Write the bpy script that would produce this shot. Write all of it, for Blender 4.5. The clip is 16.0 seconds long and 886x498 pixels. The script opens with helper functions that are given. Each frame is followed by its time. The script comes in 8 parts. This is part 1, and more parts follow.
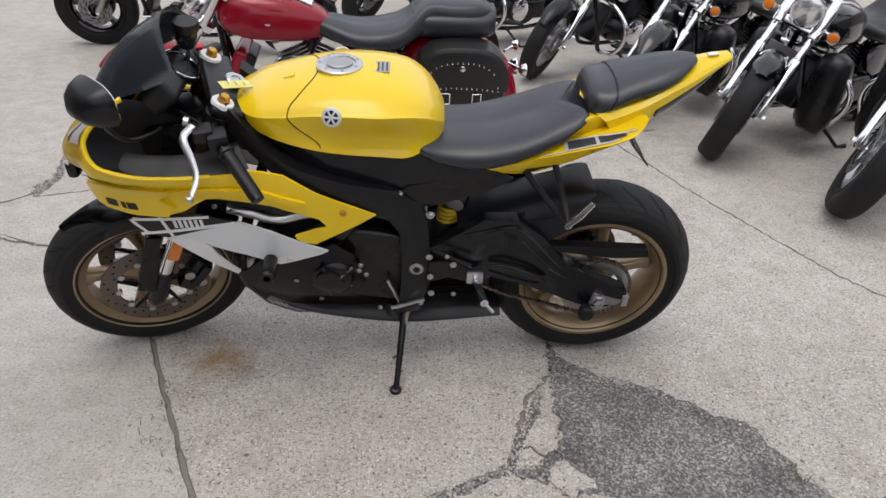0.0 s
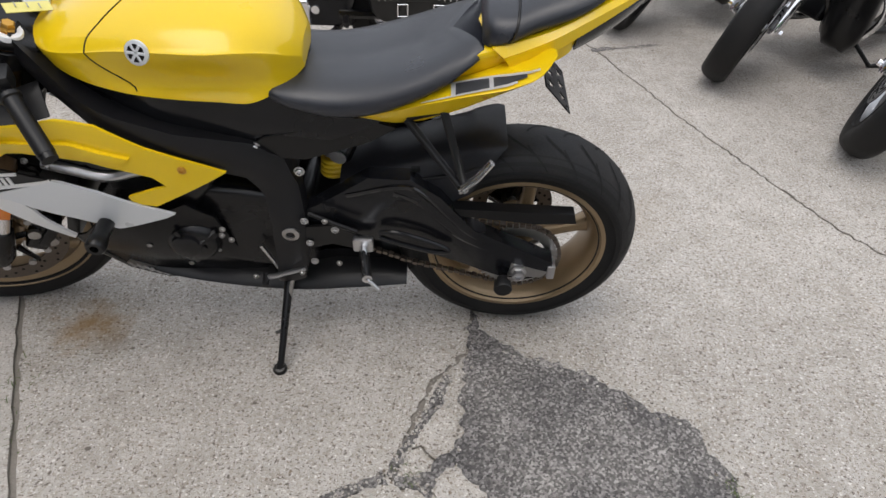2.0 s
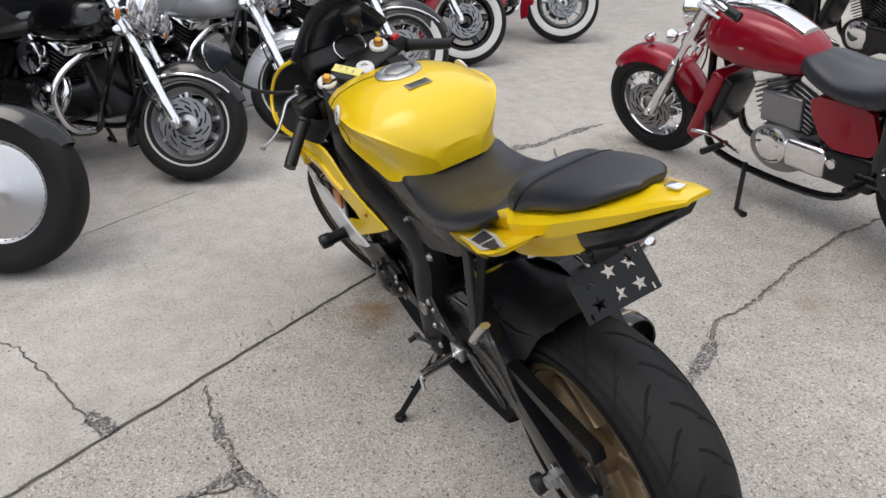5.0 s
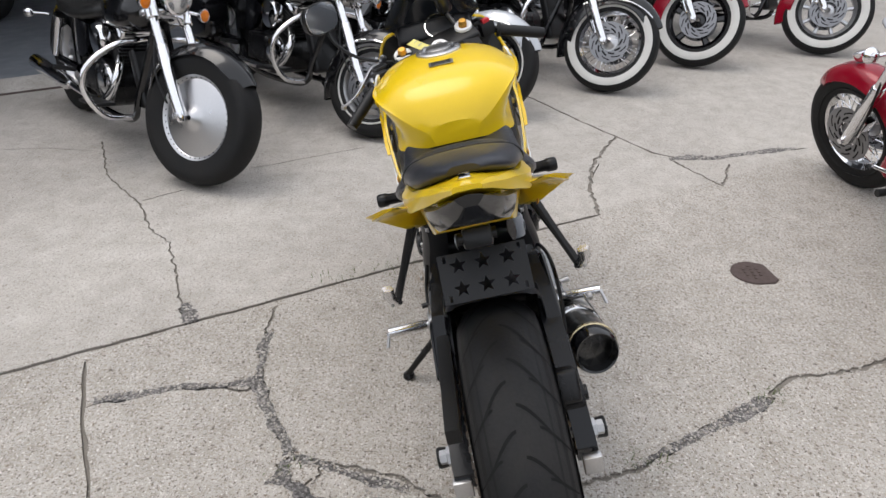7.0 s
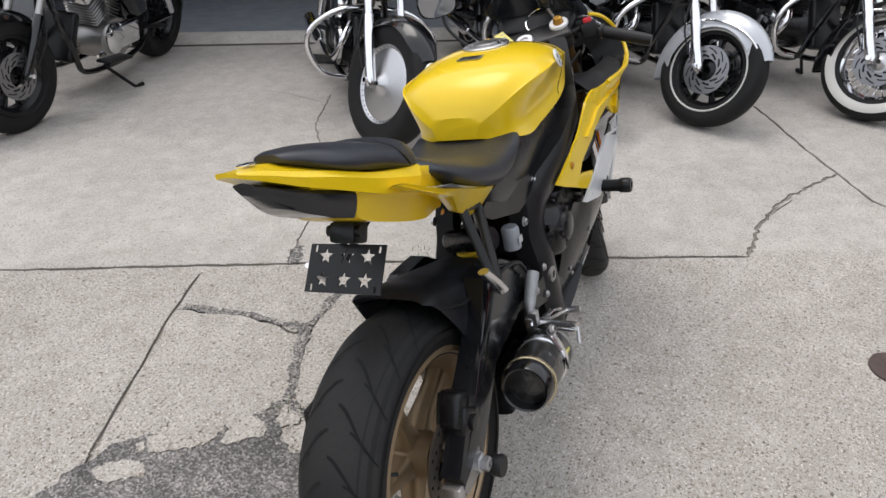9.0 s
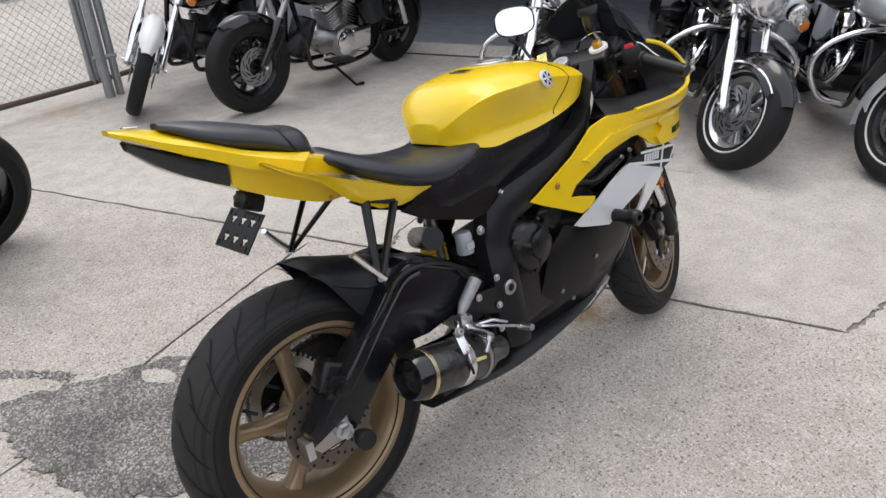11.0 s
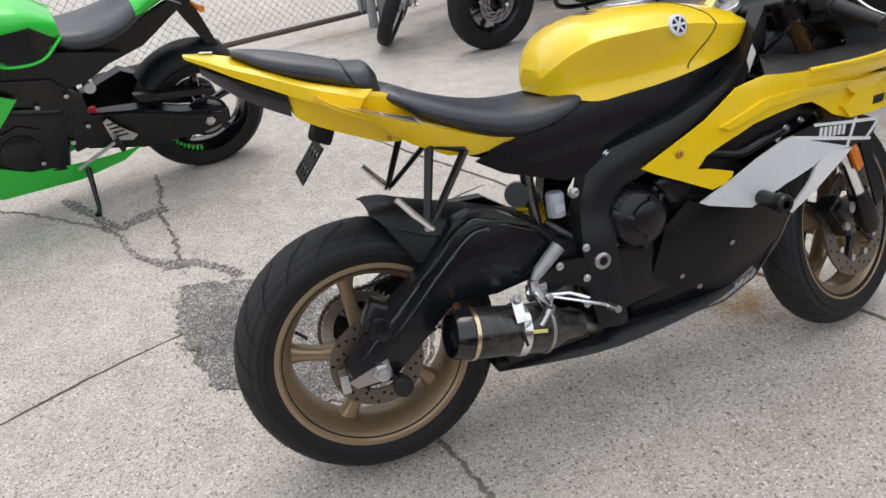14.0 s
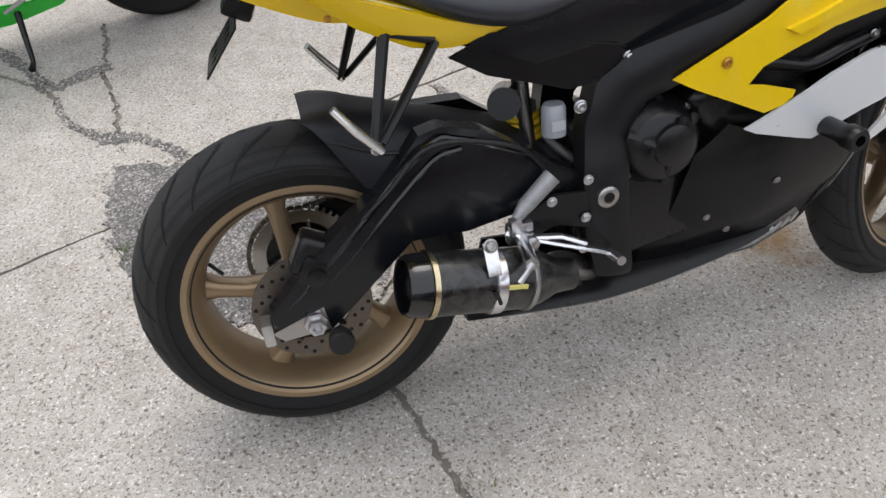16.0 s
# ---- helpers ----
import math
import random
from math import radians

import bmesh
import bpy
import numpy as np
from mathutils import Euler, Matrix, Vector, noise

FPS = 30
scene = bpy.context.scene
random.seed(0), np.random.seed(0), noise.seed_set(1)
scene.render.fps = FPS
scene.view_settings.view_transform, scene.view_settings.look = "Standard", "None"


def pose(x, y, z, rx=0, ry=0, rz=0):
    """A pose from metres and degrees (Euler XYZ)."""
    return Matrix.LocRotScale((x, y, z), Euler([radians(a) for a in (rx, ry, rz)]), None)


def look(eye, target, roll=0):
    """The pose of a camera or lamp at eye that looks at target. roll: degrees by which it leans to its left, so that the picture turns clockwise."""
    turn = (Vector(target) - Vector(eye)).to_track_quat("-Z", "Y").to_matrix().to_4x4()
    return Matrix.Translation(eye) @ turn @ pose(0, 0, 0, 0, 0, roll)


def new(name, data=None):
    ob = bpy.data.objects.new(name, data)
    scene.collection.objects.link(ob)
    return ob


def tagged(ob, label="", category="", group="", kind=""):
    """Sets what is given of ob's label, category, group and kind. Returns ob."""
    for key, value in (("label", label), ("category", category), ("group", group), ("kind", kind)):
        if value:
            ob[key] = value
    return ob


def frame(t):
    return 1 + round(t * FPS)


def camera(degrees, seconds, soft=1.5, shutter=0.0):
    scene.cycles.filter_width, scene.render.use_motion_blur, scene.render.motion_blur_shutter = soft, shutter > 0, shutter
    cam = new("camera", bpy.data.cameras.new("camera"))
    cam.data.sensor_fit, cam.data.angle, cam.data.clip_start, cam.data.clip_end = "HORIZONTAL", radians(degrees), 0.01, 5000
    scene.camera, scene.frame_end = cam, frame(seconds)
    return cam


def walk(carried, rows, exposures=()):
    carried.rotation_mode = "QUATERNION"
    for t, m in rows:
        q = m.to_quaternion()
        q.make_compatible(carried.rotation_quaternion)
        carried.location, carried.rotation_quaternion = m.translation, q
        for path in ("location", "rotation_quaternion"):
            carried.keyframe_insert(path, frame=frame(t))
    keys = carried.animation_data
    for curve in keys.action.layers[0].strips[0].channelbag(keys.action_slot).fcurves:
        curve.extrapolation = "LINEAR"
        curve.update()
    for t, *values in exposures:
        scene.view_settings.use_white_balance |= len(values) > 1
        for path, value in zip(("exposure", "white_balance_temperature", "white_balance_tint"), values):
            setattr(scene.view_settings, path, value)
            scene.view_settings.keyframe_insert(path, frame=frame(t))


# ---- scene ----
cam = camera(64.2, 16.0, soft=1.5, shutter=0.0)
PATH = [
    (0.0, look((-0.0533, 0.0357, 1.4104), (-0.0143, 1.6655, 0.5413), 2.60)),
    (0.5, look((0.0429, 0.1069, 1.4077), (0.0383, 1.6963, 0.4665), 3.00)),
    (1.0, look((0.2112, 0.1770, 1.3800), (0.1310, 1.7723, 0.4517), 3.80)),
    (1.5, look((0.2510, 0.3108, 1.3670), (0.1984, 1.8711, 0.3796), 3.90)),
    (2.0, look((0.3256, 0.4335, 1.3661), (0.2759, 1.9309, 0.2873), 1.80)),
    (2.5, look((0.5611, 0.5277, 1.3827), (0.3553, 2.0627, 0.3759), -3.00)),
    (3.0, look((0.6937, 0.6459, 1.3994), (0.2385, 2.1491, 0.4267), -0.10)),
    (3.5, look((0.7641, 0.8519, 1.4003), (0.1848, 2.2772, 0.3769), 2.40)),
    (4.0, look((0.9140, 0.9558, 1.3994), (0.0141, 2.2191, 0.3963), -1.50)),
    (4.5, look((1.1750, 1.0372, 1.4335), (-0.0972, 1.9718, 0.4729), -0.70)),
    (4.7, look((1.2535, 1.1043, 1.4261), (-0.1142, 1.9279, 0.4960), -0.90)),
    (6.8, look((1.5918, 1.7834, 1.4185), (-0.0290, 1.8274, 0.5395), -0.40)),
    (7.0, look((1.5859, 1.8442, 1.4213), (-0.0236, 1.8505, 0.5202), -0.60)),
    (7.5, look((1.6084, 2.0685, 1.4250), (-0.0012, 1.8091, 0.5617), -0.40)),
    (8.0, look((1.5915, 2.2621, 1.4416), (0.0398, 1.7383, 0.5930), -1.40)),
    (8.5, look((1.4430, 2.4004, 1.4388), (-0.0615, 1.8594, 0.5183), 0.30)),
    (9.0, look((1.3848, 2.5660, 1.4342), (-0.0337, 1.8430, 0.5027), -1.00)),
    (9.2, look((1.3721, 2.6766, 1.4268), (-0.0023, 1.8404, 0.5239), -0.90)),
    (11.3, look((0.9177, 3.2718, 1.4243), (-0.0199, 1.9248, 0.5707), -3.60)),
    (11.5, look((0.8604, 3.2700, 1.4262), (-0.0323, 1.8867, 0.5836), -4.00)),
    (12.0, look((0.7134, 3.2643, 1.4012), (-0.1177, 1.9077, 0.4578), -3.70)),
    (12.5, look((0.5653, 3.3390, 1.3873), (-0.0091, 1.8796, 0.4060), -2.90)),
    (13.0, look((0.5221, 3.3828, 1.3799), (0.1124, 1.8591, 0.4134), -1.00)),
    (13.5, look((0.5358, 3.3968, 1.3883), (0.2117, 1.8319, 0.4560), -4.70)),
    (14.0, look((0.5450, 3.3970, 1.3661), (0.2162, 1.8403, 0.4217), -6.80)),
    (14.5, look((0.5432, 3.3969, 1.3439), (0.2261, 1.8644, 0.3570), -6.80)),
    (15.0, look((0.5061, 3.3363, 1.3096), (0.2484, 1.8573, 0.2294), -7.70)),
    (15.5, look((0.4751, 3.1721, 1.2995), (0.2475, 1.7861, 0.0953), -6.50)),
    (16.0, look((0.3779, 3.0459, 1.2643), (0.1322, 1.6948, 0.0250), -4.20)),
]
walk(cam, PATH, [(0.0, 0.02), (4.7, 0.03), (6.8, 0.08), (9.2, 0.14), (11.3, 0.25), (16.0, 0.32)])

# world and light: a bright overcast day
SUN_UP, SUN_TURN = 70, 200
world = bpy.data.worlds.new("overcast_sky")
scene.world = world
world.use_nodes = True
wn, wl = world.node_tree.nodes, world.node_tree.links
sky = wn.new("ShaderNodeTexSky")
sky.sky_type = "NISHITA"
sky.sun_disc = False
sky.sun_elevation, sky.sun_rotation = radians(SUN_UP), radians(SUN_TURN)
sky.air_density, sky.dust_density, sky.ozone_density = 1.0, 6.0, 1.0
cloud = wn.new("ShaderNodeMix")
cloud.data_type = "RGBA"
cloud.inputs[0].default_value = 0.72
cloud.inputs[7].default_value = (8.7, 8.95, 9.5, 1)
wl.new(sky.outputs[0], cloud.inputs[6])
wl.new(cloud.outputs[2], wn["Background"].inputs["Color"])
wn["Background"].inputs["Strength"].default_value = 0.15
sun = new("sun", bpy.data.lights.new("sun", "SUN"))
sun.data.energy, sun.data.angle, sun.data.color = 0.75, radians(35), (1.0, 0.985, 0.96)
a, b = radians(SUN_UP), radians(SUN_TURN)
sun.matrix_world = look((0, 0, 20), (-math.sin(b) * math.cos(a), -math.cos(b) * math.cos(a), 20 - math.sin(a)))

# ---- materials ----
def mat(name, colour, rough=0.5, metal=0.0, coat=0.0, grain=0.0, scale=40.0, bump=0.0, spec=0.5, dust=0.0):
    """A surface with a fine grain in colour and relief, and coarser wear in its gloss."""
    m = bpy.data.materials.new(name)
    m.use_nodes = True
    n, l = m.node_tree.nodes, m.node_tree.links
    p = n["Principled BSDF"]
    p.inputs["Base Color"].default_value = (*colour, 1)
    p.inputs["Roughness"].default_value = rough
    p.inputs["Metallic"].default_value = metal
    p.inputs["Coat Weight"].default_value = coat
    p.inputs["Coat Roughness"].default_value = 0.06
    p.inputs["Specular IOR Level"].default_value = spec
    tc = n.new("ShaderNodeTexCoord")
    big = n.new("ShaderNodeTexNoise")
    big.inputs["Scale"].default_value = 7.0
    big.inputs["Detail"].default_value = 5.0
    l.new(tc.outputs["Object"], big.inputs["Vector"])
    rr = n.new("ShaderNodeMapRange")
    rr.inputs["From Min"].default_value, rr.inputs["From Max"].default_value = 0.3, 0.7
    rr.inputs["To Min"].default_value, rr.inputs["To Max"].default_value = max(0.02, rough * 0.8), min(1, rough * 1.25)
    l.new(big.outputs["Fac"], rr.inputs["Value"])
    l.new(rr.outputs["Result"], p.inputs["Roughness"])
    fine = n.new("ShaderNodeTexNoise")
    fine.inputs["Scale"].default_value = scale
    fine.inputs["Detail"].default_value = 4.0
    l.new(tc.outputs["Object"], fine.inputs["Vector"])
    last = None
    if grain:
        mx = n.new("ShaderNodeMix")
        mx.data_type = "RGBA"
        mx.inputs[6].default_value = (*[c * (1 - grain) for c in colour], 1)
        mx.inputs[7].default_value = (*[min(1, c * (1 + grain)) for c in colour], 1)
        l.new(fine.outputs["Fac"], mx.inputs[0])
        last = mx.outputs[2]
    if dust:
        sp = n.new("ShaderNodeMapRange")
        sp.inputs["From Min"].default_value, sp.inputs["From Max"].default_value = 0.45, 0.75
        sp.inputs["To Max"].default_value = dust
        l.new(big.outputs["Fac"], sp.inputs["Value"])
        md = n.new("ShaderNodeMix")
        md.data_type = "RGBA"
        l.new(sp.outputs["Result"], md.inputs[0])
        if last:
            l.new(last, md.inputs[6])
        else:
            md.inputs[6].default_value = (*colour, 1)
        md.inputs[7].default_value = (0.28, 0.25, 0.21, 1)
        last = md.outputs[2]
    if last:
        l.new(last, p.inputs["Base Color"])
    if bump:
        b = n.new("ShaderNodeBump")
        b.inputs["Strength"].default_value = bump
        b.inputs["Distance"].default_value = 0.002
        l.new(fine.outputs["Fac"], b.inputs["Height"])
        l.new(b.outputs["Normal"], p.inputs["Normal"])
    return m


YELLOW = mat("yellow_paint", (0.80, 0.545, 0.004), 0.34, 0.0, 0.6, 0.03, 300, 0.0, 0.3)
RED = mat("red_paint", (0.26, 0.003, 0.016), 0.20, 0.1, 0.35, 0.06, 500, 0.0, 0.35)
GREEN = mat("green_paint", (0.02, 0.55, 0.04), 0.34, 0.0, 0.5, 0.05, 200)
SILVER = mat("silver_paint", (0.52, 0.54, 0.57), 0.3, 0.35, 0.5, 0.06, 800)
PALE = mat("pale_silver_paint", (0.66, 0.68, 0.70), 0.32, 0.15, 0.4, 0.05, 800)
GLOSS = mat("black_paint", (0.004, 0.004, 0.005), 0.16, 0.0, 0.5, 0.1, 300, 0.0, 0.4)
WHITE = mat("white_paint", (0.72, 0.72, 0.72), 0.35, 0.0, 0.3, 0.03, 200)
SATIN = mat("satin_black", (0.005, 0.005, 0.0057), 0.30, 0.0, 0.0, 0.2, 120, 0.06, 0.36, 0.008)
PLASTIC = mat("black_plastic", (0.009, 0.009, 0.010), 0.44, 0.0, 0.0, 0.25, 400, 0.15, 0.36, 0.015)
CASE = mat("cast_black", (0.007, 0.007, 0.008), 0.26, 0.15, 0.0, 0.3, 250, 0.2, 0.42, 0.015)
VINYL = mat("seat_vinyl", (0.017, 0.019, 0.026), 0.33, 0.0, 0.0, 0.15, 700, 0.25, 0.62, 0.01)
LEATHER = mat("black_leather", (0.010, 0.010, 0.010), 0.4, 0.0, 0.1, 0.2, 240, 0.35, 0.45)
RUBBER = mat("tyre_rubber", (0.010, 0.010, 0.0105), 0.6, 0.0, 0.0, 0.25, 160, 0.25, 0.26, 0.03)
TREAD = mat("worn_tread_rubber", (0.013, 0.013, 0.014), 0.62, 0.0, 0.0, 0.3, 140, 0.3, 0.3, 0.06)
BELLY = mat("belly_grey", (0.009, 0.009, 0.010), 0.34, 0.0, 0.0, 0.2, 60, 0.0, 0.3, 0.03)
ENGINE = mat("engine_grey", (0.26, 0.26, 0.27), 0.36, 0.75, 0.0, 0.15, 120, 0.1)
GROOVE = mat("tread_groove", (0.003, 0.003, 0.003), 0.9, 0.0, 0.0, 0.2, 160)
CHROME = mat("chrome", (0.86, 0.86, 0.88), 0.07, 1.0, 0.0, 0.03, 90)
ALLOY = mat("cast_alloy", (0.56, 0.56, 0.57), 0.32, 1.0, 0.0, 0.12, 220, 0.1)
STEEL = mat("brushed_steel", (0.42, 0.41, 0.40), 0.34, 1.0, 0.0, 0.2, 400, 0.05)
DISC = mat("brake_disc_steel", (0.15, 0.125, 0.105), 0.42, 0.8, 0.0, 0.25, 200, 0.05, 0.5, 0.2)
BRONZE = mat("bronze_rim", (0.30, 0.215, 0.125), 0.36, 0.6, 0.15, 0.1, 350, 0.05, 0.5, 0.14)
SCREEN = mat("smoked_screen", (0.036, 0.042, 0.052), 0.18, 0.0, 0.4, 0.05, 60, 0.0, 0.5)
FORKTUBE = mat("bronze_fork_tube", (0.10, 0.058, 0.024), 0.35, 0.7, 0.0, 0.15, 200)
ROTOR = mat("steel_rotor", (0.26, 0.26, 0.27), 0.36, 0.9, 0.0, 0.2, 200, 0.05)
GOLD = mat("gold_anodised", (0.62, 0.34, 0.07), 0.3, 0.9, 0.0, 0.1, 200)
BRASS = mat("polished_brass", (0.66, 0.56, 0.36), 0.22, 1.0, 0.0, 0.1, 200)
SPRING = mat("yellow_spring", (0.66, 0.45, 0.02), 0.4, 0.0, 0.3, 0.1, 200)
AMBER = mat("amber_lens", (0.75, 0.20, 0.01), 0.15, 0.0, 0.6, 0.05, 60)
REDLENS = mat("red_lens", (0.45, 0.012, 0.01), 0.15, 0.0, 0.6, 0.05, 60)
SMOKE = mat("smoked_plastic", (0.014, 0.015, 0.018), 0.16, 0.0, 0.15, 0.1, 60, 0.0, 0.4)
REFLECT = mat("mirror_glass", (0.9, 0.92, 0.95), 0.03, 1.0)
GLASS = mat("headlamp_glass", (0.8, 0.82, 0.85), 0.12, 0.75, 0.8, 0.35, 120, 0.3)
WALLWHITE = mat("whitewall_rubber", (0.66, 0.65, 0.62), 0.6, 0.0, 0.0, 0.05, 120, 0.05, 0.4, 0.12)
CARBON = mat("carbon_fibre", (0.02, 0.02, 0.021), 0.28, 0.0, 0.4, 0.0, 70)


def weave():
    """Large two-tone twill for the carbon."""
    n, l = CARBON.node_tree.nodes, CARBON.node_tree.links
    tc = n.new("ShaderNodeTexCoord")
    mp = n.new("ShaderNodeMapping")
    mp.inputs["Rotation"].default_value = (0.7, 0.78, 0.3)
    ch = n.new("ShaderNodeTexChecker")
    ch.inputs["Scale"].default_value = 42.0
    ch.inputs["Color1"].default_value = (0.004, 0.004, 0.004, 1)
    ch.inputs["Color2"].default_value = (0.021, 0.020, 0.019, 1)
    l.new(tc.outputs["Object"], mp.inputs["Vector"])
    l.new(mp.outputs["Vector"], ch.inputs["Vector"])
    l.new(ch.outputs["Color"], n["Principled BSDF"].inputs["Base Color"])


weave()
SLATE = mat("slate_decal", (0.075, 0.078, 0.085), 0.35, 0.0, 0.2, 0.05, 150)
SPAR = mat("spar_black", (0.009, 0.009, 0.0105), 0.36, 0.0, 0.0, 0.15, 200, 0.08, 0.30, 0.006)
SHEEN = mat("semi_gloss_black", (0.0065, 0.007, 0.009), 0.24, 0.0, 0.1, 0.15, 60, 0.05, 0.30, 0.006)
BELLYBLACK = mat("gloss_moulded_black", (0.0045, 0.0045, 0.0055), 0.20, 0.0, 0.0, 0.2, 40, 0.04, 0.24, 0.006)
HUGGER = mat("greyed_moulded_plastic", (0.026, 0.027, 0.033), 0.40, 0.0, 0.0, 0.2, 90, 0.06, 0.5, 0.02)
POLISH = mat("polished_alloy", (0.78, 0.78, 0.79), 0.20, 1.0, 0.0, 0.08, 160, 0.04)
PAPER = mat("paper_tag", (0.78, 0.77, 0.72), 0.7, 0.0, 0.0, 0.04, 150)
TAG = mat("yellow_tag", (0.72, 0.65, 0.20), 0.5, 0.0, 0.0, 0.04, 150)
GALV = mat("galvanised_steel", (0.36, 0.37, 0.38), 0.5, 0.7, 0.0, 0.25, 60, 0.1, 0.5, 0.1)
RUST = mat("rusted_iron", (0.105, 0.078, 0.072), 0.75, 0.3, 0.0, 0.4, 90, 0.4, 0.4, 0.1)
FLUID = mat("cloudy_bottle", (0.30, 0.315, 0.34), 0.3, 0.0, 0.2, 0.1, 120)
REDCAP = mat("red_switch", (0.6, 0.02, 0.03), 0.4, 0.0, 0.2)
STRAW = mat("lime_rim_tape", (0.05, 0.6, 0.05), 0.4)


def concrete():
    m = bpy.data.materials.new("worn_concrete")
    m.use_nodes = True
    n, l = m.node_tree.nodes, m.node_tree.links
    p = n["Principled BSDF"]
    g = n.new("ShaderNodeNewGeometry")

    def noise_tex(scale, detail=6.0, rough=0.6):
        t = n.new("ShaderNodeTexNoise")
        t.inputs["Scale"].default_value, t.inputs["Detail"].default_value, t.inputs["Roughness"].default_value = scale, detail, rough
        l.new(g.outputs["Position"], t.inputs["Vector"])
        return t.outputs["Fac"]

    def ramp(src, *stops):
        r = n.new("ShaderNodeValToRGB")
        e = r.color_ramp.elements
        while len(e) < len(stops):
            e.new(0.5)
        for k, (pos, c) in enumerate(stops):
            e[k].position = pos
            e[k].color = (*c, 1) if len(c) == 3 else c
        l.new(src, r.inputs["Fac"])
        return r.outputs["Color"]

    def mix(kind, fac, a_, b_):
        x = n.new("ShaderNodeMix")
        x.data_type, x.blend_type = "RGBA", kind
        if isinstance(fac, float):
            x.inputs[0].default_value = fac
        else:
            l.new(fac, x.inputs[0])
        l.new(a_, x.inputs[6])
        l.new(b_, x.inputs[7])
        return x.outputs[2]

    cloudy = ramp(noise_tex(0.9, 5), (0.3, (0.490, 0.463, 0.432)), (0.7, (0.625, 0.594, 0.558)))
    blotch = ramp(noise_tex(9.0, 6), (0.3, (0.78, 0.77, 0.75)), (0.7, (1.0, 1.0, 1.0)))
    sand = ramp(noise_tex(170.0, 3, 0.85), (0.30, (0.42, 0.40, 0.37)), (0.47, (0.92, 0.92, 0.92)), (0.75, (1.0, 1.0, 1.0)))
    v = n.new("ShaderNodeTexVoronoi")
    v.inputs["Scale"].default_value = 120.0
    l.new(g.outputs["Position"], v.inputs["Vector"])
    stones = ramp(v.outputs["Color"], (0.0, (0.50, 0.45, 0.40)), (0.22, (0.86, 0.83, 0.78)), (0.75, (1.02, 1.02, 1.02)), (1.0, (1.25, 1.23, 1.20)))
    # the slab beyond the long joint was trowelled smoother
    ax_ = n.new("ShaderNodeVectorMath")
    ax_.operation = "DOT_PRODUCT"
    l.new(g.outputs["Position"], ax_.inputs[0])
    ax_.inputs[1].default_value = (0.887, 0.462, 0.0)
    fine_slab = n.new("ShaderNodeMapRange")
    fine_slab.inputs["From Min"].default_value, fine_slab.inputs["From Max"].default_value = 0.02, 0.07
    fine_slab.inputs["To Min"].default_value, fine_slab.inputs["To Max"].default_value = 0.55, 1.0
    l.new(ax_.outputs["Value"], fine_slab.inputs["Value"])
    worn = fine_slab.outputs["Result"]

    def rubbed(k):
        q = n.new("ShaderNodeMath")
        q.operation = "MULTIPLY"
        q.inputs[0].default_value = k
        l.new(worn, q.inputs[1])
        return q.outputs[0]

    c = mix("MULTIPLY", 1.0, cloudy, blotch)
    c = mix("MULTIPLY", rubbed(0.76), c, sand)
    c = mix("MULTIPLY", rubbed(0.80), c, stones)
    # irregular dark and pale specks of aggregate
    for sc, lo, hi, col, k in ((118.0, 0.335, 0.375, (0.13, 0.105, 0.085), 0.85), (235.0, 0.33, 0.38, (0.19, 0.165, 0.14), 0.75), (60.0, 0.285, 0.325, (0.12, 0.10, 0.085), 0.85), (85.0, 0.30, 0.335, (0.21, 0.165, 0.12), 0.8), (120.0, 0.365, 0.32, (0.78, 0.76, 0.72), 0.7)):
        src = noise_tex(sc, 1.5, 0.45)
        if hi < lo:
            inv = n.new("ShaderNodeMath")
            inv.operation = "SUBTRACT"
            inv.inputs[0].default_value = 1.0
            l.new(src, inv.inputs[1])
            src, lo, hi = inv.outputs[0], hi, lo
        speck = n.new("ShaderNodeMapRange")
        speck.inputs["From Min"].default_value, speck.inputs["From Max"].default_value = lo, hi
        speck.inputs["To Min"].default_value, speck.inputs["To Max"].default_value = k, 0.0
        l.new(src, speck.inputs["Value"])
        much = n.new("ShaderNodeMath")
        much.operation = "MULTIPLY"
        l.new(speck.outputs["Result"], much.inputs[0])
        l.new(worn, much.inputs[1])
        grain = n.new("ShaderNodeRGB")
        grain.outputs[0].default_value = (*col, 1)
        c = mix("MIX", much.outputs[0], c, grain.outputs[0])
    # oil and rust stains at their places, with ragged edges
    for x, y, r, col, k in ((-.71, 1.88, .14, (0.25, 0.15, 0.055), .85), (-.62, 1.80, .07, (0.16, 0.11, 0.06), .5), (.0, -2.45, .35, (0.30, 0.19, 0.10), .45), (.9, 2.6, .25, (0.36, 0.31, 0.25), .35), (-.05, 3.3, .10, (0.25, 0.19, 0.13), .4)):
        dv = n.new("ShaderNodeVectorMath")
        dv.operation = "DISTANCE"
        l.new(g.outputs["Position"], dv.inputs[0])
        dv.inputs[1].default_value = (x, y, 0)
        ad = n.new("ShaderNodeMath")
        ad.operation = "MULTIPLY_ADD"
        l.new(noise_tex(11.0, 6, 0.7), ad.inputs[0])
        ad.inputs[1].default_value = r * 2.2
        l.new(dv.outputs["Value"], ad.inputs[2])
        sp = n.new("ShaderNodeMapRange")
        sp.inputs["From Min"].default_value, sp.inputs["From Max"].default_value = r * 1.1, r * 2.0
        sp.inputs["To Min"].default_value, sp.inputs["To Max"].default_value = k, 0.0
        l.new(ad.outputs[0], sp.inputs["Value"])
        tint = n.new("ShaderNodeRGB")
        tint.outputs[0].default_value = (*col, 1)
        c = mix("MIX", sp.outputs["Result"], c, tint.outputs[0])
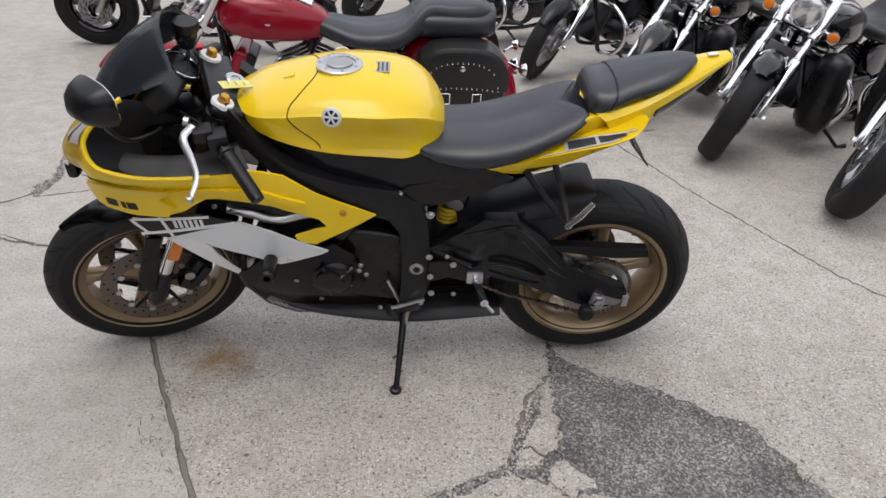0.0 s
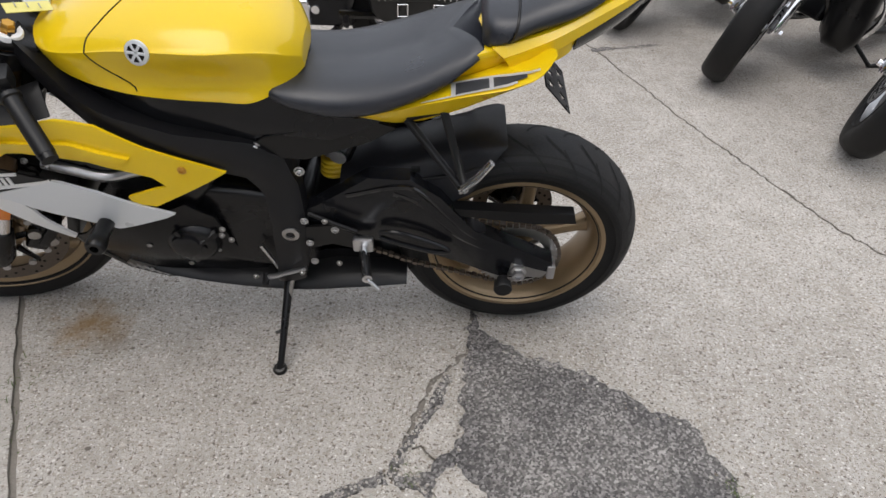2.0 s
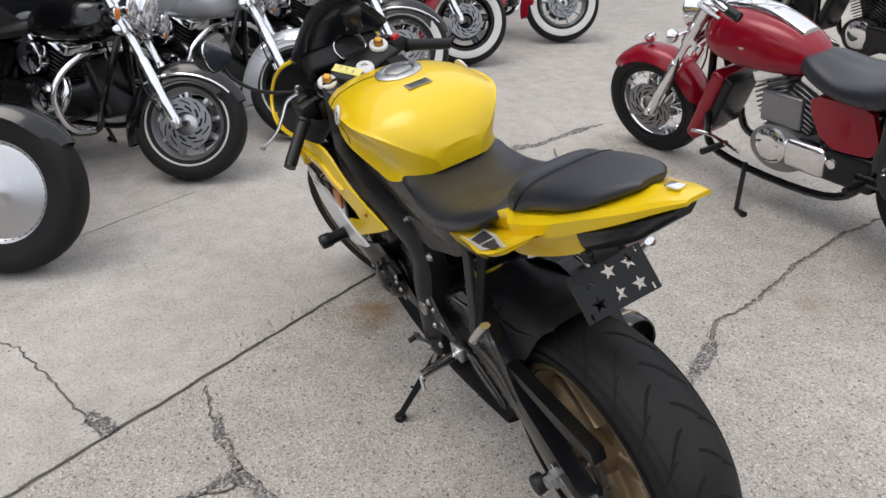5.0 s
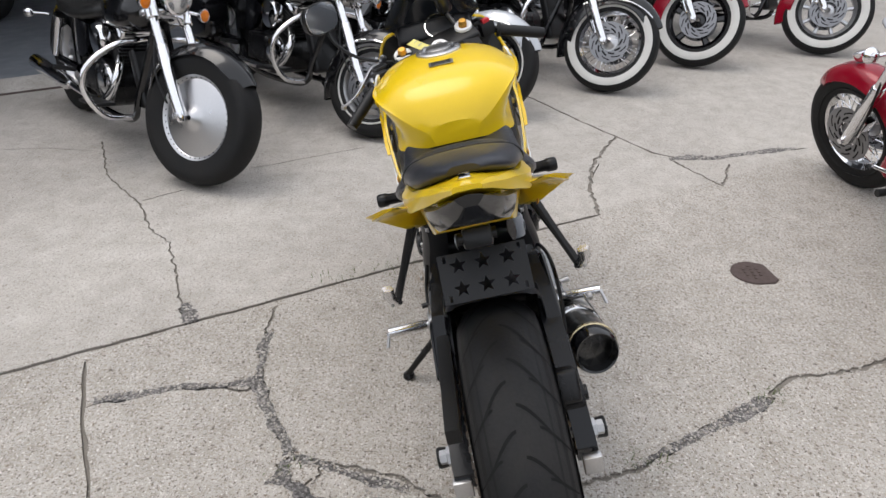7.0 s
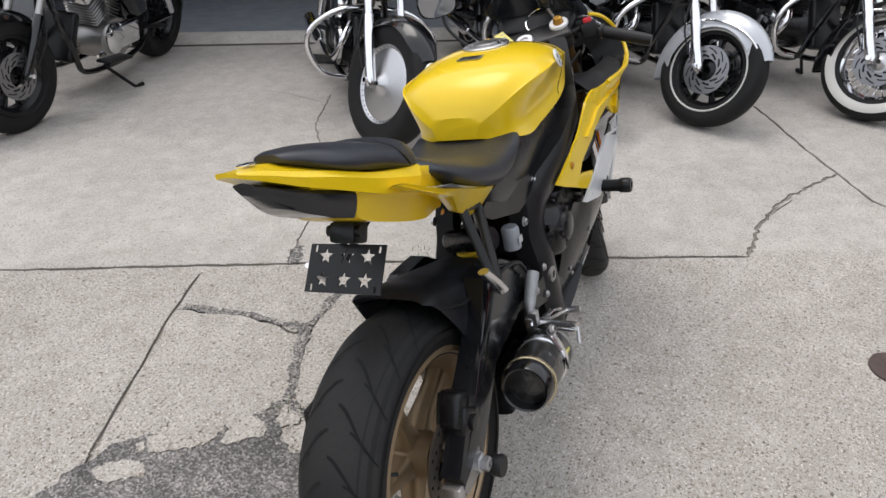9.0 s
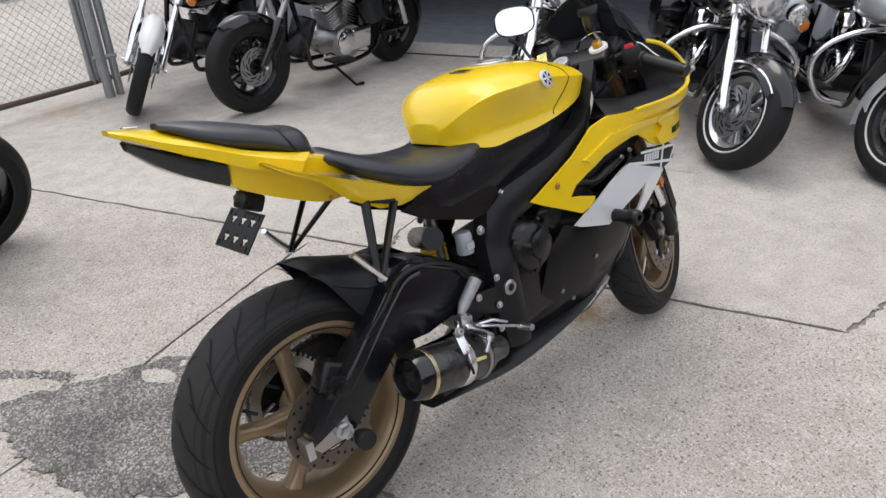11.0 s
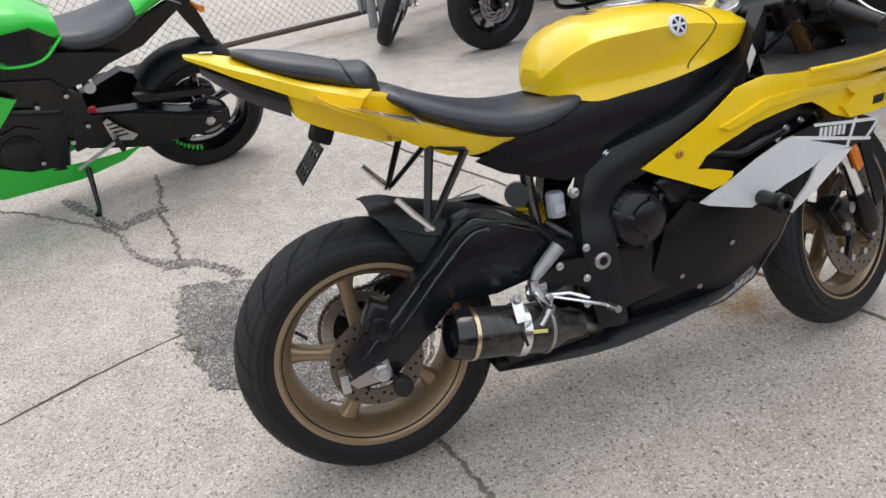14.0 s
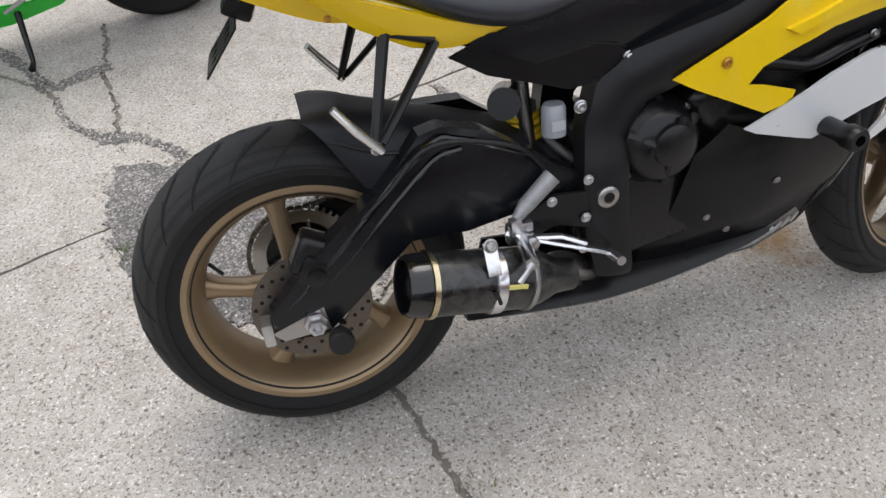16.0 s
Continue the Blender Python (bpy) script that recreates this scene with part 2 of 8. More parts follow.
    # rust-brown stains and small dark pits
    stain = ramp(noise_tex(2.1, 4, 0.5), (0.66, (0, 0, 0)), (0.8, (0.35, 0.35, 0.35)))
    brown = n.new("ShaderNodeRGB")
    brown.outputs[0].default_value = (0.24, 0.17, 0.10, 1)
    c = mix("MIX", stain, c, brown.outputs[0])
    pv = n.new("ShaderNodeTexVoronoi")
    pv.inputs["Scale"].default_value = 23.0
    l.new(g.outputs["Position"], pv.inputs["Vector"])
    pit = ramp(pv.outputs["Distance"], (0.045, (0.6, 0.6, 0.6)), (0.085, (0, 0, 0)))
    dark = n.new("ShaderNodeRGB")
    dark.outputs[0].default_value = (0.10, 0.09, 0.08, 1)
    c = mix("MIX", pit, c, dark.outputs[0])
    # soil in the joints and cracks
    sx = n.new("ShaderNodeSeparateXYZ")
    l.new(g.outputs["Position"], sx.inputs[0])
    mr = n.new("ShaderNodeMapRange")
    mr.inputs["From Min"].default_value, mr.inputs["From Max"].default_value = -0.005, -0.001
    mr.inputs["To Min"].default_value, mr.inputs["To Max"].default_value = 0.9, 0.0
    l.new(sx.outputs["Z"], mr.inputs["Value"])
    soil = n.new("ShaderNodeRGB")
    soil.outputs[0].default_value = (0.21, 0.19, 0.165, 1)
    c = mix("MIX", mr.outputs["Result"], c, soil.outputs[0])
    l.new(c, p.inputs["Base Color"])
    p.inputs["Roughness"].default_value = 0.88
    p.inputs["Specular IOR Level"].default_value = 0.3
    h = n.new("ShaderNodeMath")
    h.operation = "ADD"
    l.new(noise_tex(130.0, 3, 0.8), h.inputs[0])
    l.new(v.outputs["Distance"], h.inputs[1])
    b = n.new("ShaderNodeBump")
    b.inputs["Strength"].default_value, b.inputs["Distance"].default_value = 0.45, 0.004
    l.new(h.outputs[0], b.inputs["Height"])
    l.new(b.outputs["Normal"], p.inputs["Normal"])
    return m


def asphalt():
    m = bpy.data.materials.new("asphalt_patch")
    m.use_nodes = True
    n, l = m.node_tree.nodes, m.node_tree.links
    p = n["Principled BSDF"]
    g = n.new("ShaderNodeNewGeometry")
    v = n.new("ShaderNodeTexVoronoi")
    v.inputs["Scale"].default_value = 175.0
    l.new(g.outputs["Position"], v.inputs["Vector"])
    r = n.new("ShaderNodeValToRGB")
    for k, (pos, c) in enumerate(((0.06, 0.055), (0.5, 0.14), (0.92, 0.35))):
        e = r.color_ramp.elements[k] if k < 2 else r.color_ramp.elements.new(0.9)
        e.position, e.color = pos, (c, c * 0.97, c * 0.96, 1)
    l.new(v.outputs["Color"], r.inputs["Fac"])
    z = n.new("ShaderNodeTexNoise")
    z.inputs["Scale"].default_value, z.inputs["Detail"].default_value = 5.0, 6.0
    l.new(g.outputs["Position"], z.inputs["Vector"])
    r2 = n.new("ShaderNodeValToRGB")
    r2.color_ramp.elements[0].position, r2.color_ramp.elements[0].color = 0.35, (0.75, 0.73, 0.72, 1)
    r2.color_ramp.elements[1].position, r2.color_ramp.elements[1].color = 0.7, (1.5, 1.45, 1.38, 1)
    l.new(z.outputs["Fac"], r2.inputs["Fac"])
    x = n.new("ShaderNodeMix")
    x.data_type, x.blend_type = "RGBA", "MULTIPLY"
    x.inputs[0].default_value = 1.0
    l.new(r.outputs["Color"], x.inputs[6])
    l.new(r2.outputs["Color"], x.inputs[7])
    l.new(x.outputs[2], p.inputs["Base Color"])
    p.inputs["Roughness"].default_value = 0.85
    b = n.new("ShaderNodeBump")
    b.inputs["Strength"].default_value, b.inputs["Distance"].default_value = 0.8, 0.004
    l.new(v.outputs["Distance"], b.inputs["Height"])
    l.new(b.outputs["Normal"], p.inputs["Normal"])
    return m


CONCRETE, ASPHALT = concrete(), asphalt()
BLOCKWALL = mat("painted_wall", (0.30, 0.31, 0.33), 0.8, 0.0, 0.0, 0.12, 30, 0.3)
FLOORGREY = mat("sealed_floor", (0.17, 0.18, 0.20), 0.5, 0.0, 0.0, 0.12, 12, 0.1)

from mathutils.bvhtree import BVHTree


# ---- mesh helpers ----
def thing(name, m, label, category, group="", kind=""):
    ob = new(name)
    ob.empty_display_size = 0.1
    ob.matrix_world = m
    return tagged(ob, label, category, group, kind)


def part(name, bm, material, parent=None, label="", smooth=40):
    me = bpy.data.meshes.new(name)
    bmesh.ops.recalc_face_normals(bm, faces=bm.faces[:])
    bm.to_mesh(me)
    bm.free()
    me.materials.append(material)
    if smooth:
        me.shade_smooth()
        me.set_sharp_from_angle(angle=radians(smooth))
    ob = new(name, me)
    if parent:
        ob.parent = parent
    return tagged(ob, label)


def V(*p):
    return Vector(p)


def curve(pts, n=6):
    """A smooth line (Catmull-Rom) through the points."""
    pts = [Vector(p) for p in pts]
    if len(pts) < 3 or n < 2:
        return pts
    q = [2 * pts[0] - pts[1], *pts, 2 * pts[-1] - pts[-2]]
    out = []
    for i in range(1, len(q) - 2):
        p0, p1, p2, p3 = q[i - 1:i + 3]
        for k in range(n):
            t = k / n
            out.append(0.5 * ((2 * p1) + (p2 - p0) * t + (2 * p0 - 5 * p1 + 4 * p2 - p3) * t * t + (3 * p1 - p0 - 3 * p2 + p3) * t ** 3))
    return out + [pts[-1]]


def tube(pts, r, n=10, bm=None, closed=False, flat=1.0, up=None):
    """A round bar along a line; r is one radius or one for each point; flat squeezes it along up."""
    bm = bm or bmesh.new()
    pts = [Vector(p) for p in pts]
    rs = r if isinstance(r, (list, tuple)) else [r] * len(pts)
    if len(rs) != len(pts):
        rs = [rs[0] + (rs[-1] - rs[0]) * i / (len(pts) - 1) for i in range(len(pts))]
    rings, side = [], None
    for i, p in enumerate(pts):
        if closed:
            d = pts[(i + 1) % len(pts)] - pts[i - 1]
        else:
            d = pts[min(i + 1, len(pts) - 1)] - pts[max(i - 1, 0)]
        d.normalize()
        if side is None or up is not None:
            u = Vector(up) if up is not None else (V(0, 0, 1) if abs(d.z) < 0.9 else V(1, 0, 0))
            side = d.cross(u).normalized()
        else:
            side = (side - d * side.dot(d)).normalized()
        over = side.cross(d)
        rings.append([bm.verts.new(p + rs[i] * (math.cos(a_) * side + flat * math.sin(a_) * over)) for a_ in [2 * math.pi * k / n for k in range(n)]])
    m = len(rings)
    for i in range(m if closed else m - 1):
        a_, b_ = rings[i], rings[(i + 1) % m]
        for k in range(n):
            bm.faces.new((a_[k], a_[(k + 1) % n], b_[(k + 1) % n], b_[k]))
    if not closed:
        bm.faces.new(rings[0][::-1])
        bm.faces.new(rings[-1])
    return bm


def rod(a_, b_, r, n=12, bm=None, r2=None):
    return tube([a_, b_], [r, r if r2 is None else r2], n, bm)


def lathe(prof, n=48, axis="Y", at=(0, 0, 0), bm=None, closed=True):
    """A turned shape: profile points (radius, along the axis)."""
    bm = bm or bmesh.new()
    at = Vector(at)
    rings = []
    for k in range(n):
        a_ = 2 * math.pi * k / n
        c, s = math.cos(a_), math.sin(a_)
        ring = []
        for r, h in prof:
            p = (r * c, h, r * s) if axis == "Y" else (h, r * c, r * s) if axis == "X" else (r * c, r * s, h)
            ring.append(bm.verts.new(at + Vector(p)))
        rings.append(ring)
    m = len(prof)
    for k in range(n):
        a_, b_ = rings[k], rings[(k + 1) % n]
        for i in range(m if closed else m - 1):
            j = (i + 1) % m
            bm.faces.new((a_[i], a_[j], b_[j], b_[i]))
    return bm


def lathe_on(prof, p, d, n=20, bm=None):
    """A turned solid whose axis runs from p along d."""
    tmp = lathe(prof, n, "Z", (0, 0, 0), None, False)
    bmesh.ops.holes_fill(tmp, edges=[e for e in tmp.edges if e.is_boundary], sides=0)
    q = Vector(d).to_track_quat("Z", "Y").to_matrix().to_4x4()
    bmesh.ops.transform(tmp, matrix=Matrix.Translation(p) @ q, verts=tmp.verts[:])
    if bm is None:
        return tmp
    me = bpy.data.meshes.new("tmp")
    tmp.to_mesh(me)
    tmp.free()
    bm.from_mesh(me)
    bpy.data.meshes.remove(me)
    return bm


def loft(sections, cap=True, bm=None, ring=True):
    """A skin over sections with the same number of points."""
    bm = bm or bmesh.new()
    vs = [[bm.verts.new(p) for p in s] for s in sections]
    n = len(vs[0])
    for a_, b_ in zip(vs, vs[1:]):
        for k in range(n if ring else n - 1):
            j = (k + 1) % n
            bm.faces.new((a_[k], a_[j], b_[j], b_[k]))
    if cap and ring:
        bm.faces.new(vs[0][::-1])
        bm.faces.new(vs[-1])
    return bm


def body(secs, fine=3, fine_x=4):
    """A left-right symmetric body: sections (x, [(y, z) from the lower edge up to the middle]), smoothed both ways; closed below."""
    rows = []
    for x, half in secs:
        c = curve([(x, y, z) for y, z in half], fine)
        rows.append(c)
    cols = list(zip(*rows))
    cols = [curve(list(c), fine_x) for c in cols]
    rows = list(zip(*cols))
    out = []
    for r in rows:
        left = list(r)
        right = [V(p.x, -p.y, p.z) for p in reversed(left[:-1])]
        out.append(left + right)
    bm = loft(out, True)
    return bm


def panel(outline, y, thick=0.006, cuts=2, side=1, bm=None):
    """A plate cut to an outline in (x, z), curved so that it stands at y(x, z) from the middle, on the left (side 1) or right (-1)."""
    f = y if callable(y) else (lambda x, z: y)
    tmp = bmesh.new()
    vs = [tmp.verts.new((x, 0, z)) for x, z in outline]
    tmp.faces.new(vs)
    step = (0.09, 0.05, 0.03, 0.02, 0.016)[min(cuts, 4)]
    for axis, k in ((V(1, 0, 0), 0), (V(0, 0, 1), 1)):
        lo, hi = min(p[k] for p in outline), max(p[k] for p in outline)
        n = int((hi - lo) / step)
        for i in range(1, n + 1):
            at = lo + (hi - lo) * i / (n + 1)
            bmesh.ops.bisect_plane(tmp, geom=tmp.verts[:] + tmp.edges[:] + tmp.faces[:], dist=0.0004, plane_co=axis * at, plane_no=axis)
    for v in tmp.verts:
        v.co.y = side * f(v.co.x, v.co.z)
    geo = bmesh.ops.extrude_face_region(tmp, geom=tmp.faces[:])
    for v in [g for g in geo["geom"] if isinstance(g, bmesh.types.BMVert)]:
        v.co.y -= side * thick
    if bm is None:
        return tmp
    me = bpy.data.meshes.new("tmp")
    tmp.to_mesh(me)
    tmp.free()
    bm.from_mesh(me)
    bpy.data.meshes.remove(me)
    return bm


def box(c, s, bevel=0.004, bm=None, m=None, seg=2):
    """A block with rounded edges: middle, sizes, and a turn m about its middle."""
    tmp = bmesh.new()
    bmesh.ops.create_cube(tmp, size=1)
    bmesh.ops.scale(tmp, vec=s, verts=tmp.verts[:])
    if bevel:
        bmesh.ops.bevel(tmp, geom=tmp.edges[:], offset=bevel, segments=seg, affect="EDGES", profile=0.6)
    bmesh.ops.transform(tmp, matrix=Matrix.Translation(c) @ (m or Matrix()), verts=tmp.verts[:])
    if bm is None:
        return tmp
    me = bpy.data.meshes.new("tmp")
    tmp.to_mesh(me)
    tmp.free()
    bm.from_mesh(me)
    bpy.data.meshes.remove(me)
    return bm


def slab(outline, h0, h1, bevel=0.0):
    """An upright prism over an outline in (x, y)."""
    bm = bmesh.new()
    lo = [bm.verts.new((x, y, h0)) for x, y in outline]
    hi = [bm.verts.new((x, y, h1)) for x, y in outline]
    bm.faces.new(lo[::-1])
    top = bm.faces.new(hi)
    n = len(lo)
    for k in range(n):
        bm.faces.new((lo[k], lo[(k + 1) % n], hi[(k + 1) % n], hi[k]))
    if bevel:
        bmesh.ops.bevel(bm, geom=list(top.edges), offset=bevel, segments=2, affect="EDGES")
    return bm


def moved(bm, m):
    bmesh.ops.transform(bm, matrix=m, verts=bm.verts[:])
    return bm


def tyre_profile(rt, rr, w, crown):
    """The section of a tyre: rt its radius, rr the rim's, w its width; crown: how round the tread is."""
    h = w / 2
    out = []
    for k in range(13):
        u = -1 + k / 6
        out.append((rt - crown * (1 - math.sqrt(max(0, 1 - 0.97 * u * u))), h * u))
    out += [(rr + (rt - rr) * 0.45, h * 1.0), (rr + 0.006, h * 0.86), (rr - 0.012, h * 0.80), (rr - 0.012, -h * 0.80), (rr + 0.006, -h * 0.86), (rr + (rt - rr) * 0.45, -h * 1.0)]
    return out


def torus_ring(R, r, at, d, n=40, m=8, bm=None):
    q = Vector(d).to_track_quat("Z", "Y").to_matrix()
    return tube([Vector(at) + q @ V(R * math.cos(2 * math.pi * k / n), R * math.sin(2 * math.pi * k / n), 0) for k in range(n)], r, m, bm, True)


def steer_matrix(wb, rf, rake, angle, offset=0.03):
    """The turn of the front end about its steering axis."""
    ax = V(-math.sin(radians(rake)), 0, math.cos(radians(rake)))
    c = V(wb - offset, 0, rf)
    return Matrix.Translation(c) @ Matrix.Rotation(radians(angle), 4, ax) @ Matrix.Translation(-c)


def cut_out(bm, holes):
    """The first shape with the second cut away."""
    obs = []
    for b in (bm, holes):
        bmesh.ops.recalc_face_normals(b, faces=b.faces[:])
        me = bpy.data.meshes.new("cut")
        b.to_mesh(me)
        b.free()
        obs.append(new("cut", me))
    md = obs[0].modifiers.new("cut", "BOOLEAN")
    md.operation, md.object, md.solver = "DIFFERENCE", obs[1], "EXACT"
    bpy.context.view_layer.update()
    me = bpy.data.meshes.new_from_object(obs[0].evaluated_get(bpy.context.evaluated_depsgraph_get()))
    out = bmesh.new()
    out.from_mesh(me)
    bpy.data.meshes.remove(me)
    for ob in obs:
        bpy.data.objects.remove(ob)
    return out

# ---- ground ----
JOINTS = [
    [(.64, -1.13), (.08, -.04), (-.42, .91), (-.74, 1.53), (-.97, 1.98), (-1.13, 2.31), (-1.25, 2.56)],
    [(-.24, .69), (.03, .80), (.32, .94), (.72, 1.14), (1.04, 1.31), (1.31, 1.43), (1.53, 1.55), (2.6, 2.10)],
    [(-3.6, 2.12), (-2.97, 2.47), (-2.46, 2.73), (-1.99, 3.0), (-1.88, 3.15)],
    [(-2.15, -.61), (-2.17, -.34), (-2.11, -.03)],
    [(-1.83, .85), (-1.97, 1.12), (-2.13, 1.44)],
    [(-1.85, 2.68), (-1.64, 2.59)],
]
CRACKS = [
    [(-1.25, 2.56), (-1.57, 2.575), (-1.855, 2.65), (-2.24, 2.85)],
    [(-1.88, 3.15), (-1.89, 3.3), (-1.97, 3.5), (-2.0, 3.7), (-2.03, 3.86)],
    [(-1.89, 3.06), (-1.68, 3.16), (-1.54, 3.22), (-1.82, 3.35)],
    [(-.55, 1.25), (-.38, 1.24), (-.20, 1.27), (.01, 1.34), (.15, 1.41), (.20, 1.44)],
    [(-.02, .79), (-.05, .87), (-.09, 1.01), (-.10, 1.15), (-.09, 1.25), (-.17, 1.28)],
    [(.20, 1.43), (.20, 1.50), (.25, 1.52), (.29, 1.48), (.28, 1.43), (.22, 1.405), (.18, 1.43)],
    [(.37, 2.04), (.35, 1.85), (.27, 1.73), (.23, 1.61), (.20, 1.50)],
    [(.37, 2.04), (.33, 2.09), (.29, 2.22), (.26, 2.33), (.19, 2.45), (.11, 2.57), (.06, 2.67), (.03, 2.78), (-.06, 2.85), (-.11, 2.92), (-.14, 3.12), (-.27, 3.48), (-.37, 3.88), (-.40, 4.2)],
    [(-2.27, -.09), (-1.77, .14), (-1.40, .45), (-1.17, .57), (-1.04, .70), (-.64, .87), (-.45, .94)],
    [(-1.46, .43), (-1.58, .60)],
    [(2.1, -.2), (1.80, -.02), (1.41, .32), (1.32, .45), (1.29, .55), (1.24, .66), (1.12, .80)],
    [(1.23, -.2), (1.19, -.02), (1.17, .31), (1.09, .56), (1.06, .84)],
    [(1.38, .35), (1.27, .34), (1.17, .31)],
    [(.40, 4.9), (.52, 4.81), (.71, 4.69), (.90, 4.47), (1.0, 4.3), (1.09, 4.02), (1.205, 3.70), (1.285, 3.45), (1.385, 3.2), (1.51, 2.9), (1.65, 2.57), (1.95, 2.1)],
    [(.99, 4.28), (1.18, 4.33), (1.40, 4.41)],
]
WIDE = {0: 2.2, 1: 1.8, 2: 1.4, 3: 1.4, 4: 1.3, 6: 1.5, 7: 1.95, 10: 2.4, 11: 2.2, 12: 1.8, 13: 1.3}
rng = random.Random(4)


def crack_line(pts, step, wander):
    """The way of a crack: straight legs broken into short crooked ones."""
    out = []
    for (x0, y0), (x1, y1) in zip(pts, pts[1:]):
        d = math.hypot(x1 - x0, y1 - y0)
        n = max(1, int(d / step))
        nx, ny = -(y1 - y0) / d, (x1 - x0) / d
        for k in range(n):
            t = k / n
            j = rng.uniform(-wander, wander) if out else 0
            out.append(V(x0 + (x1 - x0) * t + nx * j, y0 + (y1 - y0) * t + ny * j, 0))
    return out + [V(*pts[-1], 0)]


def trench(bm, line, width, rough, deep):
    """A closed trench volume along a line, of uneven width."""
    rings = []
    n = len(line)
    for k, p in enumerate(line):
        d = (line[min(k + 1, n - 1)] - line[max(k - 1, 0)]).normalized()
        side = V(-d.y, d.x, 0)
        a_ = width * (1 + rng.uniform(-rough, rough)) * (0.35 if k in (0, n - 1) else 1)
        b_ = width * (1 + rng.uniform(-rough, rough)) * (0.35 if k in (0, n - 1) else 1)
        rings.append([bm.verts.new(v_) for v_ in (p + side * a_ + V(0, 0, .02), p - side * b_ + V(0, 0, .02), p - side * b_ * .5 - V(0, 0, deep), p + side * a_ * .5 - V(0, 0, deep))])
    for r0, r1 in zip(rings, rings[1:]):
        for k in range(4):
            bm.faces.new((r0[k], r0[(k + 1) % 4], r1[(k + 1) % 4], r1[k]))
    bm.faces.new(rings[0][::-1])
    bm.faces.new(rings[-1])


cut = bmesh.new()
edge_lines = []
for i, pts in enumerate(JOINTS):
    trench(cut, crack_line(pts, .05, .003), (.013, .009, .012, .006, .006, .006)[i], .45, .010)
for i, pts in enumerate(CRACKS):
    ln = crack_line(pts, .022, .007)
    edge_lines.append(ln)
    trench(cut, ln, .0068 * WIDE.get(i, 1.0), .5, .008)
bmesh.ops.recalc_face_normals(cut, faces=cut.faces[:])
cut_me = bpy.data.meshes.new("crack_cutter")
cut.to_mesh(cut_me)
cut.free()
cutter = new("crack_cutter", cut_me)
X0, Y0, X1, Y1 = -7.0, -6.0, 6.0, 10.0
slab_ob = part("slab", box(((X0 + X1) / 2, (Y0 + Y1) / 2, -.05), (X1 - X0, Y1 - Y0, .10), 0), CONCRETE, None, "", 0)
md = slab_ob.modifiers.new("cracks", "BOOLEAN")
md.operation, md.object, md.solver, md.use_self = "DIFFERENCE", cutter, "EXACT", True
bpy.context.view_layer.update()
cut_mesh = bpy.data.meshes.new_from_object(slab_ob.evaluated_get(bpy.context.evaluated_depsgraph_get()))
bpy.data.objects.remove(slab_ob)
bpy.data.objects.remove(cutter)
gb = bmesh.new()
gb.from_mesh(cut_mesh)
# the lot goes on to the horizon all round
far = 600
for x0, y0, x1, y1 in ((-far, -far, far, Y0), (-far, Y1, far, far), (-far, Y0, X0, Y1), (X1, Y0, far, Y1)):
    gb.faces.new([gb.verts.new(p) for p in ((x0, y0, 0), (x1, y0, 0), (x1, y1, 0), (x0, y1, 0))])
gm = bpy.data.meshes.new("ground")
gb.to_mesh(gm)
gb.free()
gm.materials.clear()
gm.materials.append(CONCRETE)
tagged(new("ground", gm), "weathered grey-beige concrete lot with open joints and cracks", "ground", "", "structure")


def ragged(outline, step, wander):
    line = crack_line(outline + [outline[0]], step, wander)[:-1]
    return [(p.x, p.y) for p in line]


PATCH = [(.36, 2.03), (.40, 1.93), (.50, 1.855), (.62, 1.815), (.71, 1.77), (.81, 1.68), (.92, 1.63), (.97, 1.47), (1.04, 1.30), (1.06, 1.10), (1.05, 1.0), (.99, .99), (.92, 1.01), (.86, 1.04), (.80, 1.06), (.68, 1.08), (.57, 1.10), (.47, 1.17), (.40, 1.27), (.31, 1.37), (.26, 1.44), (.30, 1.50), (.35, 1.55), (.345, 1.70), (.355, 1.88)]
patch = part("asphalt_patch", slab(ragged(PATCH, .016, .016), -.01, .0045, .002), ASPHALT, None, "", 0)
tagged(patch, "dark rough asphalt patch filling broken concrete", "pavement", "", "structure")
# pale pieces of the old slab left standing in the asphalt
REMNANTS = [
    [(.478, 1.175), (.402, 1.24), (.345, 1.318), (.372, 1.345), (.425, 1.35), (.469, 1.305), (.522, 1.225)],
    [(.335, 1.33), (.293, 1.393), (.303, 1.44), (.334, 1.472), (.405, 1.40), (.412, 1.368), (.365, 1.358)],
    [(.632, 1.13), (.589, 1.159), (.556, 1.235), (.585, 1.272), (.65, 1.194)],
    [(.515, 1.165), (.498, 1.178), (.528, 1.205), (.545, 1.185)],
]
for outline in REMNANTS:
    part("concrete_remnant", slab(ragged(outline, .011, .009), -.01, .008, .002), CONCRETE, patch, "pale concrete remnant", 0)

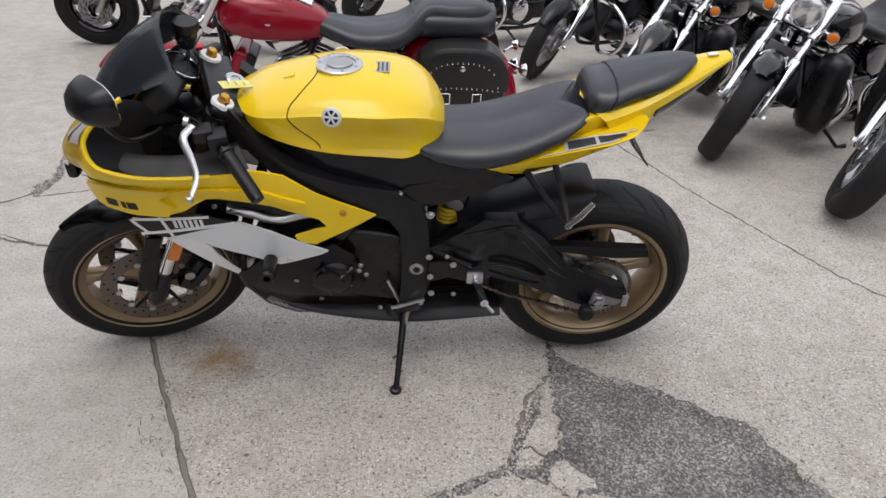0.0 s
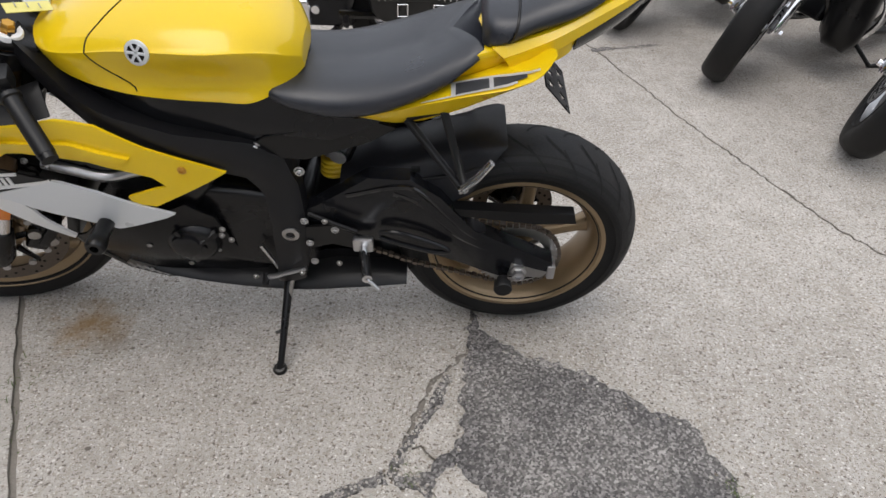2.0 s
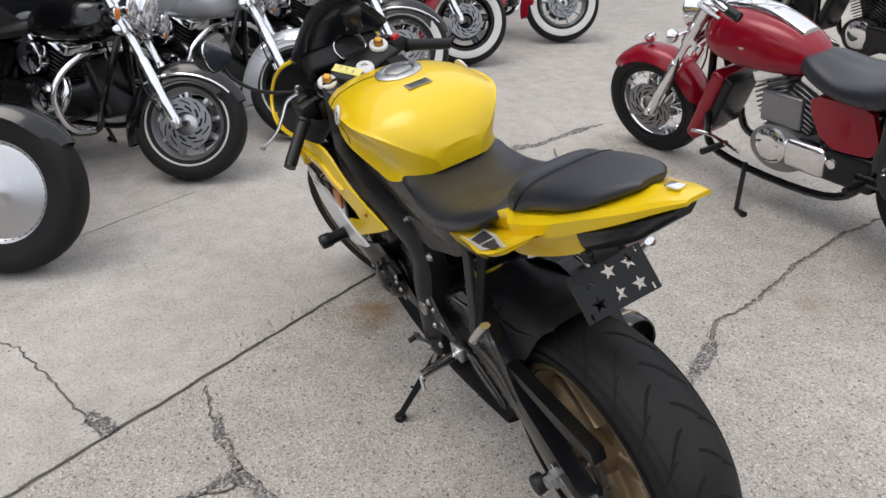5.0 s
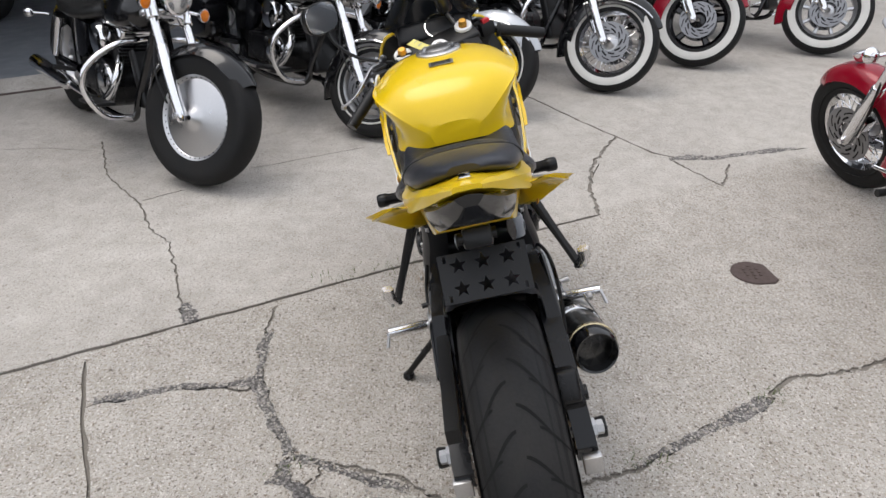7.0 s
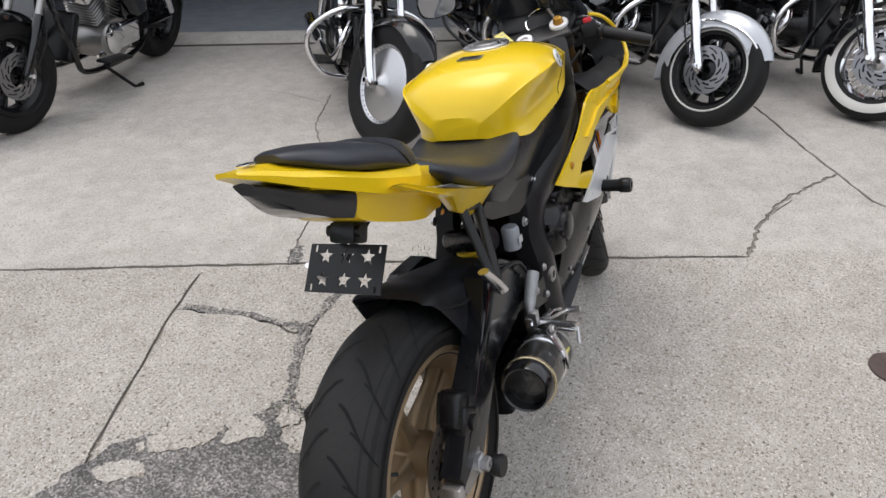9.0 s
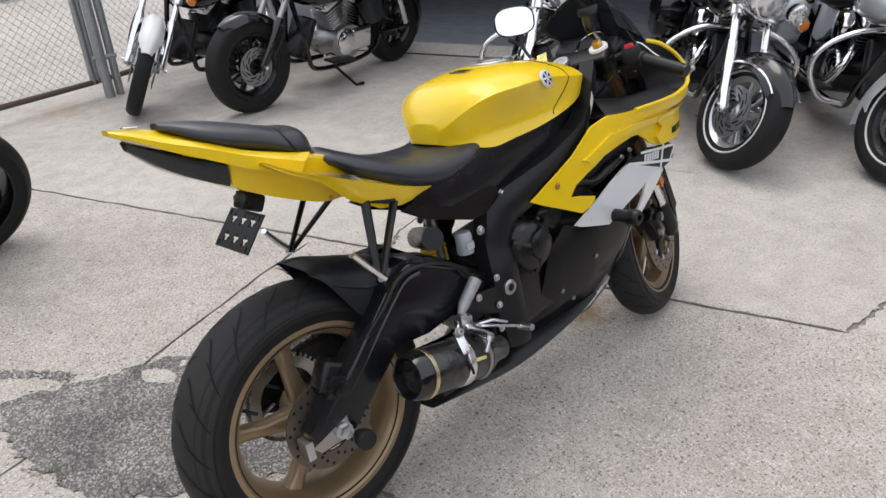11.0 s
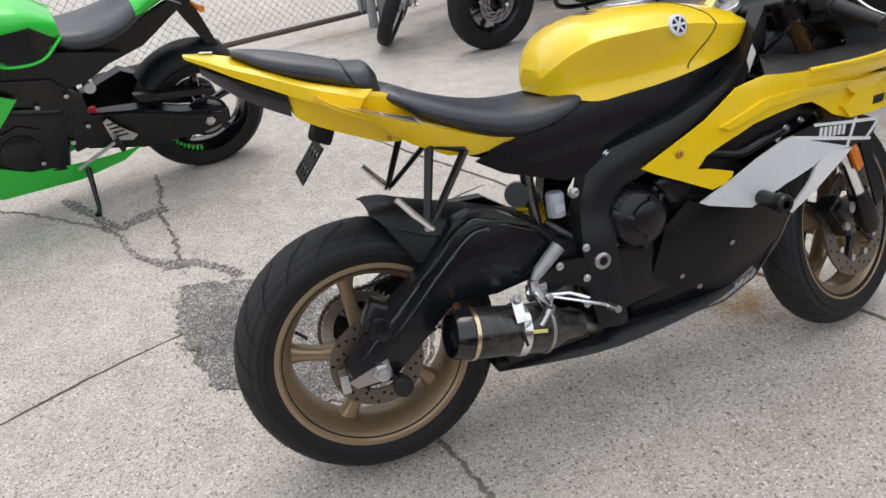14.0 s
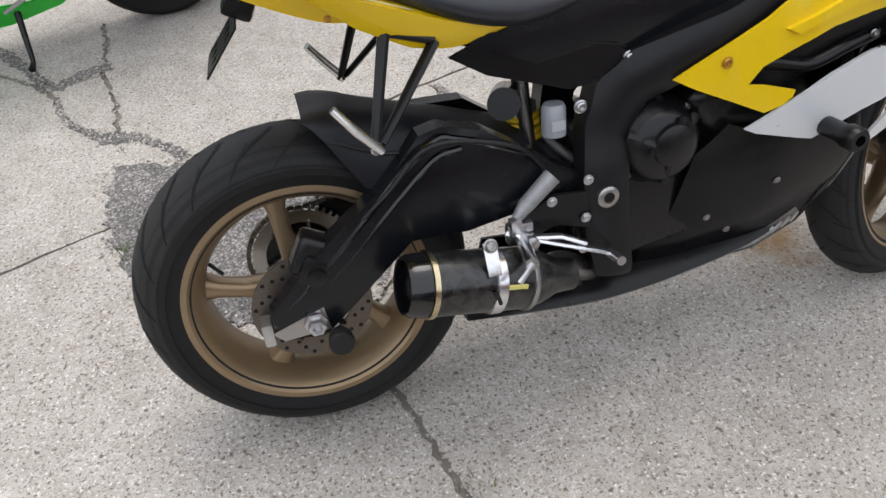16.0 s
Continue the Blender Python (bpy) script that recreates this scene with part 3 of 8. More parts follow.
# crumbled filling along the wider cracks
FILLS = [
    [(1.66, -.10, .02), (1.55, .05, .03), (1.44, .22, .02), (1.38, .33, .03), (1.33, .37, .03), (1.26, .29, .03), (1.18, .24, .04), (1.15, .30, .02)],
    [(1.31, .46, .010), (1.29, .55, .010), (1.24, .66, .012), (1.13, .78, .02), (1.07, .81, .04), (1.0, .82, .025), (.95, .86, .018), (.87, .94, .02), (.82, 1.02, .03)],
    [(-.05, .80, .016), (-.07, .90, .016), (-.11, 1.05, .012), (-.11, 1.18, .010), (-.13, 1.27, .025), (-.05, 1.305, .016), (.05, 1.355, .02), (.12, 1.40, .012), (.19, 1.435, .02)],
    [(-.14, 1.27, .012), (-.24, 1.265, .010), (-.30, 1.25, .02), (-.40, 1.265, .008)],
    [(.19, 1.43, .018), (.21, 1.50, .010), (.25, 1.59, .010), (.275, 1.66, .018), (.31, 1.77, .012)],
    [(.20, 1.42, .015), (.26, 1.415, .016), (.31, 1.39, .022)],
    [(-.57, .91, .015), (-.49, .95, .03), (-.44, .98, .02)],
    [(.60, 4.73, .015), (.70, 4.68, .045), (.80, 4.61, .04), (.88, 4.50, .012)],
    [(.98, 4.27, .02), (1.06, 4.30, .03), (1.14, 4.32, .012), (1.25, 4.36, .02), (1.38, 4.41, .012)],
    [(-1.89, 3.06, .014), (-1.92, 3.17, .035), (-1.90, 3.30, .018), (-1.96, 3.50, .02), (-2.0, 3.66, .03), (-2.03, 3.80, .01)],
    [(.24, 2.35, .006), (.16, 2.50, .014), (.08, 2.64, .014), (.05, 2.70, .026), (.0, 2.78, .024), (-.03, 2.82, .008)],
]


def fill_outline(rows):
    """A ragged strip beside a crack, from its middle line and half widths."""
    left, right = [], []
    for (x0, y0, w0), (x1, y1, w1) in zip(rows, rows[1:]):
        d = math.hypot(x1 - x0, y1 - y0)
        nx, ny = -(y1 - y0) / d, (x1 - x0) / d
        n = max(2, int(d / .014))
        for k in range(n):
            t = k / n
            w = w0 + (w1 - w0) * t
            x, y = x0 + (x1 - x0) * t, y0 + (y1 - y0) * t
            a_, b_ = w * rng.uniform(.6, 1.35), w * rng.uniform(.6, 1.35)
            left.append((x + nx * a_, y + ny * a_))
            right.append((x - nx * b_, y - ny * b_))
    return left + right[::-1]


for rows in FILLS:
    part("crack_filling", slab(fill_outline(rows), -.01, .0016, .0), ASPHALT, patch, "grey crumbled filling in a crack", 0)

# loose grit along the cracks and the edge of the patch
grit = bmesh.new()
ROUND = bmesh.new()
bmesh.ops.create_icosphere(ROUND, subdivisions=1, radius=1)
BALL = [v.co.copy() for v in ROUND.verts]
TRIS = [[v.index for v in f.verts] for f in ROUND.faces]
ROUND.free()


def pebble(bm, x, y, z, r):
    sx, sy, sz, t = r * rng.uniform(.7, 1.3), r * rng.uniform(.7, 1.3), r * rng.uniform(.45, .8), rng.uniform(0, 3)
    vs = [bm.verts.new((x + sx * (c.x * math.cos(t) - c.y * math.sin(t)) * rng.uniform(.85, 1.15), y + sy * (c.x * math.sin(t) + c.y * math.cos(t)) * rng.uniform(.85, 1.15), z + sz * c.z)) for c in BALL]
    for f in TRIS:
        bm.faces.new([vs[k] for k in f])


for i, ln in enumerate(edge_lines):
    for p in ln:
        for _ in range(8 if i in (10, 11, 12) else 4 if i in (0, 1, 3, 5, 6, 7) else 1):
            if rng.random() < .75:
                wide = .02 if i in (10, 11, 12) else .012
                pebble(grit, p.x + rng.gauss(0, wide), p.y + rng.gauss(0, wide), rng.choice((-.005, -.003, .001)), rng.uniform(.0015, .0055))
for x, y in ragged(PATCH, .01, .02):
    pebble(grit, x + rng.gauss(0, .02), y + rng.gauss(0, .02), .003, rng.uniform(.002, .006))
for rows in FILLS:
    for (x0, y0, w0), (x1, y1, w1) in zip(rows, rows[1:]):
        for _ in range(int(260 * math.hypot(x1 - x0, y1 - y0))):
            t = rng.random()
            w = w0 + (w1 - w0) * t
            pebble(grit, x0 + (x1 - x0) * t + rng.gauss(0, w * .8), y0 + (y1 - y0) * t + rng.gauss(0, w * .8), .002, rng.uniform(.0015, .0055))
for _ in range(900):
    pebble(grit, rng.uniform(.3, 1.05), rng.uniform(.9, 1.95), .002, rng.uniform(.0015, .004))
for _ in range(260):
    pebble(grit, rng.uniform(-2.5, 2.2), rng.uniform(-1, 4.5), .001, rng.uniform(.0012, .0035))
tagged(part("loose_grit", grit, CONCRETE, None, "", 0), "loose grit scattered along the cracks", "grit", "", "stuff")

# weeds in the joints
weeds = bmesh.new()
for x, y, n, spread in ((-.80, 1.62, 40, .10), (-.72, 1.45, 25, .08), (.97, 1.44, 45, .035), (.23, 2.40, 30, .06), (1.05, .86, 25, .06), (-.02, 2.82, 25, .05), (.22, 1.43, 20, .05)):
    for _ in range(n):
        px, py, a_, h = x + rng.gauss(0, spread * .35), y + rng.gauss(0, spread * .7), rng.uniform(0, 6.3), rng.uniform(.006, .022)
        d = V(math.cos(a_), math.sin(a_), 0)
        s_ = V(-d.y, d.x, 0) * .0012
        p = V(px, py, -.004)
        q = p + d * h * .4 + V(0, 0, h * .8)
        r = p + d * h * 1.1 + V(0, 0, h)
        a1, a2, b1, b2, c1 = (weeds.verts.new(v_) for v_ in (p - s_, p + s_, q - s_, q + s_, r))
        weeds.faces.new((a1, a2, b2, b1))
        weeds.faces.new((b1, b2, c1))
tagged(part("weeds", weeds, mat("weed_green", (0.10, 0.13, 0.045), 0.7, 0, 0, .3, 300), None, "", 0), "small dry weeds growing in the joints", "weeds", "", "stuff")

# cast cover in the slab
OVAL = [(-.73 + .082 * math.cos(radians(a_)), 3.045 + .082 * math.sin(radians(a_))) for a_ in range(170, 371, 10)] + [(-.652, 3.10), (-.676, 3.124), (-.79, 3.108)]
cover = part("drain_cover", slab(OVAL, -.004, .006, .003), RUST, None, "")
tagged(cover, "small rusty cast iron cover with one square end set in concrete", "drain cover")
for k in range(3):
    for j in range(-1 if k != 1 else -2, 2 if k != 1 else 3):
        part("cover_boss", box((-.73 + .022 * j, 3.04 + .026 * (k - 1), .006), (.012, .012, .006), .002), RUST, cover)

# ---- cruisers ----
def spoke_wheel(root, name, c, rr, w, mat_rim, S, spokes=40):
    """A laced wheel: a deep chrome rim, hub and crossed spokes."""
    rim = part(name, moved(lathe([(rr + 0.008, -w / 2), (rr + 0.008, -w / 2 + 0.008), (rr - 0.012, -w / 2 + 0.014), (rr - 0.02, 0), (rr - 0.012, w / 2 - 0.014), (rr + 0.008, w / 2 - 0.008), (rr + 0.008, w / 2), (rr - 0.010, w / 2), (rr - 0.032, 0.02), (rr - 0.032, -0.02), (rr - 0.010, -w / 2)], 48, "Y", c), S), mat_rim, root, "laced wheel with a polished rim")
    part("hub", moved(lathe([(0.03, -0.06), (0.055, -0.058), (0.055, -0.048), (0.032, -0.04), (0.032, 0.04), (0.055, 0.048), (0.055, 0.058), (0.03, 0.06), (0.012, 0.075), (0.012, -0.075)], 20, "Y", c), S), ALLOY, rim)
    bm = bmesh.new()
    for k in range(spokes):
        a_ = 2 * math.pi * k / spokes
        s = 1 if k % 2 else -1
        b_ = a_ + (0.5 if (k // 2) % 2 else -0.5)
        tube([V(*c) + V(0.052 * math.cos(b_), s * 0.05, 0.052 * math.sin(b_)), V(*c) + V((rr - 0.03) * math.cos(a_), s * 0.008, (rr - 0.03) * math.sin(a_))], 0.0023, 5, bm)
    part("spokes", moved(bm, S), CHROME, rim)
    return rim


def cast_wheel(root, name, c, rr, w, mat_rim, S, spokes=5, label="cast wheel", width=0.05):
    rim = part(name, moved(lathe([(rr + 0.008, -w / 2), (rr + 0.008, -w / 2 + 0.008), (rr - 0.015, -w / 2 + 0.016), (rr - 0.02, 0), (rr - 0.015, w / 2 - 0.016), (rr + 0.008, w / 2 - 0.008), (rr + 0.008, w / 2), (rr - 0.010, w / 2), (rr - 0.036, 0.025), (rr - 0.036, -0.025), (rr - 0.010, -w / 2)], 48, "Y", c), S), mat_rim, root, label)
    part("hub", moved(lathe([(0.02, -0.06), (0.06, -0.05), (0.06, 0.05), (0.02, 0.06), (0.012, 0.08), (0.012, -0.08)], 20, "Y", c), S), mat_rim, rim)
    for k in range(spokes):
        a_ = 2 * math.pi * k / spokes + 0.3
        d, t = V(math.cos(a_), 0, math.sin(a_)), V(-math.sin(a_), 0, math.cos(a_))
        secs = []
        for r, hw, hy in ((0.05, width * 0.55, 0.03), (rr * 0.5, width * 0.36, 0.02), (rr - 0.025, width * 0.5, 0.024)):
            secs.append([V(*c) + d * r + t * (hw * u) + V(0, hy * v_, 0) for u, v_ in ((-1, -0.6), (-0.6, -1), (0.6, -1), (1, -0.6), (1, 0.6), (0.6, 1), (-0.6, 1), (-1, 0.6))])
        part("wheel_spoke", moved(loft(secs), S), mat_rim, rim)
    return rim


def solid_wheel(root, name, c, rr, w, mat_rim, S):
    """A disc wheel: a dished plate with rivets round its edge."""
    rim = part(name, moved(lathe([(rr + 0.008, -w / 2), (rr + 0.008, -w / 2 + 0.008), (rr - 0.012, 0), (rr + 0.008, w / 2 - 0.008), (rr + 0.008, w / 2), (rr - 0.014, w / 2), (rr - 0.03, w / 2 - 0.012), (rr - 0.05, w / 2 - 0.004), (0.07, 0.062), (0.045, 0.07), (0.03, 0.085), (0.012, 0.09), (0.012, -0.09), (0.03, -0.085), (0.045, -0.07), (0.07, -0.062), (rr - 0.05, -w / 2 + 0.004), (rr - 0.03, -w / 2 + 0.012), (rr - 0.014, -w / 2)], 56, "Y", c), S), mat_rim, root, "solid dished disc wheel")
    for s in (-1, 1):
        for k in range(40):
            a_ = 2 * math.pi * k / 40
            bm = bmesh.new()
            rod(V(*c) + V((rr - 0.022) * math.cos(a_), s * (w / 2 - 0.016), (rr - 0.022) * math.sin(a_)), V(*c) + V((rr - 0.022) * math.cos(a_), s * (w / 2 - 0.006), (rr - 0.022) * math.sin(a_)), 0.005, 6, bm)
            part("rivet", moved(bm, S), GROOVE, rim)
    return rim


def arc_fender(c, r, w, a0, a1, S, flare=0.0, drop=0.055):
    """A deep fender over a wheel between two angles (degrees from straight ahead, over the top)."""
    secs = []
    for k in range(25):
        a_ = radians(a0 + (a1 - a0) * k / 24)
        rr = r + flare * max(0, (k - 17) / 7) ** 2
        d = V(math.cos(a_), 0, math.sin(a_))
        end = min(1, 0.55 + min(k, 24 - k) * 0.12)
        ring = []
        for j in range(11):
            u = -1 + j / 5
            ring.append(V(*c) + d * (rr + 0.012 - drop * abs(u) ** 3.2) + V(0, w * u * end, 0))
        for j in range(10, -1, -1):
            u = -1 + j / 5
            ring.append(V(*c) + d * (rr + 0.007 - drop * abs(u) ** 3.2) + V(0, (w - 0.005) * u * end, 0))
        secs.append(ring)
    return moved(loft(secs), S)


def brake_disc(root, c, y, r, S, name="brake_disc"):
    bm = lathe([(r, y - 0.0025), (r, y + 0.0025), (r * 0.45, y + 0.0025), (r * 0.45, y - 0.0025)], 40, "Y", c)
    rotor = part(name, moved(bm, S), ROTOR, root, "slotted steel brake disc")
    slots = bmesh.new()
    for k in range(10):
        a_ = 2 * math.pi * k / 10
        for r0, r1, w in ((0.52, 0.66, 0.006), (0.74, 0.90, 0.0045)):
            tube([V(*c) + V(r * (r0 + (r1 - r0) * u) * math.cos(a_ + 0.5 * u + r0), y, r * (r0 + (r1 - r0) * u) * math.sin(a_ + 0.5 * u + r0)) for u in (0, 0.33, 0.67, 1)], w, 6, slots, False, 1.0)
    tagged(part("slot_pattern", moved(slots, S), GROOVE, rotor), "", "", "", "stuff")
    return rotor


def lens_lamp(root, name, p, d, r, material, lens, S, deep=1.0):
    """A round lamp: a bullet shell, a bezel and a domed lens facing d."""
    p, d = Vector(p), Vector(d).normalized()
    shell = part(name, moved(lathe_on([(0.001, -1.0 * r * deep), (r * 0.45, -0.92 * r * deep), (r * 0.82, -0.6 * r * deep), (r, -0.1 * r), (r * 1.05, 0), (r * 1.05, 0.1 * r), (r * 0.95, 0.14 * r)], p, d, 24), S), material, root)
    part("lens", moved(lathe_on([(r * 0.95, 0.10 * r), (r * 0.8, 0.22 * r), (r * 0.45, 0.32 * r), (0.001, 0.35 * r)], p, d, 24), S), lens, shell)
    return shell


def cruiser(place, heading, lean, steer, label, paint=GLOSS, wheel="cast", rim=ALLOY, whitewall=False, rf=0.325, wf=0.13, rimf=0.215, wb=1.63, fork=CHROME, fender=True, fender_paint=None, bags=None, lights="single", guard=True, engine=CASE, floor=True, seat_mat=LEATHER, stripe=None, disc_side=(1, -1), studs=False, wrap=False, group="", dark_filler=False, tag=False, z0=0.0):
    """A parked V-twin cruiser; place: where its front tyre stands; heading: degrees; lean: degrees to its left, on the stand."""
    h = radians(heading)
    root = thing("cruiser_motorcycle", Matrix.Translation((place[0] - wb * math.cos(h), place[1] - wb * math.sin(h), z0)) @ Matrix.Rotation(h, 4, "Z") @ Matrix.Rotation(radians(-lean), 4, "X"), label, "motorcycle", group)
    I = Matrix()
    rake = 31
    S = steer_matrix(wb, rf, rake, steer, 0.05)
    fc, rr_, rc = (wb, 0, rf), 0.325, (0, 0, 0.325)
    fp = fender_paint or paint
    # wheels
    for c, r, w, R, nm, M in ((fc, rimf, wf, rf, "front_wheel", S), (rc, 0.21, 0.15, rr_, "rear_wheel", I)):
        if wheel == "spoke":
            q = spoke_wheel(root, nm, c, r, w * 0.7, CHROME, M)
        elif wheel == "solid" and nm == "front_wheel":
            q = solid_wheel(root, nm, c, r, w * 0.75, rim, M)
        else:
            q = cast_wheel(root, nm, c, r, w * 0.75, rim, M, 9 if wheel == "cast9" else 5, "cast alloy wheel", 0.032 if wheel == "cast9" else 0.055)
        part("tyre", moved(lathe(tyre_profile(R, r, w, 0.035), 56, "Y", c), M), RUBBER, q, "black tyre")
        if whitewall:
            for s in (-1, 1):
                part("whitewall", moved(lathe([(r + 0.012, s * (w * 0.44 + 0.002)), (r + 0.03, s * (w * 0.49 + 0.003)), (r + (R - r) * 0.5, s * (w * 0.5 + 0.003)), (r + (R - r) * 0.62, s * (w * 0.495 + 0.001)), (r + (R - r) * 0.62, s * w * 0.46), (r + 0.012, s * w * 0.4)], 56, "Y", c), M), WALLWHITE, q, "white sidewall band")
        elif wheel != "solid":
            ww = wf if nm == "front_wheel" else 0.15
            for s in (-1, 1):
                part("rim_stripe", moved(lathe([(r + 0.008, s * ww * 0.44), (r + 0.014, s * (ww * 0.47 + 0.003)), (r + 0.019, s * ww * 0.46)], 48, "Y", c), M), WALLWHITE if stripe else RUBBER, q)
    for s in disc_side:
        brake_disc(root, fc, s * 0.075, 0.13, S)
        bm = box(V(wb - 0.105, s * 0.082, rf + 0.075), (0.05, 0.06, 0.10), 0.012, None, Matrix.Rotation(radians(-30), 4, "Y"))
        part("brake_caliper", moved(bm, S), CHROME if fork == CHROME else CASE, root)
    # fork
    ax = V(-math.sin(radians(rake)), 0, math.cos(radians(rake)))
    base = V(wb - 0.035, 0, rf)
    for s in (-1, 1):
        b0 = base + V(0, s * 0.105, 0)
        leg = part("fork_leg", moved(tube([b0 - ax * 0.03, b0, b0 + ax * 0.10, b0 + ax * 0.34, b0 + ax * 0.345], [0.018, 0.030, 0.028, 0.028, 0.024], 14), S), fork, root, "fork slider")
        part("fork_tube", moved(tube([b0 + ax * 0.34, b0 + ax * 0.47, b0 + ax * 0.475, b0 + ax * 0.70], [0.021, 0.021, 0.033 if lights != "bare" else 0.022, 0.033 if lights != "bare" else 0.022], 14), S), fork if lights != "bare" else STEEL, leg)
        part("axle_cap", moved(rod(b0 + V(0, s * 0.01, 0), b0 + V(0, s * 0.042, 0), 0.014, 8), S), CHROME, leg)
        part("brake_hose", moved(tube(curve([b0 + ax * 0.05 + V(-0.05, s * 0.02, 0), b0 + ax * 0.22 + V(-0.05, s * 0.035, 0), b0 + ax * 0.5 + V(0.03, s * 0.0, 0)], 5), 0.005, 6), S), PLASTIC, leg)
    part("lower_yoke", moved(box(base + ax * 0.50 + V(-0.02, 0, 0), (0.07, 0.27, 0.04), 0.012, None, Matrix.Rotation(radians(-rake), 4, "Y")), S), fork, root)
    part("top_yoke", moved(box(base + ax * 0.69 + V(-0.02, 0, 0), (0.08, 0.26, 0.03), 0.01, None, Matrix.Rotation(radians(-rake), 4, "Y")), S), fork, root)
    # front fender
    if fender:
        fd = part("front_fender", arc_fender(fc, rf + 0.015, wf * 0.5 + 0.022, 28 if wrap else 38, 205 if wrap else 175, S, 0.03 if wrap else 0.0, 0.10 if wrap else 0.06), fp, root, "deep front fender")
        if wrap:
            for s in (-1, 1):
                part("fender_trim", moved(tube([V(wb + (rf + 0.018) * math.cos(radians(a_)) * 1.0, s * (wf * 0.5 + 0.024), rf + (rf - 0.045) * math.sin(radians(a_))) for a_ in range(45, 140, 8)], 0.006, 6), S), CHROME, fd)
    else:
        part("front_fender", arc_fender(fc, rf + 0.015, wf * 0.5 + 0.012, 55, 150, S), fp, root, "short front fender")
    # headlamp, nacelle and lamps
    hp = base + ax * 0.62 + V(0.10, 0, 0.0)
    if lights == "nacelle":
        part("nacelle", moved(loft([[hp + V(x, r * math.cos(t) * 1.15, r * math.sin(t) + dz) for t in [2 * math.pi * k / 20 for k in range(20)]] for x, r, dz in ((-0.17, 0.075, 0.05), (-0.10, 0.12, 0.03), (-0.02, 0.125, 0.01), (0.02, 0.105, 0))]), S), CHROME, root, "chrome headlamp nacelle")
        lens_lamp(root, "headlight", hp + V(0.03, 0, 0), (1, 0, -0.05), 0.09, CHROME, GLASS, S)
    else:
        lens_lamp(root, "headlight", hp, (1, 0, -0.05), 0.085, CHROME if fork == CHROME else GLOSS, GLASS, S, 1.4)
    if lights in ("bar", "nacelle"):
        part("light_bar", moved(tube(curve([hp + V(-0.02, -0.27, -0.02), hp + V(0.02, -0.13, -0.08), hp + V(0.03, 0, -0.1), hp + V(0.02, 0.13, -0.08), hp + V(-0.02, 0.27, -0.02)], 5), 0.009, 8), S), CHROME, root)
        for s in (-1, 1):
            lens_lamp(root, "spotlight", hp + V(0.03, s * 0.20, -0.02), (1, 0, 0), 0.055, CHROME, GLASS, S, 1.2)
    for s in (-1, 1):
        lens_lamp(root, "turn_signal", hp + V(0.0, s * (0.29 if lights in ("bar", "nacelle") else 0.19), -0.06), (1, 0, 0), 0.032, CHROME, AMBER, S, 1.1)
        if lights not in ("bar", "nacelle"):
            part("signal_stalk", moved(rod(hp + V(-0.06, s * 0.10, -0.06), hp + V(-0.02, s * 0.18, -0.06), 0.008, 8), S), CHROME, root)
    # handlebar
    tp = base + ax * 0.73 + V(-0.03, 0, 0.02)
    hb = part("handlebar", moved(tube(curve([tp + V(-0.30, -0.42, 0.06), tp + V(-0.16, -0.37, 0.10), tp + V(0.02, -0.14, 0.09), tp + V(0, -0.07, 0), tp + V(0, 0.07, 0), tp + V(0.02, 0.14, 0.09), tp + V(-0.16, 0.37, 0.10), tp + V(-0.30, 0.42, 0.06)], 6), 0.0135, 10), S), CHROME, root)
    for s in (-1, 1):
        part("grip", moved(tube([tp + V(-0.30, s * 0.42, 0.06), tp + V(-0.19, s * 0.385, 0.092)], [0.02, 0.019], 12), S), PLASTIC, hb)
        part("lever", moved(tube(curve([tp + V(-0.13, s * 0.35, 0.10), tp + V(-0.12, s * 0.41, 0.09), tp + V(-0.25, s * 0.47, 0.07)], 5), 0.007, 8, None, False, 0.6), S), ALLOY, hb)
        mp = tp + V(-0.10, s * 0.40, 0.24)
        mi = part("mirror", moved(loft([[mp + V(x, r * 0.085 * math.cos(t), r * 0.055 * math.sin(t)) for t in [2 * math.pi * k / 20 for k in range(20)]] for x, r in ((0.035, 0.3), (0.03, 0.7), (0.012, 1.0), (-0.004, 1.0))]), S), CHROME, root, "chrome oval mirror")
        part("mirror_glass", moved(loft([[mp + V(x, r * 0.08 * math.cos(t), r * 0.05 * math.sin(t)) for t in [2 * math.pi * k / 20 for k in range(20)]] for x, r in ((-0.004, 1.0), (-0.007, 0.97))]), S), REFLECT, mi)
        part("mirror_stem", moved(tube(curve([mp + V(0.01, -s * 0.02, -0.04), mp + V(-0.01, -s * 0.05, -0.10), tp + V(-0.13, s * 0.36, 0.11)], 5), 0.006, 8), S), CHROME, mi)
    # frame, tank, seat, rear fender
    head = V(wb - 0.035, 0, rf) + ax * 0.56 + V(-0.06, 0, 0)
    fr = bmesh.new()
    for s in (-1, 1):
        tube(curve([head + V(0, s * 0.02, -0.08), V(wb * 0.72, s * 0.10, 0.36), V(wb * 0.66, s * 0.12, 0.20), V(wb * 0.30, s * 0.12, 0.19), V(wb * 0.19, s * 0.11, 0.36), V(wb * 0.17, s * 0.11, 0.60)], 6), 0.018, 8, fr)
        tube([V(wb * 0.22, s * 0.12, 0.33), V(0, s * 0.12, 0.325)], [0.026, 0.022], 8, fr)
    tube([head, V(wb * 0.45, 0, 0.68), V(wb * 0.15, 0, 0.58)], 0.03, 8, fr)
    part("frame", fr, GLOSS, root)
    t0, t1 = wb * 0.40, wb * 0.76
    tz = 0.64
    secs = []
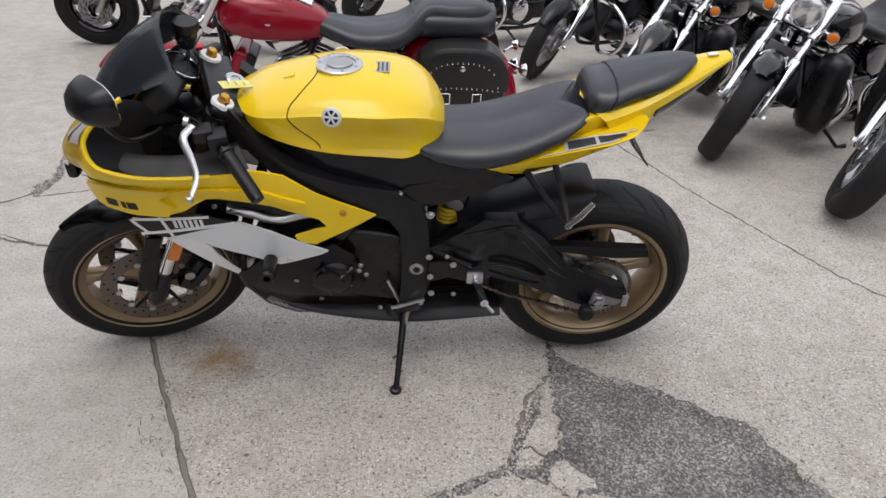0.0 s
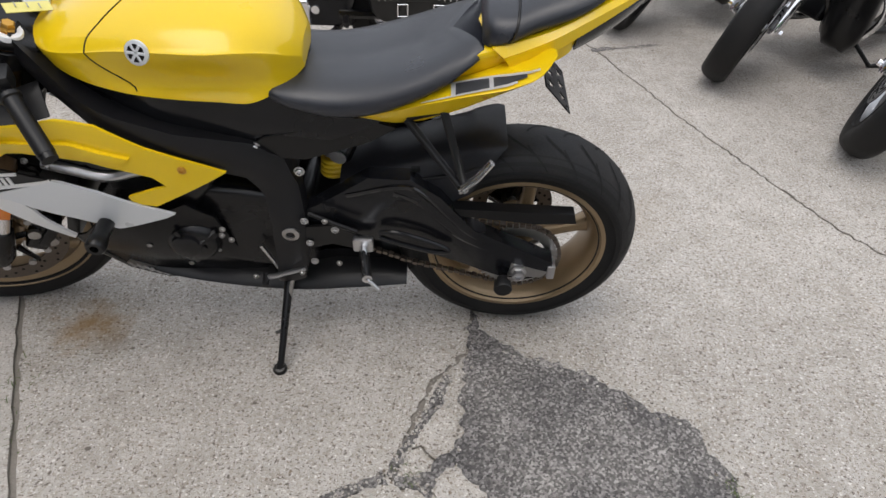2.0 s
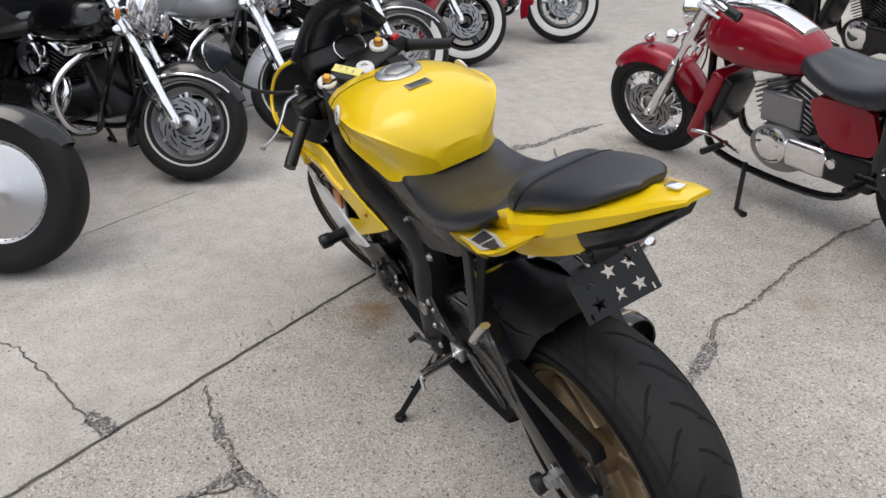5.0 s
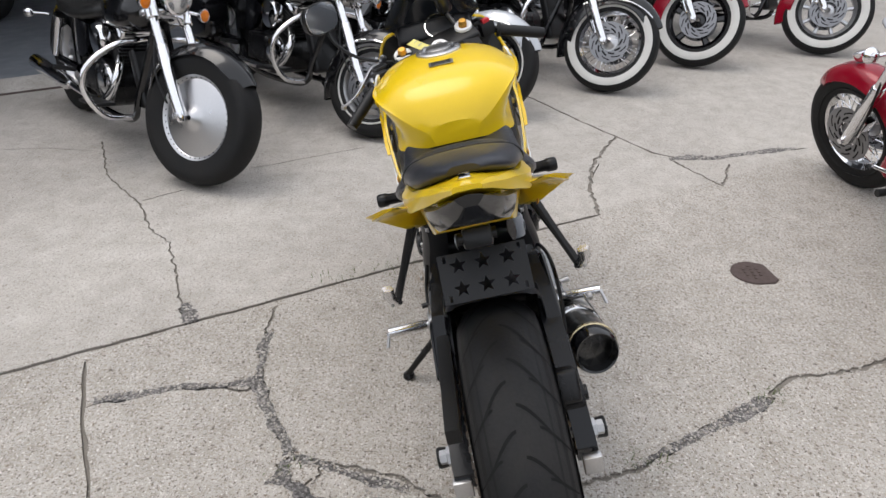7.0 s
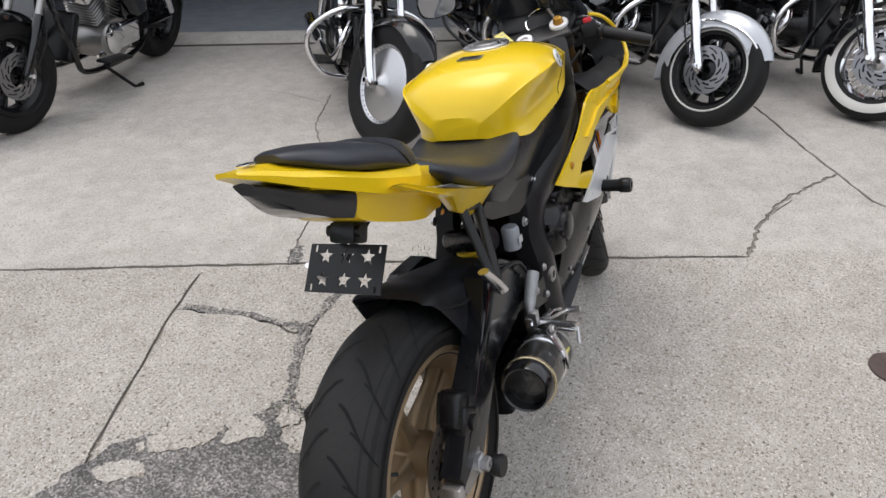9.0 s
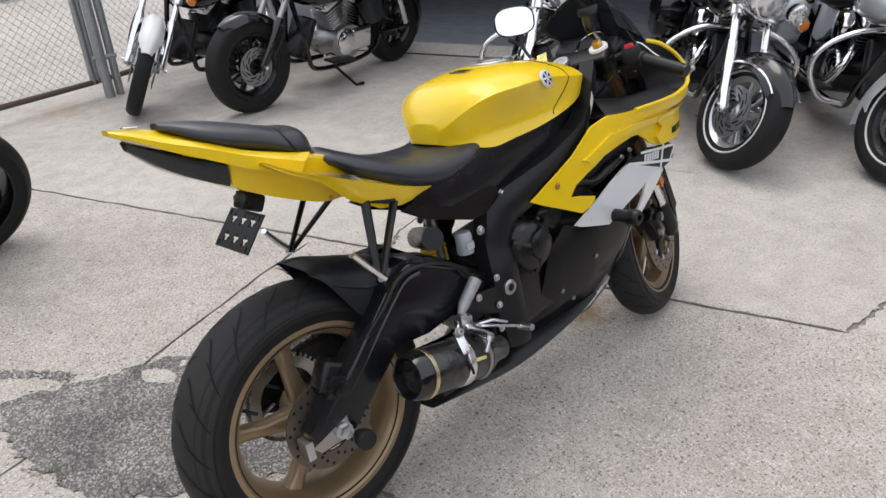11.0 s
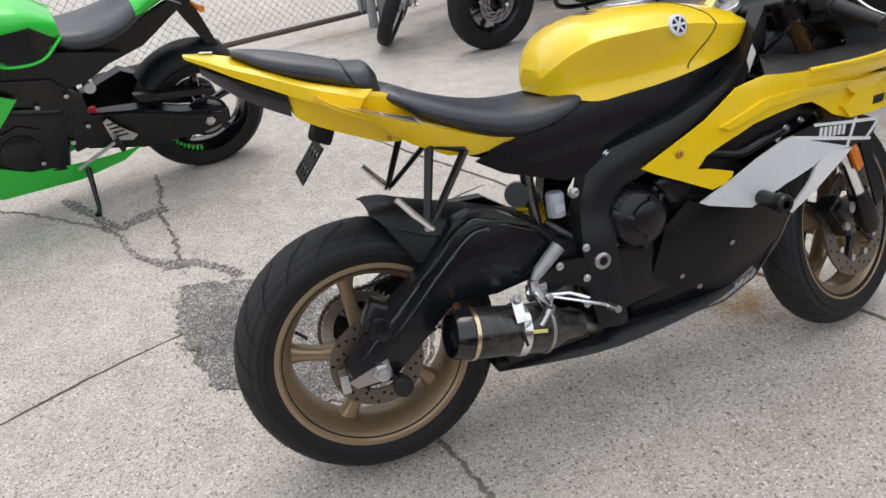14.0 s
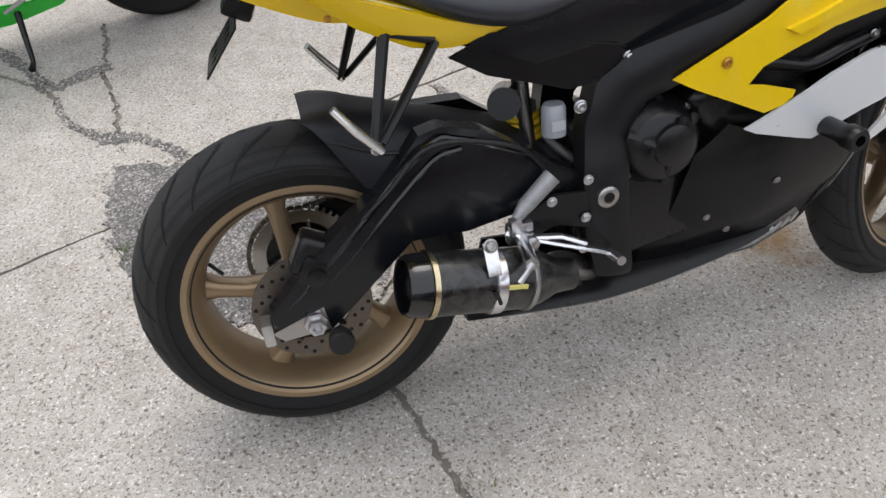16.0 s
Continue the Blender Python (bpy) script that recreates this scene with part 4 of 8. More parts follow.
    for u, wy, z0, z1 in ((0, 0.055, 0.02, 0.10), (0.1, 0.095, 0, 0.15), (0.35, 0.14, -0.01, 0.21), (0.65, 0.16, 0.0, 0.235), (0.85, 0.145, 0.02, 0.225), (0.96, 0.10, 0.05, 0.20), (1.0, 0.04, 0.08, 0.16)):
        x = t0 + (t1 - t0) * u
        secs.append((x, [(wy * 0.55, tz + z0), (wy * 0.95, tz + z0 + 0.035), (wy, tz + z0 + (z1 - z0) * 0.5), (wy * 0.72, tz + z0 + (z1 - z0) * 0.9), (0, tz + z1)]))
    tk = part("fuel_tank", body(secs, 4, 4), paint, root, "teardrop fuel tank")
    if studs:
        for k, w_ in enumerate((0.03, 0.022, 0.03)):
            x = t0 + (t1 - t0) * 0.50 + 0.036 * k
            for s in (-1, 1):
                part("script_bar", panel([(x, 0.738), (x + w_, 0.738), (x + w_, 0.746), (x, 0.746)], 0.157, 0.012, 1, s), SILVER, tk, "silver script bar")
    part("tank_console", body([(t0 + (t1 - t0) * u, [(0.045, tz + z - 0.01), (0.04, tz + z + 0.012), (0, tz + z + 0.016)]) for u, z in ((0.15, 0.165), (0.4, 0.222), (0.65, 0.238), (0.85, 0.23))], 3, 4), CHROME, tk)
    lens_lamp(tk, "fuel_cap", V(t0 + (t1 - t0) * 0.62, 0.0, tz + 0.25), (0, 0, 1), 0.038, CHROME, CHROME, I, 0.5)
    sz = 0.66
    part("seat", body([(x, [(wy * 0.9, z), (wy, z + 0.025), (wy * 0.86, z + 0.065 + dz), (wy * 0.4, z + 0.085 + dz), (0, z + 0.085 + dz)]) for x, wy, z, dz in ((wb * 0.46, 0.06, sz + 0.03, -0.02), (wb * 0.40, 0.12, sz, 0), (wb * 0.30, 0.17, sz - 0.03, 0), (wb * 0.18, 0.19, sz - 0.02, 0.02), (wb * 0.11, 0.15, sz + 0.04, 0.045), (wb * 0.07, 0.12, sz + 0.06, 0.05), (0, 0.13, sz + 0.06, 0.05), (-wb * 0.08, 0.12, sz + 0.06, 0.05), (-wb * 0.12, 0.07, sz + 0.065, 0.02))], 4, 4), seat_mat, root, "stepped two-up seat")
    part("rear_fender", arc_fender(rc, rr_ + 0.035, 0.105, 35, 205, I, 0.03, 0.12), fp, root, "deep rear fender")
    lens_lamp(root, "tail_light", V(-0.36, 0, 0.50), (-1, 0, 0.1), 0.045, CHROME, REDLENS, I, 1.0)
    for s in (-1, 1):
        lens_lamp(root, "turn_signal", V(-0.38, s * 0.17, 0.55), (-1, 0, 0), 0.032, CHROME, AMBER, I, 1.1)
        part("signal_stalk", rod(V(-0.30, s * 0.08, 0.55), V(-0.36, s * 0.16, 0.55), 0.008, 8), CHROME, root)
        part("rear_shock", tube([V(0.02, s * 0.15, 0.36), V(0.02 + wb * 0.07, s * 0.14, 0.60)], [0.028, 0.032], 12), CHROME, root)
    # engine
    ex = wb * 0.46
    es = .80 if studs else 1.0
    ec = part("crankcase", loft([[V(ex + es * x, y, 0.33 + es * z) for x, z in [(0.17 * math.cos(t) * (1.15 if math.cos(t) < 0 else 1.0), 0.13 * math.sin(t)) for t in [2 * math.pi * k / 28 for k in range(28)]]] for y in (-0.13, -0.11, 0.11, 0.13)]), engine, root, "engine case")
    for s in (-1, 1):
        part("engine_cover", lathe_on([(0.105 * es, 0), (0.10 * es, 0.02), (0.075 * es, 0.032), (0.03, 0.036), (0.001, 0.036)], V(ex + (0.05 if s < 0 else 0.02), s * 0.125, 0.34), (0, s, 0), 28), CHROME, ec, "polished round cover")
        part("primary_cover", box(V(ex - 0.15, s * 0.12, 0.34), (0.24 * es, 0.07, 0.17 * es), 0.03, None, None, 4), CHROME if s > 0 and engine != CASE else engine, ec)
    for lean_a, dx in ((-24, 0.02), (24, -0.02)):
        d = V(-math.sin(radians(lean_a)), 0, math.cos(radians(lean_a)))
        p0 = V(ex + dx, 0, 0.40)
        cy = part("cylinder", tube([p0, p0 + d * 0.22], 0.062, 14), engine, root, "finned cylinder")
        for k in range(9):
            part("cooling_fin", box(p0 + d * (0.035 + 0.021 * k), (0.165, 0.19 - 0.004 * abs(k - 4), 0.008), 0.003, None, Matrix.Rotation(radians(-lean_a), 4, "Y"), 1), engine, cy)
        part("rocker_cover", box(p0 + d * 0.25, (0.16, 0.17, 0.07), 0.02, None, Matrix.Rotation(radians(-lean_a), 4, "Y"), 3), CHROME, cy)
    part("air_cleaner", lathe_on([(0.001, 0.0), (0.085, 0.0), (0.09, 0.03), (0.08, 0.055), (0.03, 0.062), (0.001, 0.062)], V(ex, -0.10, 0.56), (0, -1, 0), 28), CHROME, root, "round air cleaner cover")
    SIDE_COVER = [(wb * 0.175, 0.45), (wb * 0.20, 0.425), (wb * 0.29, 0.42), (wb * 0.335, 0.455), (wb * 0.37, 0.54), (wb * 0.375, 0.59), (wb * 0.35, 0.615), (wb * 0.24, 0.625), (wb * 0.205, 0.60)]
    part("left_side_cover", panel(SIDE_COVER, lambda x, z: 0.125 + 0.8 * ((wb * 0.28 - x) * (x - wb * 0.28) + 0.02), 0.03), paint, root, "painted side cover")
    part("right_side_cover", panel(SIDE_COVER, lambda x, z: 0.125 + 0.8 * ((wb * 0.28 - x) * (x - wb * 0.28) + 0.02), 0.03, 2, -1), paint, root, "painted side cover")
    # exhausts on the right
    z = 0.24
    part("exhaust_pipe", tube(curve([V(ex + 0.10, -0.06, 0.50), V(ex + 0.22, -0.13, 0.42), V(ex + 0.18, -0.17, z + 0.06), V(ex, -0.18, z), V(wb * 0.2, -0.18, z)], 6), 0.022, 10), CHROME, root)
    part("muffler", tube([V(wb * 0.22, -0.185, z), V(wb * 0.18, -0.185, z), V(-0.28, -0.19, z + 0.02), V(-0.30, -0.19, z + 0.02)], [0.024, 0.042, 0.046, 0.036], 16), CHROME, root, "long chrome muffler")
    # guards, boards, stand
    if guard:
        gx = wb * 0.70
        for s in (-1, 1):
            part("engine_guard", tube(curve([V(gx, 0.02 * s, 0.62), V(gx + 0.03, s * 0.20, 0.60), V(gx + 0.02, s * 0.34, 0.50), V(gx + 0.01, s * 0.36, 0.38), V(gx, s * 0.27, 0.25), V(gx - 0.02, s * 0.12, 0.22)], 6), 0.0155, 10), CHROME, root, "chrome engine guard bar")
    for s in (-1, 1):
        if floor:
            part("footboard", box(V(wb * 0.60, s * 0.25, 0.28), (0.26, 0.10, 0.02), 0.008, None, Matrix.Rotation(radians(-6), 4, "Y")), PLASTIC, root)
        else:
            part("foot_peg", rod(V(wb * 0.62, s * 0.15, 0.28), V(wb * 0.62, s * 0.30, 0.29), 0.016, 10), PLASTIC, root)
        part("passenger_peg", rod(V(wb * 0.20, s * 0.14, 0.32), V(wb * 0.19, s * 0.26, 0.34), 0.014, 10), PLASTIC, root)
    part("shift_lever", tube(curve([V(wb * 0.56, 0.17, 0.27), V(wb * 0.64, 0.21, 0.33), V(wb * 0.70, 0.24, 0.34)], 4), 0.008, 8), CHROME, root)
    part("kickstand", tube([V(wb * 0.56, 0.12, 0.20), V(wb * 0.50, 0.27, -0.27 * math.tan(radians(-lean)) + 0.012), V(wb * 0.46, 0.29, -0.29 * math.tan(radians(-lean)) + 0.012)], [0.012, 0.011, 0.016], 8), SATIN, root)
    part("oil_tank", box(V(wb * 0.27, 0, 0.50), (0.26, 0.22, 0.20), 0.04, None, None, 3), GLOSS, root, "black oil tank")
    part("down_tube_cover", box(V(wb * 0.695, 0, 0.42), (0.06, 0.20, 0.30), 0.02, None, Matrix.Rotation(radians(-24), 4, "Y"), 3), SATIN, root, "black oil cooler")
    # added black masses, filling in for the dark engine, frame and bags
    if dark_filler:
        for s in (-1, 1):
            lo = body([(wb * 0.70 + x, [(wy * 0.6, 0.20 + dz), (wy, 0.28 + dz), (wy * 1.05, 0.46), (wy * 0.8, 0.62 - dz), (0, 0.66 - dz)]) for x, wy, dz in ((-0.06, 0.05, 0.05), (-0.03, 0.085, 0.01), (0.05, 0.10, 0), (0.10, 0.07, 0.03), (0.12, 0.03, 0.08))], 4, 4)
            part("filler_mass", moved(lo, Matrix.Translation((0, s * 0.22, 0))), SATIN, root, "matt black filler for the dark engine, frame and bags")
    if tag:
        q = base + ax * 0.30 + V(0.06, 0, 0.02)
        turn = Matrix.Rotation(radians(58), 4, "Y")
        plate = part("fork_plate", moved(box(q, (0.17, 0.15, 0.012), 0.004, None, turn), S), SATIN, root, "dark plate between the fork legs")
        part("paper_tag", moved(box(q + V(0.008, 0.01, 0.005), (0.075, 0.10, 0.003), 0.0, None, turn), S), PAPER, plate, "white paper tag")
    if studs:
        part("battery_box", box(V(wb * 0.26, 0, 0.34), (0.26, 0.26, 0.16), 0.03, None, None, 3), SHEEN, root, "glossy black box below the side cover")
        for s in (-1, 1):
            part("box_cap", lathe_on([(0.022, 0), (0.020, 0.008), (0.001, 0.010)], V(wb * 0.29, s * 0.13, 0.35), (0, s, 0), 16), CHROME, root)
            part("cylinder_shroud", box(V(ex + 0.01, s * 0.10, 0.50), (0.20, 0.03, 0.14), 0.012, None, None, 3), ENGINE, root, "grey engine shroud")
        part("radiator_cover", box(V(wb * 0.735, 0, 0.40), (0.07, 0.24, 0.40), 0.025, None, Matrix.Rotation(radians(-24), 4, "Y"), 3), paint, root, "painted radiator cover")
        part("passenger_seat", body([(x, [(wy * 0.9, z), (wy, z + 0.03), (wy * 0.92, z + 0.09), (wy * 0.5, z + 0.11), (0, z + 0.112)]) for x, wy, z in ((wb * 0.135, 0.10, 0.70), (wb * 0.115, 0.135, 0.695), (wb * 0.02, 0.15, 0.70), (-wb * 0.10, 0.14, 0.70), (-wb * 0.135, 0.10, 0.71))], 4, 4), seat_mat, root, "thick padded passenger seat")
        lens_lamp(root, "fork_ornament", V(wb + 0.02, 0, rf + 0.36), (0.3, 0, 1), 0.03, CHROME, CHROME, S, 1.3)
    # saddlebags
    if bags:
        for s in (-1, 1):
            cx, cz = (-0.04, 0.50) if studs else (-0.06, 0.46)
            out = []
            for k in range(28):
                t = 2 * math.pi * k / 28
                ct, sn = math.cos(t), math.sin(t)
                out.append((cx + 0.235 * abs(ct) ** 0.62 * (1 if ct > 0 else -1), cz + (0.185 if studs and sn > 0 else 0.155) * abs(sn) ** (0.95 if studs and sn > 0 else 0.62) * (1 if sn > 0 else -1)))
            rings = [[V(cx + (x - cx) * k, s * y, cz + (z - cz) * k) for x, z in out] for y, k in ((0.135, 0.9), (0.14, 1.0), (0.255, 1.0), (0.28, 0.95), (0.288, 0.85))]
            bg = part("saddlebag", loft(rings), bags, root, "leather saddlebag" if bags == LEATHER else "hard saddlebag")
            lid_rings = [[V(cx + (x - cx) * k, s * y, cz + 0.012 + (max(z, cz - 0.035) - cz) * k) for x, z in out] for y, k in ((0.13, 1.03), (0.285, 1.03), (0.297, 0.95), (0.30, 0.86))]
            part("bag_lid", loft(lid_rings), bags, bg, "overhanging lid flap")
            if studs:
                for k in range(15):
                    u = -1 + 2 * k / 14
                    for zz in (cz - 0.015 + 0.012 * (1 - u * u), cz + 0.125 * math.sqrt(max(0, 1 - (abs(u) ** 2.6))) + 0.005):
                        q = V(cx + 0.185 * u, s * 0.300, zz)
                        part("stud", rod(q, q + V(0, s * 0.009, 0), 0.0065, 6, None, 0.003), CHROME, bg)
                for dx in (-0.08, 0.08):
                    part("strap", box(V(cx + dx, s * 0.296, cz - 0.07), (0.028, 0.012, 0.15), 0.004), LEATHER, bg)
                    q = V(cx + dx, s * 0.305, cz - 0.06)
                    part("buckle", tube([q + V(0.022, 0, 0.028), q + V(-0.022, 0, 0.028), q + V(-0.022, 0, -0.028), q + V(0.022, 0, -0.028)], 0.004, 6, None, True), CHROME, bg, "chrome roller buckle")
                part("concho", lathe_on([(0.018, 0), (0.014, 0.006), (0.001, 0.009)], V(cx, s * 0.298, cz + 0.10), (0, s, 0.2), 14), CHROME, bg)
    return root

# ---- the yellow sport bike ----
FAIR_X = (.60, .66, .76, .90, 1.05, 1.20, 1.30, 1.38, 1.42, 1.46, 1.49)
FAIR_Y = (.16, .165, .186, .205, .21, .20, .185, .155, .12, .06, .012)


def fair(x, z):
    """How far the fairing stands out from the middle at (x, z); its upper lip flares."""
    y = float(np.interp(x, FAIR_X, FAIR_Y))
    hi, lo = z - .76, .5 - z
    k = max(0.0, min(1.0, (z - .715) / .07))
    lip = float(np.interp(x, (.95, 1.075, 1.16, 1.235, 1.28, 1.36, 1.40), (0, .018, .040, .050, .054, .058, .045))) * k * k * (3 - 2 * k)
    return max(0.012, y + lip - .11 * (hi + math.sqrt(hi * hi + .0016)) - .175 * (lo + math.sqrt(lo * lo + .0016)) + .004)


def bulge(line, width, high):
    """A rounded rise along a line in (x, z), to add to the stand-off of a panel."""
    segs = list(zip(line, line[1:]))

    def rise(x, z):
        d = 9.0
        for (x0, z0), (x1, z1) in segs:
            u = max(0, min(1, ((x - x0) * (x1 - x0) + (z - z0) * (z1 - z0)) / ((x1 - x0) ** 2 + (z1 - z0) ** 2)))
            d = min(d, math.hypot(x - x0 - u * (x1 - x0), z - z0 - u * (z1 - z0)))
        return high * max(0.0, 1 - (d / width) ** 2)
    return rise


SPAR_RISE = bulge([(1.03, .905), (.965, .835), (.89, .765), (.80, .715), (.70, .675), (.61, .635), (.57, .58), (.556, .46), (.575, .30)], .062, .024)
COVER_RISE = bulge([(.93, .85), (.80, .79), (.62, .765), (.50, .745), (.40, .735)], .10, .020)
ARM_RISE = bulge([(.50, .45), (.34, .50), (.22, .50), (.10, .42), (-.03, .325)], .11, .016)
LOWER_RISE = bulge([(1.0, .46), (.88, .40), (.78, .36), (.60, .25)], .12, .018)


def over(d):
    return lambda x, z: fair(x, z) + d


def mirror_pts(pts, s):
    return [V(x, s * y, z) for x, y, z in pts]


def tyre_grooves(bm, c, R, w, crown, marks, n):
    """Curved tread cuts: marks of (u0, u1, sweep, width) on the section, n times round, on both sides."""
    def at(u, a_, lift=0.0014):
        r = R - crown * (1 - math.sqrt(max(0, 1 - 0.97 * u * u))) + lift
        return V(*c) + V(r * math.cos(a_), w / 2 * u, r * math.sin(a_))
    for k in range(n):
        for j, (u0, u1, sweep, wid) in enumerate(marks):
            for s in (1, -1):
                a0 = 2 * math.pi * (k + j / len(marks) + (0.5 if s < 0 else 0)) / n
                prev = None
                for i in range(9):
                    t = i / 8
                    u = u0 + (u1 - u0) * t
                    a_ = a0 + sweep * t ** 1.5
                    ww = wid * (0.25 + 0.75 * math.sin(math.pi * min(1, 0.15 + 0.8 * t))) / R
                    pair = (bm.verts.new(at(s * u, a_ - ww / 2)), bm.verts.new(at(s * u, a_ + ww / 2)))
                    if prev:
                        bm.faces.new((prev[0], prev[1], pair[1], pair[0]))
                    prev = pair
    return bm


def star(c, r, u, v_, n_, depth, bm=None):
    """A five-pointed star plate."""
    bm = bm or bmesh.new()
    c, u, v_, n_ = Vector(c), Vector(u), Vector(v_), Vector(n_)
    rings = []
    for h in (0, depth):
        rings.append([bm.verts.new(c + n_ * h + (u * math.sin(a_) + v_ * math.cos(a_)) * rr) for a_, rr in [(math.pi * k / 5, r if k % 2 == 0 else r * 0.42) for k in range(10)]])
    bm.faces.new(rings[0])
    bm.faces.new(rings[1][::-1])
    for k in range(10):
        bm.faces.new((rings[0][k], rings[0][(k + 1) % 10], rings[1][(k + 1) % 10], rings[1][k]))
    return bm


def disc_rotor(root, c, y, r_out, r_in, S, buttons=True, carrier=CASE):
    bm = lathe([(r_out, y - 0.0028), (r_out, y + 0.0028), (r_in, y + 0.0028), (r_in, y - 0.0028)], 56, "Y", c)
    rot = part("brake_disc", moved(bm, S), DISC, root, "drilled brake disc")
    holes = bmesh.new()
    for k in range(36):
        a_ = 2 * math.pi * k / 36
        rr = r_in + (r_out - r_in) * (0.3 + 0.25 * (k % 3))
        rod(V(*c) + V(rr * math.cos(a_), y - 0.0034, rr * math.sin(a_)), V(*c) + V(rr * math.cos(a_), y + 0.0034, rr * math.sin(a_)), 0.0042, 7, holes)
    tagged(part("vent_pattern", moved(holes, S), GROOVE, rot), "", "", "", "stuff")
    for k in range(5):
        a_ = 2 * math.pi * k / 5 + 0.2
        part("carrier_arm", moved(tube([V(*c) + V(0.035 * math.cos(a_), y, 0.035 * math.sin(a_)), V(*c) + V((r_in + 0.004) * math.cos(a_ + 0.25), y, (r_in + 0.004) * math.sin(a_ + 0.25))], [0.012, 0.008], 8, None, False, 0.5), S), carrier, rot)
    if buttons:
        for k in range(10):
            a_ = 2 * math.pi * k / 10
            q = V(*c) + V((r_in - 0.002) * math.cos(a_), y - 0.006, (r_in - 0.002) * math.sin(a_))
            part("float_button", moved(rod(q, q + V(0, 0.012, 0), 0.0095, 12), S), ALLOY, rot, "bright floating button")
    return rot


def bolt(root, p, d, r=0.009, h=0.007, material=None, name="bolt"):
    """A domed bolt head with a hex socket."""
    b = part(name, lathe_on([(r * 1.25, 0), (r * 1.25, h * 0.2), (r, h * 0.3), (r * 0.95, h * 0.8), (r * 0.75, h), (r * 0.5, h), (r * 0.48, h * 0.4), (0.0005, h * 0.4)], p, d, 12), material or ALLOY, root)
    return b


def sportbike(place, heading, lean, steer):
    root = thing("sport_motorcycle", Matrix.Translation((*place, 0)) @ Matrix.Rotation(radians(heading), 4, "Z") @ Matrix.Rotation(radians(-lean), 4, "X"), "bright yellow sport motorcycle with black frame leaning on its kickstand", "motorcycle")
    WB, RT, FT, RR = 1.365, 0.317, 0.300, 0.2245
    I = Matrix()
    S = steer_matrix(WB, FT, 24, steer)
    C, F = (0, 0, RT), (WB, 0, FT)

    # wheels
    for c, R, w, rw, crown, nm, M, lab in ((C, RT, 0.18, 0.155, 0.075, "rear_wheel", I, "bronze five-spoke rear wheel"), (F, FT, 0.12, 0.10, 0.055, "front_wheel", S, "bronze five-spoke front wheel")):
        h = rw / 2
        prof = [(RR + 0.009, -h), (RR + 0.010, -h + 0.006), (RR - 0.006, -h + 0.012), (RR - 0.02, 0), (RR - 0.006, h - 0.012), (RR + 0.010, h - 0.006), (RR + 0.009, h), (RR - 0.004, h + 0.001), (RR - 0.010, h - 0.006), (RR - 0.020, h - 0.014), (RR - 0.034, 0.03), (RR - 0.036, 0), (RR - 0.034, -0.03), (RR - 0.020, -h + 0.014), (RR - 0.010, -h + 0.006), (RR - 0.004, -h - 0.001)]
        q = part(nm, moved(lathe(prof, 72, "Y", c), M), BRONZE, root, lab)
        part("hub", moved(lathe([(0.016, -0.07), (0.045, -0.06), (0.05, -0.03), (0.05, 0.03), (0.045, 0.06), (0.016, 0.07)], 28, "Y", c), M), BRONZE, q)
        for k in range(5):
            a_ = 2 * math.pi * k / 5 + (0.42 if nm == "rear_wheel" else 0.1)
            d, t = V(math.cos(a_), 0, math.sin(a_)), V(-math.sin(a_), 0, math.cos(a_))
            secs = []
            for r, hw, hy in ((0.035, 0.028, 0.032), (0.07, 0.021, 0.027), (0.12, 0.0155, 0.022), (0.165, 0.017, 0.021), (RR - 0.030, 0.026, 0.024)):
                secs.append([V(*c) + d * r + t * (hw * u + 0.012 * math.sin(r * 14)) + V(0, hy * v_, 0) for u, v_ in ((-1, -0.5), (-0.8, -0.85), (-0.4, -1), (0.4, -1), (0.8, -0.85), (1, -0.5), (1, 0.5), (0.8, 0.85), (0.4, 1), (-0.4, 1), (-0.8, 0.85), (-1, 0.5))])
            part("wheel_spoke", moved(loft(secs), M), BRONZE, q)
        part("tyre", moved(lathe(tyre_profile(R, RR, w, crown), 96, "Y", c), M), RUBBER, q, "worn black road tyre")
        tread = []
        for k in range(11):
            u = -.93 + 1.86 * k / 10
            tread.append((R - crown * (1 - math.sqrt(max(0, 1 - 0.97 * u * u))) + .0004, w / 2 * u))
        part("worn_tread", moved(lathe(tread + [(r_ - .004, h_) for r_, h_ in reversed(tread)], 96, "Y", c), M), TREAD, q, "grey worn tread")
        marks = ((0.05, 0.74, 0.24, 0.0095), (0.42, 0.93, 0.17, 0.0075)) if nm == "rear_wheel" else ((0.08, 0.80, 0.20, 0.008), (0.45, 0.93, 0.12, 0.006))
        tagged(part("tread_pattern", moved(tyre_grooves(bmesh.new(), c, R, w, crown, marks, 22), M), GROOVE, q), "", "", "", "stuff")
        part("valve_stem", moved(rod(V(*c) + V(0.19 * math.cos(2.6), -h * 0.5, 0.19 * math.sin(2.6)), V(*c) + V(0.165 * math.cos(2.6), -h * 0.8, 0.165 * math.sin(2.6)), 0.004, 6), M), PLASTIC, q)

